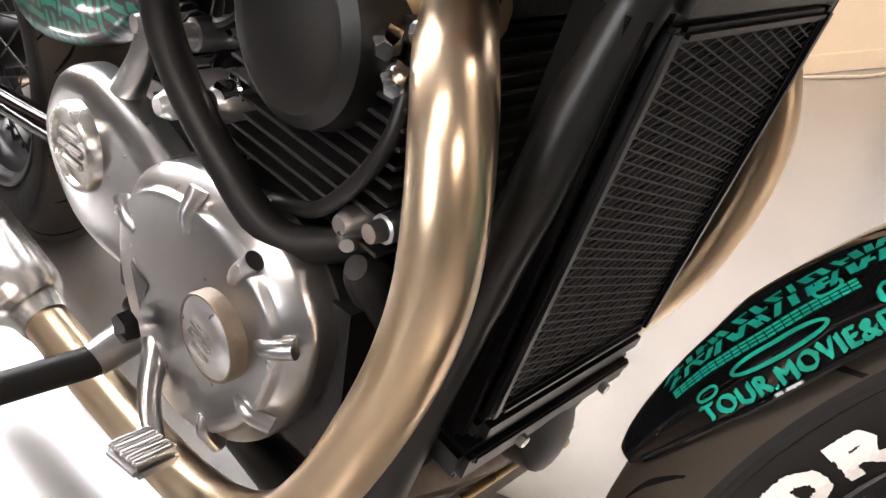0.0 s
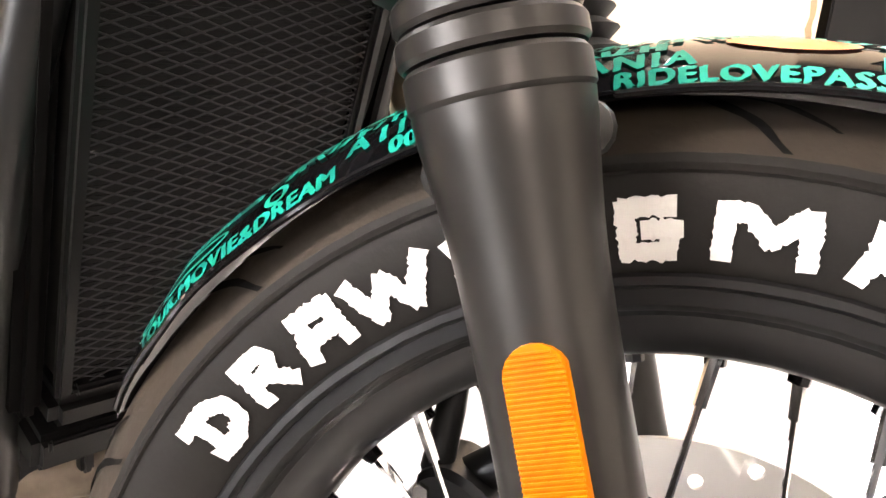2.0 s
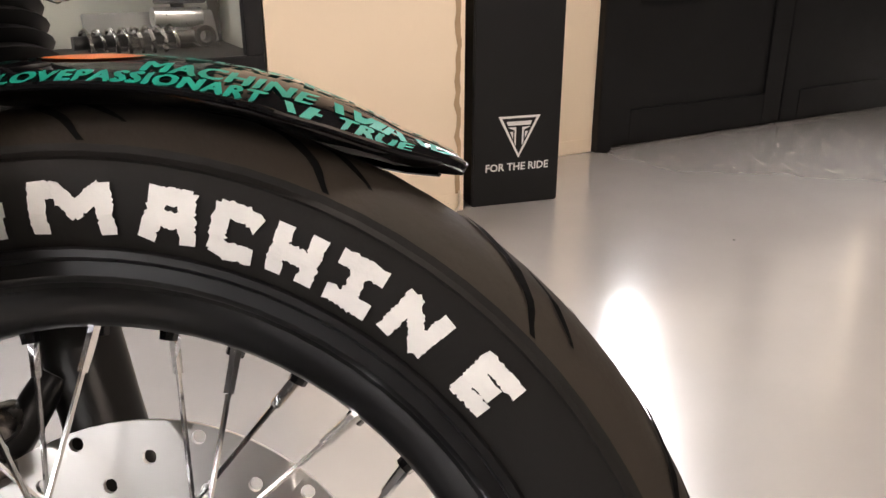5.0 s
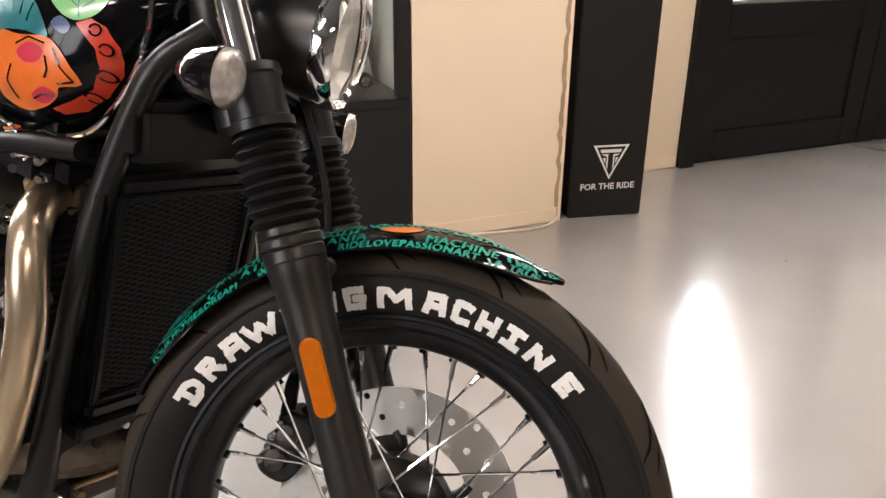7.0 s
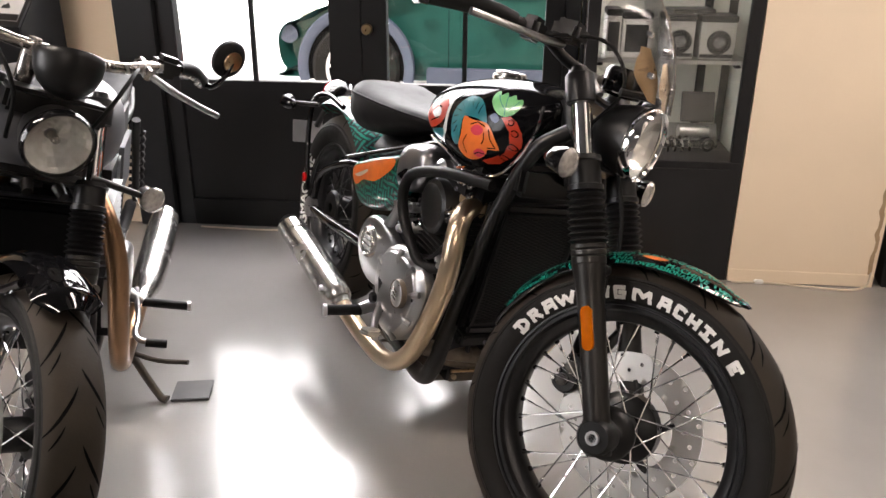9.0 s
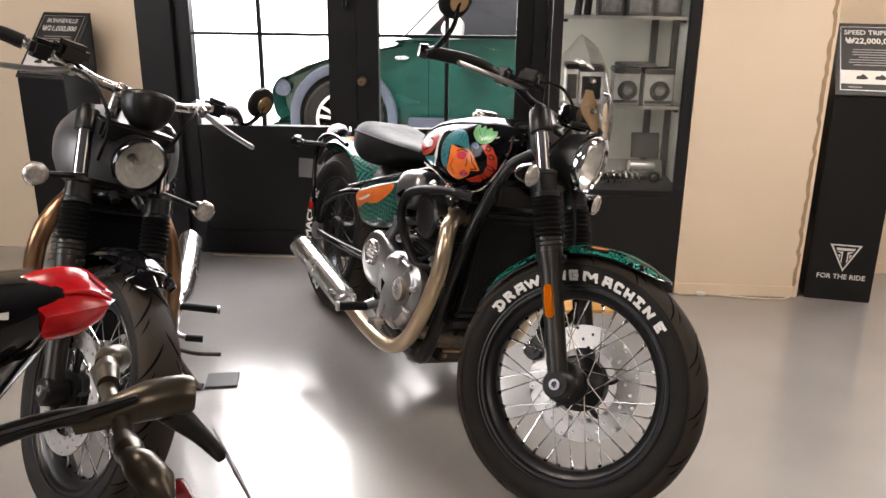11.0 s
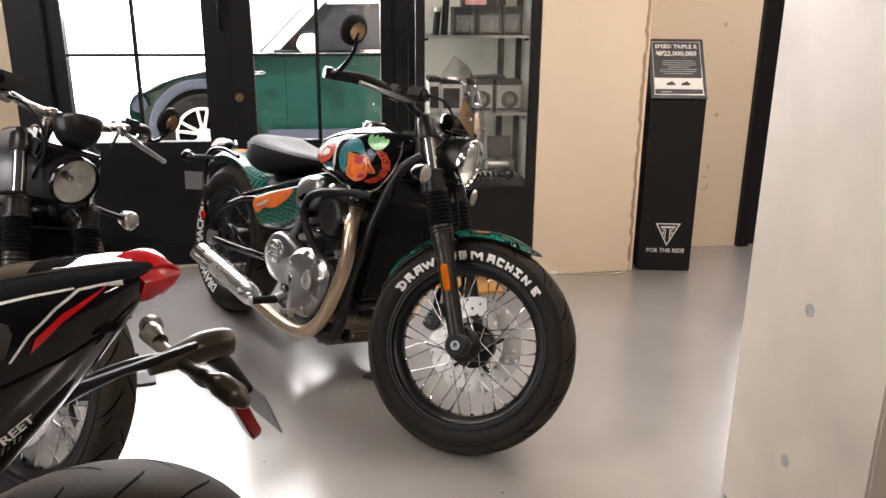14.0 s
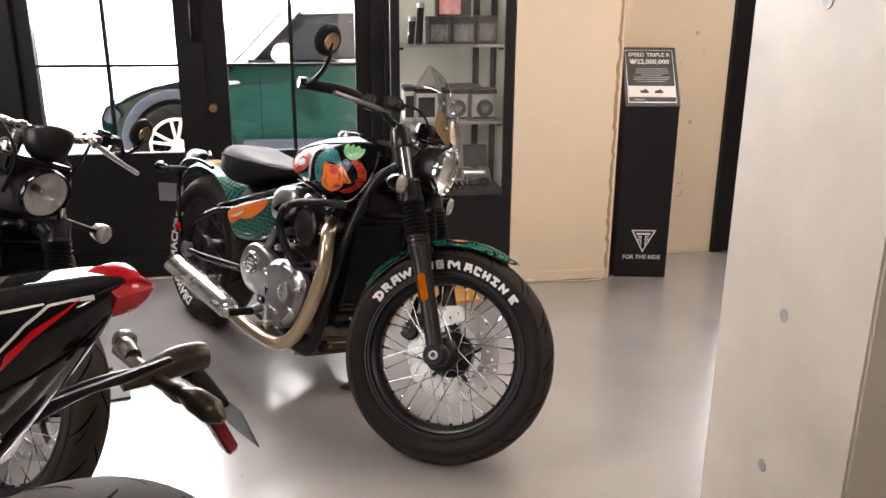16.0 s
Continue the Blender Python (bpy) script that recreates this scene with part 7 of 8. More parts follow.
cable("floor_cable", [(-1.15, WALL_Y - 0.04, 0.005), (-0.9, WALL_Y - 0.05, 0.005), (-0.6, WALL_Y - 0.035, 0.005), (-0.2, WALL_Y - 0.06, 0.005), (0.2, WALL_Y - 0.04, 0.005), (0.41, WALL_Y - 0.05, 0.005)])
cable("floor_cable", [(1.02, PIER_Y - 0.02, 0.005), (1.15, PIER_Y - 0.015, 0.005), (1.3, PIER_Y - 0.035, 0.005), (1.42, PIER_Y - 0.05, 0.006), (1.50, PIER_Y - 0.02, 0.012), (1.515, PIER_Y - 0.006, 0.06)])
part("cable_clip", bm_box((0.035, 0.018, 0.014), (1.12, PIER_Y - 0.012, 0.007), 0.003), "paper", None, "small white cable clip on the floor", 30, category="clip")
part("baseboard", bm_box((0.52, 0.006, 0.05), (1.268, PIER_Y - 0.003, 0.026), 0.002), "wall", None, "cream baseboard of the pier", 30, kind="structure")
part("baseboard", bm_box((0.725, 0.006, 0.05), (1.897, WALL_Y - 0.003, 0.026), 0.002), "wall", None, "cream baseboard", 30, kind="structure")

# warm glow on the floor before the cabinet, painted as flat orange sheets
ct = thing("cardboard_box", pose(0.655, 1.44, 0.0, 0, 0, 4), "flat orange sheets that paint a warm glow on the floor", "cardboard")
part("carton", bm_box((0.30, 0.25, 0.008), (0, 0, 0.004), 0.002), "carton", ct, "", 30)
part("flap", bm_box((0.295, 0.12, 0.004), (0, -0.062, 0.0102), 0.001), "carton", ct, "", 0)
part("flap", bm_box((0.295, 0.12, 0.004), (0, 0.062, 0.0102), 0.001), "carton", ct, "", 0)

# ceiling lamps
for x, y in ((-1.6, -0.5), (1.9, 0.4), (0.4, -3.4), (3.6, -1.6)):
    cl = thing("ceiling_lamp", pose(x, y, CEIL - 0.07), "long linear ceiling lamp with a warm glowing diffuser", "ceiling lamp", "ceiling lamps")
    part("housing", bm_box((1.2, 0.30, 0.05), (0, 0, 0.045), 0.006), "stand", cl, "", 30)
    part("diffuser", bm_box((1.16, 0.26, 0.006), (0, 0, 0.0165), 0.002), "lamp_glow", cl, "", 30)

# clear plastic crate further back along the wall
cr = thing("plastic_crate", pose(4.55, 1.72, 0.0, 0, 0, 10), "translucent plastic storage crate on the floor", "crate")
part("crate_body", bm_box((0.45, 0.32, 0.26), (0, 0, 0.13), 0.02), "paper", cr, "", 30)
part("crate_lid", bm_box((0.47, 0.34, 0.03), (0, 0, 0.275), 0.01), "cab_back", cr, "", 30)

# green hatchback parked outside
CAR = thing("car", pose(0.0, 4.28, -0.02), "green hatchback with white roof and grey wheel-arch trim parked outside", "car")


def V(name, bm, mat, label="", parent=None, smooth=40):
    return part(name, bm, mat, parent or CAR, label, smooth)


# profile along x: nose at -1.55, tail at 2.1; side at y = 0, body towards +y
low = [(-1.43, 0.30), (-1.48, 0.48), (-1.44, 0.59), (-1.34, 0.63), (-1.22, 0.69), (-1.10, 0.735), (-0.95, 0.768), (-0.54, 0.855), (-0.34, 0.905), (2.0, 0.96), (2.15, 0.8), (2.15, 0.35), (1.9, 0.26), (-1.2, 0.24)]
bm = bmesh.new()
loops = []
ring = round_outline(low, 4)
for d, sc in ((0.10, 0.96), (0.03, 0.99), (0.0, 1.0), (0.0, 1.0), (0.05, 0.995), (1.55, 0.995), (1.65, 0.96)):
    loops.append([(0.3 + (x - 0.3) * sc, d, 0.6 + (z - 0.6) * (0.94 if d in (0.10, 1.65) else 1.0)) for x, z in ring])
V("car_body", rings(bm, loops), "car_green", "", None, 50)
V("greenhouse", prism([(-0.46, 0.90), (-0.08, 1.28), (1.75, 1.33), (2.05, 0.96), (1.9, 0.95), (-0.3, 0.90)], 0.10, 1.5), "car_glass", "dark side glass")
V("roof", prism([(-0.14, 1.265), (-0.04, 1.34), (0.9, 1.42), (1.7, 1.38), (1.8, 1.31)], 0.08, 1.52, bevel=0.02), "car_white", "white roof")
V("pillar", prism([(-0.485, 0.912), (-0.355, 0.912), (0.02, 1.285), (-0.11, 1.285)], 0.06, 0.13), "car_white", "white windscreen pillar")
V("pillar_seal", prism([(-0.50, 0.912), (-0.486, 0.912), (-0.111, 1.285), (-0.125, 1.285)], 0.055, 0.12), "car_trim", "")
V("pillar_seal", prism([(-0.355, 0.915), (-0.335, 0.915), (0.04, 1.285), (0.021, 1.285)], 0.055, 0.12), "card", "")
V("pillar", prism([(0.72, 0.93), (0.80, 0.93), (0.80, 1.32), (0.72, 1.32)], 0.07, 0.12), "card", "")
V("belt_trim", bm_box((2.4, 0.014, 0.022), (0.82, 0.004, 0.926), 0.005), "chrome", "")
V("door_handle", bm_box((0.15, 0.02, 0.025), (0.70, -0.008, 0.82), 0.008), "chrome", "")
V("side_lamp", tube([(-0.55, -0.004, 0.767), (-0.535, -0.006, 0.767), (-0.46, -0.006, 0.769), (-0.445, -0.004, 0.769)], [0.008, 0.02, 0.02, 0.008], 12, 1), "chrome", "")
for s in (1,):
    WX, WZ = -0.94, 0.335
    V("wheel_arch", lathe([(-0.012, 0.335), (-0.022, 0.35), (-0.022, 0.40), (-0.005, 0.41), (0.02, 0.40)], 40, centre=(WX, 0.0, WZ - 0.02), arc=(radians(-15), radians(195))), "car_trim", "grey plastic wheel-arch trim")
    # flat black sheet paints the shade inside the wheel arch
    V("arch_hollow", lathe([(-0.006, 0.345), (-0.006, 0.0)], 40, centre=(WX, 0.0, WZ - 0.02), arc=(radians(-15), radians(195))), "grille", "")
    VW = V("wheel", lathe([(-0.03, 0.20), (-0.035, 0.22), (-0.035, 0.285), (-0.015, 0.305), (0.10, 0.305), (0.12, 0.28), (0.12, 0.20)], 40, centre=(WX, 0, WZ - 0.03)), "rubber", "")
    rb = bmesh.new()
    lathe([(-0.032, 0.185), (-0.038, 0.205), (-0.03, 0.21), (0.03, 0.20)], 40, rb, centre=(WX, 0, WZ - 0.03))
    lathe([(-0.030, 0.0), (-0.034, 0.045), (-0.02, 0.055)], 24, rb, centre=(WX, 0, WZ - 0.03))
    V("rim", rb, "car_white", "", VW)
    for k in range(10):
        a = 2 * math.pi * (k // 2) / 5 + 0.3 + (0.2 if k % 2 else -0.2)
        V("rim_spoke", tube([(WX + 0.03 * math.cos(a), -0.03, WZ - 0.03 + 0.03 * math.sin(a)), (WX + 0.195 * math.cos(a), -0.026, WZ - 0.03 + 0.195 * math.sin(a))], [0.013, 0.013], 8, 1), "car_white", "", VW)
    V("brake", lathe([(-0.005, 0.15), (-0.005, 0.0)], 30, centre=(WX, 0.01, WZ - 0.03)), "grille", "", VW)
V("sill_trim", bm_box((2.0, 0.03, 0.12), (0.55, -0.006, 0.27), 0.01), "car_trim", "")
V("bumper", tube([(-1.41, 0.03, 0.53), (-1.45, 0.30, 0.535), (-1.47, 0.8, 0.535), (-1.41, 1.6, 0.53)], 0.062, 12), "car_trim", "")
V("headlamp", tube([(-1.36, 0.20, 0.625), (-1.26, 0.24, 0.66)], [0.07, 0.09], 20, 1), "lens", "")
V("front_indicator", tube([(-1.475, 0.12, 0.41), (-1.44, 0.12, 0.41)], [0.04, 0.05], 14, 1), "ind", "")
V("door_mirror", tube([(-0.16, -0.16, 0.985), (-0.15, -0.15, 0.985), (-0.08, -0.13, 0.99), (-0.05, -0.12, 0.99)], [0.03, 0.075, 0.08, 0.05], 18, 3), "car_white", "white door mirror")
V("mirror_foot", rod((-0.10, -0.08, 0.955), (-0.10, 0.04, 0.94), 0.018, n=8), "grille", "")
V("door_gap", bm_box((0.004, 0.004, 0.55), (-0.30, -0.0005, 0.58)), "grille", "")

# ---- the silver roadster beside it ----
B2 = 1.45
SIL = thing("motorcycle", bike_matrix(-1.334, 1.27, 0.006, -70.0, 11.0), "silver and black roadster motorcycle with gold-tinted exhaust headers", "motorcycle", "parked motorcycles")
FM2 = steer_matrix(B2, 30.0)


def S(name, bm, mat, label="", parent=None, smooth=40):
    return part(name, bm, mat, parent or SIL, label, smooth)


def Q(name, bm, mat, label="", parent=None, smooth=40):
    return part(name, bm, mat, parent or SIL, label, smooth, FM2.copy())


R2 = 0.318
F2 = (B2, 0, R2)
W2F = wheel("front_wheel", SIL, F2, R2, 0.058, 0.242, FM2, 32, "chrome", 0.05, 12, "black wire-spoked front wheel")
brake_disc(W2F, F2, 0.066, 0.15, FM2)
brake_disc(W2F, F2, -0.066, 0.15, FM2)
fork(SIL, B2, R2, FM2, 0.108, 0.70, (0.52, 0.645), False, 0.36)
for s in (-1, 1):
    c2 = bm_box((0.05, 0.045, 0.10), bevel=0.012)
    bmesh.ops.transform(c2, matrix=Matrix.Translation((B2 - 0.10, s * 0.078, R2 + 0.075)) @ Matrix.Rotation(radians(40), 4, "Y"), verts=c2.verts)
    Q("brake_caliper", c2, "black", "black brake caliper")
mudguard("front_mudguard", SIL, F2, 72, 142, 0.335, 0.034, 0.066, FM2, "gloss", "short gloss black front mudguard", squeeze=lambda t: max(0.5, min(1, t / 0.15 + 0.5, (1 - t) / 0.15 + 0.5)))
for s in (-1, 1):
    Q("mudguard_stay", tube([(B2 + 0.02, s * 0.066, R2 + 0.335), (B2 - 0.08, s * 0.078, R2 + 0.26)], 0.010, 8, 1), "gloss", "")
headlight(SIL, (1.275, 0, 0.868), 0.067, FM2, "gloss", 6)
Q("headlamp_bracket", bm_box((0.06, 0.20, 0.05), (1.20, 0, 0.925), 0.008), "black", "")
for s in (-1, 1):
    indicator(SIL, (1.235, s * 0.10, 0.80), (1.262, s * 0.228, 0.785), (1, s * 0.12, 0), FM2, 0.029, "chrome")
    Q("horn_bracket", tube([(1.26, s * 0.03, 0.775), (1.29, s * 0.035, 0.765)], [0.013, 0.010], 10, 1), "black", "")
part("instrument", lathe([(-0.062, 0.0), (-0.060, 0.020), (-0.052, 0.038), (-0.036, 0.053), (-0.014, 0.063), (0.010, 0.067), (0.020, 0.067), (0.024, 0.064), (0.024, 0.058), (0.018, 0.056), (0.016, 0.0)], 40, axis="z"), "black", SIL, "round satin black instrument pod", 40, FM2 @ Matrix.Translation((1.215, 0, 1.01)) @ Matrix.Rotation(radians(-22), 4, "Y"))
BAR2 = Q("handlebar", tube([(0.99, -0.40, 1.03), (1.06, -0.33, 1.055), (1.13, -0.20, 1.045), (1.165, -0.10, 1.025), (1.165, 0.10, 1.025), (1.13, 0.20, 1.045), (1.06, 0.33, 1.045), (0.99, 0.40, 1.02)], 0.0125, 12), "bar_metal", "satin grey metal handlebar")
for s in (-1, 1):
    Q("riser", tube([(1.16, s * 0.055, 0.95), (1.165, s * 0.055, 1.02), (1.165, s * 0.055, 1.04)], [0.018, 0.019, 0.012], 14, 1), "bar_metal", "", BAR2)
    Q("grip", tube([(0.985, s * 0.405, 1.025), (1.055, s * 0.335, 1.052), (1.085, s * 0.28, 1.052)], [0.0175, 0.017, 0.018], 14, 4), "rubber_soft", "", BAR2)
    Q("switch_box", bm_box((0.05, 0.06, 0.048), (1.105, s * 0.245, 1.052), 0.012), "black", "", BAR2)
    Q("lever", tube([(1.16, s * 0.19, 1.03), (1.16, s * 0.25, 1.01), (1.14, s * 0.33, 0.99), (1.115, s * 0.40, 0.975)], [0.008, 0.0085, 0.007, 0.0075], 10), "alloy", "polished alloy lever", BAR2)
    Q("lever_perch", tube([(1.11, s * 0.18, 1.045), (1.165, s * 0.185, 1.03)], 0.014, 10, 1), "bar_metal", "", BAR2)
Q("brake_reservoir", bm_box((0.065, 0.075, 0.045), (1.165, -0.20, 1.075), 0.012), "gloss", "", BAR2)
bar_end_mirror(SIL, (0.985, 0.41, 1.025), (1.043, 0.422, 1.105), (0.9, 0.2, -0.1), FM2, 0.047)
bar_end_mirror(SIL, (0.985, -0.41, 1.025), (1.043, -0.43, 1.105), (0.9, -0.2, -0.1), FM2, 0.047)
for y0 in (-0.07, 0.06):
    Q("control_cable", tube([(1.12, y0 * 3, 1.03), (1.21, y0 * 2.2, 1.03), (1.25, y0 * 1.4, 0.95), (1.2, y0, 0.84)], 0.0045, 8), "rubber_soft", "", BAR2)

# tank, seat, frame
t2 = []
for x, w, zt, zb in ((0.66, 0.06, 0.84, 0.78), (0.72, 0.11, 0.885, 0.755), (0.82, 0.145, 0.925, 0.735), (0.93, 0.163, 0.95, 0.725), (1.03, 0.163, 0.955, 0.725), (1.12, 0.145, 0.94, 0.735), (1.18, 0.09, 0.915, 0.765), (1.205, 0.05, 0.885, 0.80)):
    ring = []
    zc = zb + 0.45 * (zt - zb)
    for a in np.linspace(0, 2 * math.pi, 36, endpoint=False):
        c, s = math.cos(a), math.sin(a)
        ring.append((x, w * math.copysign(abs(c) ** 0.75, c), zc + ((zt - zc) if s > 0 else (zc - zb)) * math.copysign(abs(s) ** 0.8, s)))
    t2.append(ring)
T2 = S("fuel_tank", rings(bmesh.new(), t2), "silver", "satin silver fuel tank", None, 70)
S("tank_cap", lathe([(0, 0.035), (0.008, 0.035), (0.016, 0.026), (0.018, 0)], 28, axis="z", centre=(0.98, 0, 0.952)), "chrome", "", T2)
for s in (-1, 1):
    S("knee_pad", bm_box((0.12, 0.008, 0.07), (0.86, s * 0.154, 0.83), 0.003), "card", "", T2)
s2 = []
for x, w, zt, zb in ((-0.02, 0.05, 0.80, 0.76), (0.02, 0.10, 0.82, 0.74), (0.2, 0.115, 0.815, 0.745), (0.42, 0.12, 0.80, 0.735), (0.58, 0.10, 0.80, 0.74), (0.66, 0.07, 0.81, 0.76)):
    s2.append([(x, w * math.copysign(abs(math.cos(a)) ** 0.6, math.cos(a)), (zt + zb) / 2 + (zt - zb) / 2 * math.copysign(abs(math.sin(a)) ** 0.7, math.sin(a))) for a in np.linspace(0, 2 * math.pi, 24, endpoint=False)])
S("seat", rings(bmesh.new(), s2), "leather", "black leather bench seat", None, 70)
wheel("rear_wheel", SIL, (0, 0, 0.318), 0.318, 0.072, 0.222, I4, 32, "chrome", 0.055, 14, "black wire-spoked rear wheel")
mudguard("rear_mudguard", SIL, (0, 0, 0.318), 45, 150, 0.350, 0.03, 0.085, I4, "gloss", "gloss black rear mudguard", squeeze=lambda t: max(0.6, min(1, t / 0.1 + 0.5, (1 - t) / 0.2 + 0.4)))
E2 = S("engine", bm_box((0.42, 0.32, 0.26), (0.80, 0, 0.37), 0.05), "crank", "black and alloy parallel-twin engine")
for s in (-1, 1):
    o = round_outline([(0.66, 0.36), (0.70, 0.45), (0.80, 0.48), (0.92, 0.47), (0.99, 0.40), (0.95, 0.30), (0.84, 0.26), (0.72, 0.28)], 4)
    dc = dome_cover(o, -0.14, 0.05)
    if s > 0:
        bmesh.ops.transform(dc, matrix=Matrix.Diagonal((1, -1, 1, 1)), verts=dc.verts)
    S("engine_cover", dc, "alloy", "brushed alloy engine cover", E2, 50)
CY2 = S("cylinder", bm_box((0.17, 0.27, 0.22), (0.90, 0, 0.58), 0.02), "crank", "", E2)
for i in range(11):
    S("fin", bm_box((0.21, 0.31, 0.0045), (0.90, 0, 0.50 + i * 0.0155), 0.0015, seg=1), "alloy", "", CY2, 30)
S("cylinder_head", bm_box((0.21, 0.29, 0.09), (0.91, 0, 0.72), 0.03), "crank", "", E2)
S("radiator", bm_box((0.04, 0.24, 0.30), (1.06, 0, 0.52), 0.01, Matrix.Rotation(radians(8), 4, "Y")), "grille", "black radiator")
for s in (-1, 1):
    S("down_tube", tube([(1.17, s * 0.05, 0.82), (1.09, s * 0.10, 0.68), (1.05, s * 0.12, 0.45), (1.0, s * 0.12, 0.26), (0.9, s * 0.12, 0.21), (0.6, s * 0.12, 0.25)], 0.016, 10), "black", "black frame tube")
    S("rear_tube", tube([(0.95, s * 0.06, 0.80), (0.6, s * 0.10, 0.73), (0.2, s * 0.11, 0.70), (-0.05, s * 0.09, 0.72)], 0.014, 10), "black", "")
    S("swing_arm", tube([(0.0, s * 0.12, 0.318), (0.3, s * 0.12, 0.34), (0.55, s * 0.10, 0.37)], 0.02, 10), "black", "")
    SB = S("shock_absorber", tube([(0.06, s * 0.14, 0.36), (0.22, s * 0.135, 0.68)], 0.014, 10, 1), "black", "black rear shock absorber with coil spring")
    S("shock_spring", tube([(0.08 + 0.12 * t / 72, s * 0.139 + 0.024 * math.cos(t * 0.7), 0.40 + 0.24 * t / 72 + 0.024 * math.sin(t * 0.7) * 0.4) for t in range(73)], 0.0045, 6, 1), "black", "", SB)
    S("exhaust_header", tube([(0.985, s * 0.085, 0.70), (1.04, s * 0.12, 0.685), (1.085, s * 0.160, 0.62), (1.088, s * 0.180, 0.53), (1.065, s * 0.187, 0.40), (1.02, s * 0.190, 0.29), (0.94, s * 0.192, 0.205), (0.82, s * 0.195, 0.185), (0.70, s * 0.20, 0.195), (0.60, s * 0.208, 0.215)], 0.0245, 18, 6), "copper_pipe", "bronze-tinted stainless exhaust header")
    S("silencer", tube([(0.62, s * 0.206, 0.211), (0.56, s * 0.213, 0.226), (0.50, s * 0.22, 0.240), (0.38, s * 0.230, 0.268), (0.22, s * 0.240, 0.305), (0.12, s * 0.245, 0.328)], [0.025, 0.032, 0.046, 0.05, 0.05, 0.044], 24, 6), "silencer", "polished upswept silencer")
    P2 = S("foot_peg", rod((0.70, s * 0.22, 0.268), (0.695, s * 0.345, 0.262), 0.013, n=12), "rubber_soft", "black rubber foot peg")
    S("peg_end", rod((0.695, s * 0.343, 0.262), (0.694, s * 0.353, 0.262), 0.015, n=12), "steel", "", P2)
    S("peg_mount", tube([(0.66, s * 0.12, 0.32), (0.69, s * 0.18, 0.29), (0.70, s * 0.222, 0.27)], [0.022, 0.018, 0.015], 12), "alloy", "", P2)
    S("foot_lever", tube([(0.68, s * 0.20, 0.30), (0.76, s * 0.215, 0.25), (0.84, s * 0.22, 0.225), (0.86, s * 0.29, 0.222)], 0.008, 8), "alloy", "alloy foot lever")
    S("lever_rubber", rod((0.858, s * 0.245, 0.222), (0.86, s * 0.30, 0.222), 0.012, n=10), "rubber_soft", "")
    S("intake_cover", bm_box((0.13, 0.05, 0.12), (0.70, s * 0.11, 0.64), 0.02), "alloy", "satin alloy intake cover")
    S("side_panel", bm_box((0.24, 0.03, 0.17), (0.47, s * 0.12, 0.61), 0.014), "silver", "silver side panel")
S("side_stand", tube([(0.72, 0.14, 0.24), (0.80, 0.21, 0.15), (0.87, 0.29, 0.07), (0.885, 0.315, 0.062)], [0.013, 0.012, 0.011, 0.013], 10), "grime", "worn grey side stand reaching out to its pad")
S("stand_tang", tube([(0.80, 0.20, 0.16), (0.85, 0.28, 0.165), (0.88, 0.36, 0.18)], 0.007, 8), "grime", "")
S("tail_light", tube([(-0.33, 0, 0.66), (-0.25, 0, 0.68)], [0.03, 0.035], 14, 1), "red", "")

pad = thing("stand_pad", pose(0.175, 0.540, 0.0, 0, 0, -36), "thin dark square pad under the side stand", "pad")
part("plate", bm_box((0.085, 0.085, 0.008), (0, 0, 0.004), 0.002), "box_dark", pad, "", 30)
pad = thing("stand_pad", pose(-0.680, 0.606, 0.0, 0, 0, 12), "thin dark square pad under the side stand", "pad")
part("plate", bm_box((0.105, 0.10, 0.008), (0, 0, 0.004), 0.002), "box_dark", pad, "", 30)

# ---- tail of the third motorcycle ----
TRI = thing("motorcycle", pose(-0.20, -0.985, -0.010, 0, 0, 211.5), "black sports motorcycle with red and white tail stripes", "motorcycle", "parked motorcycles")


def T(name, bm, mat, label="", parent=None, smooth=40):
    return part(name, bm, mat, parent or TRI, label, smooth)


# tail unit: sections along x (forward), each with half-width, top and lower edge
sec = [(0.050, 0.045, 0.994, 0.955), (0.09, 0.064, 1.000, 0.908), (0.14, 0.084, 1.003, 0.858), (0.20, 0.100, 1.006, 0.802), (0.28, 0.115, 1.006, 0.735), (0.36, 0.128, 1.000, 0.675), (0.48, 0.14, 0.97, 0.60), (0.62, 0.13, 0.93, 0.56), (0.75, 0.11, 0.90, 0.55)]
lp = []
for x, w, zt, zb in sec:
    pts = []
    n = 40
    for i in range(n):
        a = 2 * math.pi * i / n
        c, s = math.cos(a), math.sin(a)
        zm = zb + 0.72 * (zt - zb)
        y = w * math.copysign(abs(c) ** 0.8, c)
        z = zm + ((zt - zm) if s > 0 else (zm - zb)) * math.copysign(abs(s) ** 0.88, s)
        if s < 0:
            y *= 1 - 0.12 * abs(s) ** 3
        pts.append((x, y, z))
    lp.append(pts)
TAIL = T("tail_cowl", rings(bmesh.new(), lp), "gloss", "gloss black tail cowl with red and white stripes", None, 45)
tb = bmesh.new()
tb.from_mesh(TAIL.data)
TAIL_TREE = BVHTree.FromBMesh(tb)
tb.free()


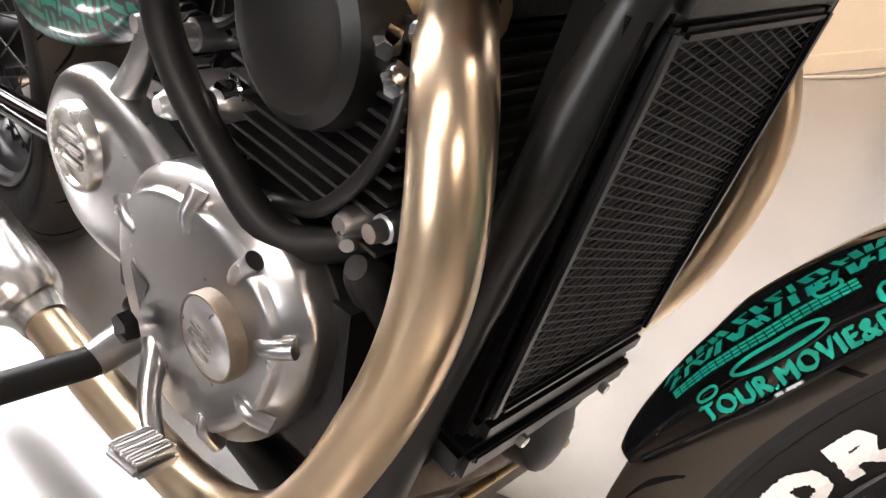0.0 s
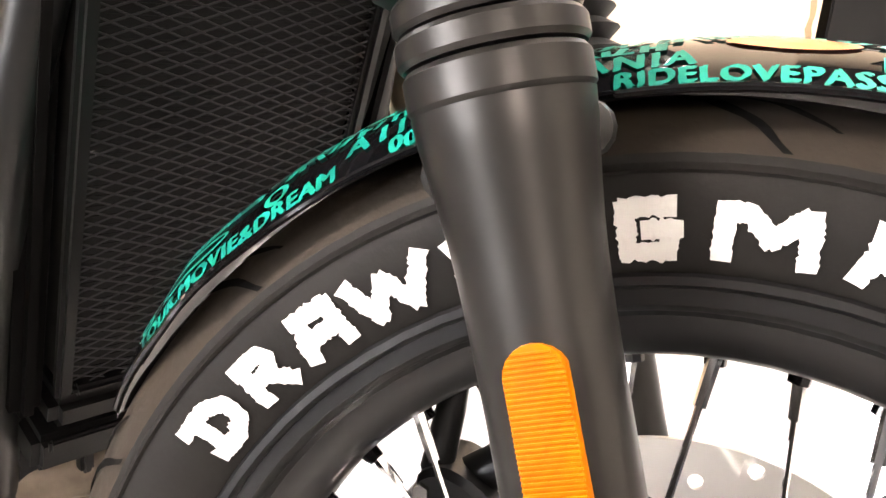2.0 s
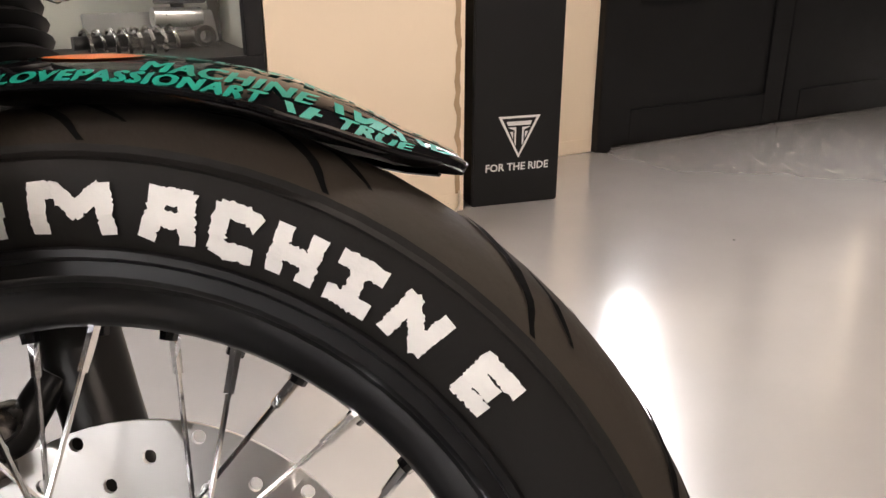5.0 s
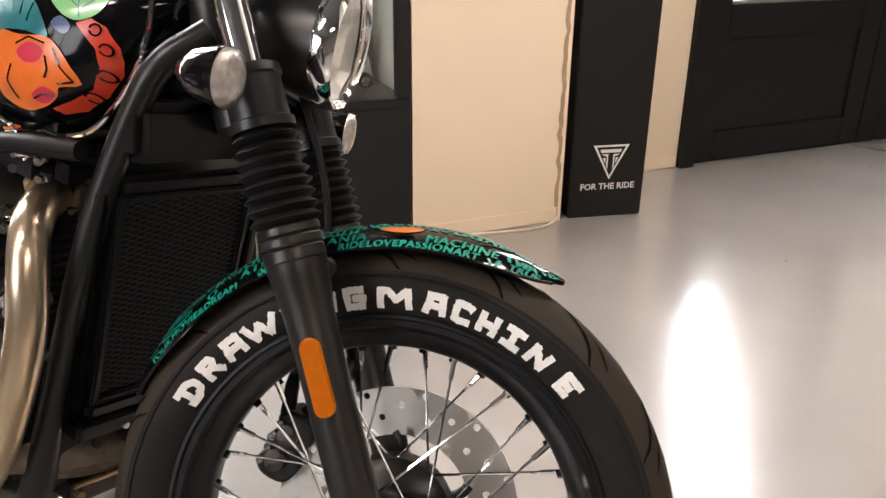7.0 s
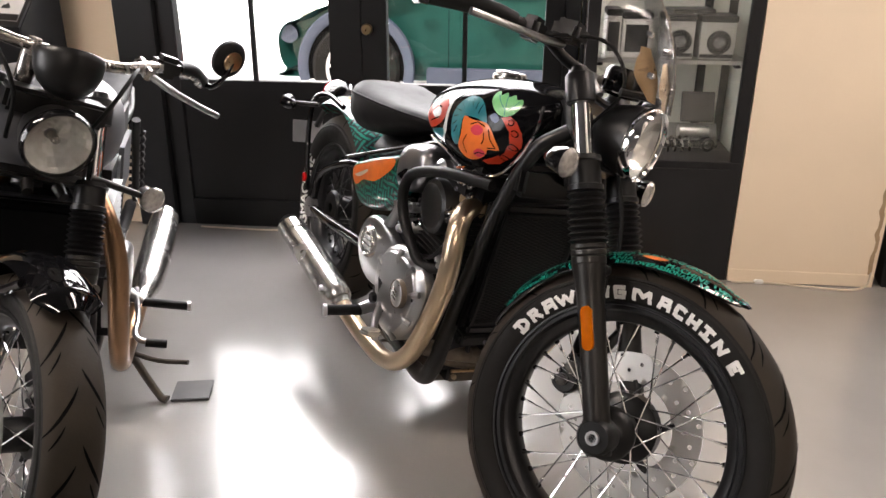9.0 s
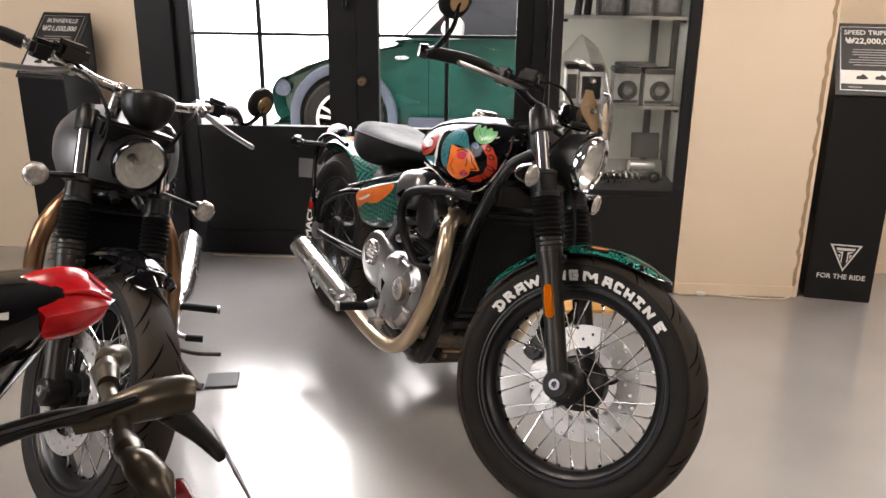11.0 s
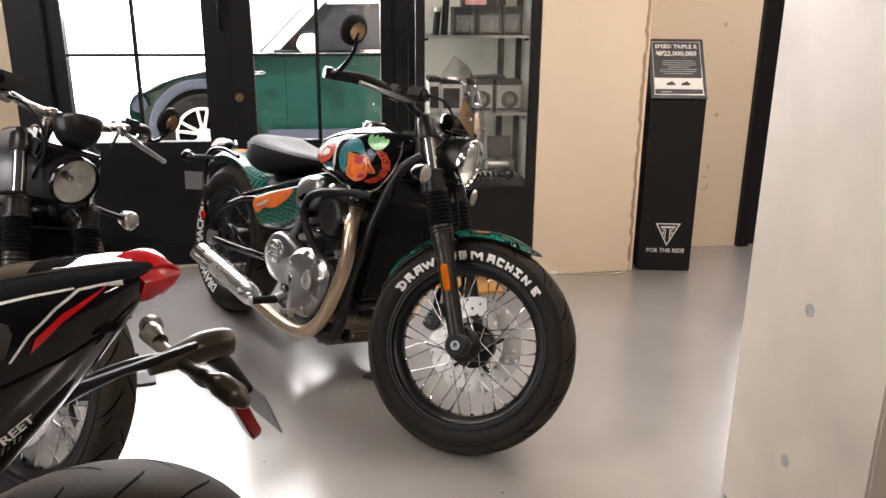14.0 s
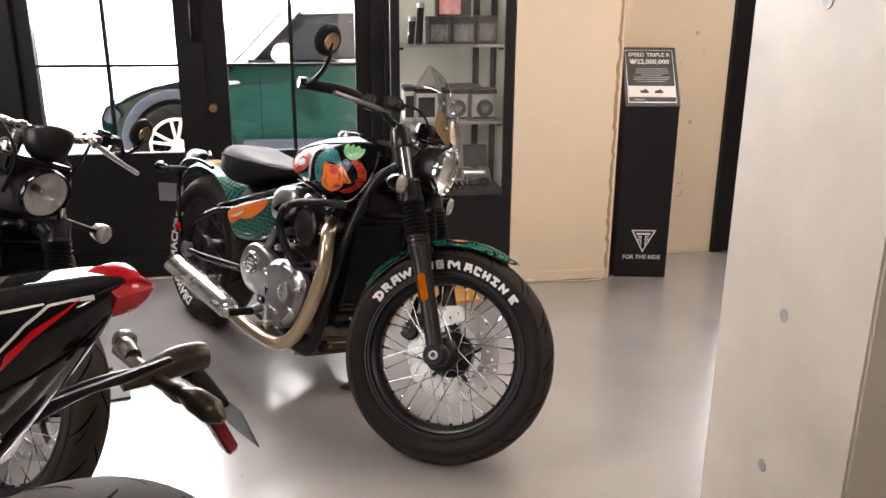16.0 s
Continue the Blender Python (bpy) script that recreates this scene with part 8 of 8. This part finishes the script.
def stripe(outline, mat, name="stripe", label="", lift=0.0012):
    bm = bmesh.new()
    bm.faces.new([bm.verts.new((x, 1.0, z)) for x, z in outline]).normal_update()
    bmesh.ops.triangulate(bm, faces=bm.faces)
    for _ in range(5):
        long = [e for e in bm.edges if e.calc_length() > 0.015]
        if not long:
            break
        bmesh.ops.subdivide_edges(bm, edges=long, cuts=1)
        bmesh.ops.triangulate(bm, faces=bm.faces)
    for v in bm.verts:
        hit, normal, _, _ = TAIL_TREE.ray_cast(v.co, Vector((0, -1, 0)))
        if hit is not None:
            v.co = hit + Vector((0, lift, 0)) + (normal if normal.y > 0 else -normal) * 0.0006
        else:
            v.co.y = 0.06
    return T(name, bm, mat, label, TAIL, 60)


stripe([(0.118, 0.987), (0.150, 0.974), (0.191, 0.958), (0.234, 0.930), (0.226, 0.948), (0.190, 0.968)], "red", label="red stripe")
stripe([(0.101, 0.986), (0.102, 0.980), (0.133, 0.986), (0.160, 0.987), (0.195, 0.974), (0.232, 0.952), (0.257, 0.926), (0.2605, 0.9272), (0.2343, 0.9548), (0.1965, 0.9770), (0.1612, 0.9895), (0.131, 0.9885)], "art_white", label="silver white stripe")
stripe([(0.084, 0.952), (0.143, 0.923), (0.197, 0.910), (0.27, 0.900), (0.36, 0.893), (0.36, 0.889), (0.27, 0.896), (0.197, 0.906), (0.143, 0.919), (0.086, 0.948)], "grille", label="", lift=0.0008)
for words, size, x, z in (("STREET", 0.021, 0.270, 0.824),):
    bm = text_bm(words, size, 0.0006)
    bmesh.ops.transform(bm, matrix=Matrix.Rotation(radians(24), 4, "Z"), verts=bm.verts)
    for v in bm.verts:
        o = Vector((x - v.co.x, 1.0, z + v.co.y))
        hit, normal, _, _ = TAIL_TREE.ray_cast(o, Vector((0, -1, 0)))
        v.co = hit + Vector((0, 0.0014, 0)) if hit is not None else Vector((o.x, 0.08, o.z))
    T("lettering", bm, "art_white", "pale slanted capital letters", TAIL, 0)
stripe([(0.290, 1.000), (0.280, 0.998), (0.272, 0.984), (0.252, 0.971), (0.250, 0.960), (0.262, 0.936), (0.300, 0.924), (0.40, 0.91), (0.40, 0.985)], "black_warm", "side_cover", "dull dark grey side cover", 0.0016)
for k in range(6):
    x, z = 0.297 - 0.0075 * k, 0.792 + 0.0033 * k
    stripe([(x, z), (x - 0.0030, z + 0.0015), (x - 0.0045, z + 0.0135 - 0.004 * (k % 2)), (x - 0.0015, z + 0.012 - 0.004 * (k % 2))], "bar_metal", "letter_bar", "", 0.0014)
stripe([(0.272, 0.9930), (0.213, 0.9935), (0.165, 0.9915), (0.165, 0.9895), (0.213, 0.9912), (0.272, 0.9905)], "art_white", "stripe", "", 0.0014)
# tail light
lr = []
for x, w, zt, zb in ((0.000, 0.012, 0.970, 0.950), (0.008, 0.03, 0.982, 0.938), (0.026, 0.045, 0.994, 0.930), (0.046, 0.054, 0.997, 0.930), (0.070, 0.060, 0.9985, 0.932)):
    zm = zb + 0.62 * (zt - zb)
    lr.append([(x + 0.016 * abs(math.sin(a)), w * math.copysign(abs(math.cos(a)) ** 0.8, math.cos(a)), zm + ((zt - zm) if math.sin(a) > 0 else (zm - zb)) * math.sin(a)) for i, a in [(1, q) for q in np.linspace(0, 2 * math.pi, 20, endpoint=False)]])
TLT = T("tail_light", rings(bmesh.new(), lr), "red_lens", "red faceted tail light", TAIL, 25)
T("light_top", rings(bmesh.new(), [[(x, y * k, 0.985 + (z - 0.985) * h) for y, z in ((-0.040, 0.984), (-0.036, 0.990), (-0.019, 1.0), (0.0, 1.006), (0.019, 1.0), (0.036, 0.990), (0.040, 0.984))] for x, h, k in ((0.024, 0.35, 0.70), (0.034, 0.75, 0.90), (0.050, 0.95, 1.0), (0.074, 0.90, 0.80), (0.088, 0.7, 0.45))]), "red_lens", "raised upper lens", TLT, 40)
for y in (-0.026, 0.026):
    T("lens_rib", tube([(0.006, y * 0.7, 0.966), (0.026, y * 1.25, 0.984), (0.050, y * 1.6, 0.990)], [0.0025, 0.004, 0.0025], 8, 4), "red_lens", "", TLT)
# plate hanger arm, indicators, plate
T("under_tail", tube([(0.40, 0, 0.74), (0.22, 0, 0.80), (0.10, 0, 0.828), (0.0, 0, 0.822)], [0.030, 0.017, 0.013, 0.013], 12, 4, flat=0.8), "black", "black plate hanger arm")
HG = T("hanger_end", tube([(0.06, 0, 0.815), (0.02, 0, 0.822), (-0.025, 0, 0.828), (-0.058, 0, 0.827), (-0.072, 0, 0.825)], [0.010, 0.018, 0.024, 0.024, 0.021], 18, 4, flat=1.0), "olive_metal", "rounded plate lamp housing")
T("arm_rib", bm_box((0.20, 0.012, 0.008), (0.09, 0.024, 0.838), 0.002, Matrix.Rotation(radians(5), 4, "Y")), "black", "", HG)
T("stalk_bar", tube([(0.02, -0.12, 0.822), (0.012, 0.0, 0.815), (0.012, 0.09, 0.826)], 0.011, 10), "olive_metal", "warm metal indicator bar")
for s in (-1, 1):
    ST = T("indicator_stalk", tube([(0.014, s * 0.07, 0.824), (0.012, s * 0.10, 0.827), (0.010, s * 0.12, 0.83)], [0.013, 0.016, 0.012], 12), "olive_metal", "jointed indicator stalk")
    T("indicator_pod", tube([(0.016, s * 0.115, 0.833), (0.006, s * 0.135, 0.828), (-0.006, s * 0.16, 0.816), (-0.014, s * 0.178, 0.806)], [0.009, 0.018, 0.019, 0.006], 14, 5), "olive_metal", "smoked bullet indicator", ST)
T("plate_arm", tube([(-0.045, 0, 0.81), (-0.078, 0, 0.765), (-0.100, 0, 0.73)], [0.018, 0.011, 0.008], 10), "black", "")
pb = bm_box((0.003, 0.11, 0.085), bevel=0.002)
bmesh.ops.transform(pb, matrix=Matrix.Translation((-0.118, -0.01, 0.697)) @ Matrix.Rotation(radians(20), 4, "Y"), verts=pb.verts)
T("number_plate", pb, "number_plate", "pale number plate seen edge-on")
rr = bmesh.new()
rr_o = [(0.019 * math.cos(a), (0.018 if math.sin(a) > 0 else -0.018) + 0.019 * math.sin(a)) for a in np.linspace(0, 2 * math.pi, 28, endpoint=False)]
rings(rr, [[(d, u * k, v * k) for u, v in rr_o] for d, k in ((0.009, 0.86), (0.007, 1.0), (-0.004, 1.0), (-0.009, 0.90))])
bmesh.ops.recalc_face_normals(rr, faces=rr.faces)
bmesh.ops.transform(rr, matrix=Matrix.Translation((-0.042, 0.105, 0.744)) @ Matrix.Rotation(radians(22), 4, "Y"), verts=rr.verts)
T("rear_reflector", rr, "red_dark", "small dark red reflector")
# rear wheel
T3 = (0.20, 0, 0.343)
side3, tread3 = tyre_profile(0.333, 0.088, 0.235)
RW3 = T("rear_wheel", lathe([(-0.06, 0.242), (-0.06, 0.22), (0.06, 0.22), (0.06, 0.242)], 64, centre=T3), "gloss", "black cast rear wheel with a fat sports tyre")
bm = bmesh.new()
for s in (-1, 1):
    lathe([(s * a, r) for a, r in side3], 80, bm, centre=T3)
T("tyre", bm, "rubber", "black rubber tyre", RW3, 40)
full3 = [(-a, r) for a, r in tread3] + [(a, r) for a, r in tread3[::-1][1:]]
T("tread", lathe(full3, 80, centre=T3), "tread", "brown scuffed tread", RW3, 60)
gb = bmesh.new()
ta, trr = np.array([a for a, r in tread3])[::-1], np.array([r for a, r in tread3])[::-1]
for s in (-1, 1):
    for k in range(18):
        a0, va = 2 * math.pi * (k + (0.5 if s > 0 else 0)) / 18, []
        for q in np.linspace(0, 1, 9):
            a, ang = s * 0.088 * (0.1 + 0.8 * q), a0 - radians(16) * q ** 1.3
            r = float(np.interp(abs(a), ta, trr)) + 0.0007
            wd = 0.0045 * math.sin(math.pi * min(0.97, q + 0.04)) ** 0.5 / r
            va.append([gb.verts.new((T3[0] + r * math.cos(ang + e * wd), a, T3[2] + r * math.sin(ang + e * wd))) for e in (-1, 1)])
        for (p0, p1), (q0, q1) in zip(va, va[1:]):
            gb.faces.new((p0, p1, q1, q0))
T("tread_groove", gb, "grille", "", RW3, 0)
RW3.children[-1]["kind"] = "stuff"
for k in range(5):
    a = 2 * math.pi * k / 5
    T("wheel_spoke", tube([(T3[0] + 0.03 * math.cos(a), 0.02, T3[2] + 0.03 * math.sin(a)), (T3[0] + 0.215 * math.cos(a), 0.02, T3[2] + 0.215 * math.sin(a))], [0.03, 0.018], 10, 1), "gloss", "", RW3)
T("swing_arm", tube([(0.20, -0.10, 0.315), (0.45, -0.11, 0.36), (0.72, -0.09, 0.40)], [0.03, 0.035, 0.04], 12), "alloy", "alloy swing arm")
T("body", bm_box((0.60, 0.30, 0.40), (0.98, 0, 0.45), 0.09), "crank", "black engine block")
T("fuel_tank", tube([(0.72, 0, 0.86), (0.85, 0, 0.93), (1.05, 0, 0.96), (1.22, 0, 0.90)], [0.08, 0.14, 0.16, 0.10], 24, 5, flat=1.0), "gloss", "gloss black fuel tank")
T("seat", tube([(0.30, 0, 0.965), (0.45, 0, 0.92), (0.62, 0, 0.87), (0.76, 0, 0.86)], [0.06, 0.11, 0.12, 0.09], 20, 5, flat=0.45), "leather", "black leather seat")
T("front_wheel", lathe([(-0.045, 0.225), (-0.06, 0.26), (-0.045, 0.295), (0.0, 0.305), (0.045, 0.295), (0.06, 0.26), (0.045, 0.225)], 48, centre=(1.60, 0, 0.305)), "rubber", "front wheel")
T("fork_leg", rod((1.60, 0.09, 0.305), (1.35, 0.09, 0.88), 0.025, n=12), "bronze_dark", "gold fork leg")
T("fork_leg", rod((1.60, -0.09, 0.305), (1.35, -0.09, 0.88), 0.025, n=12), "bronze_dark", "gold fork leg")
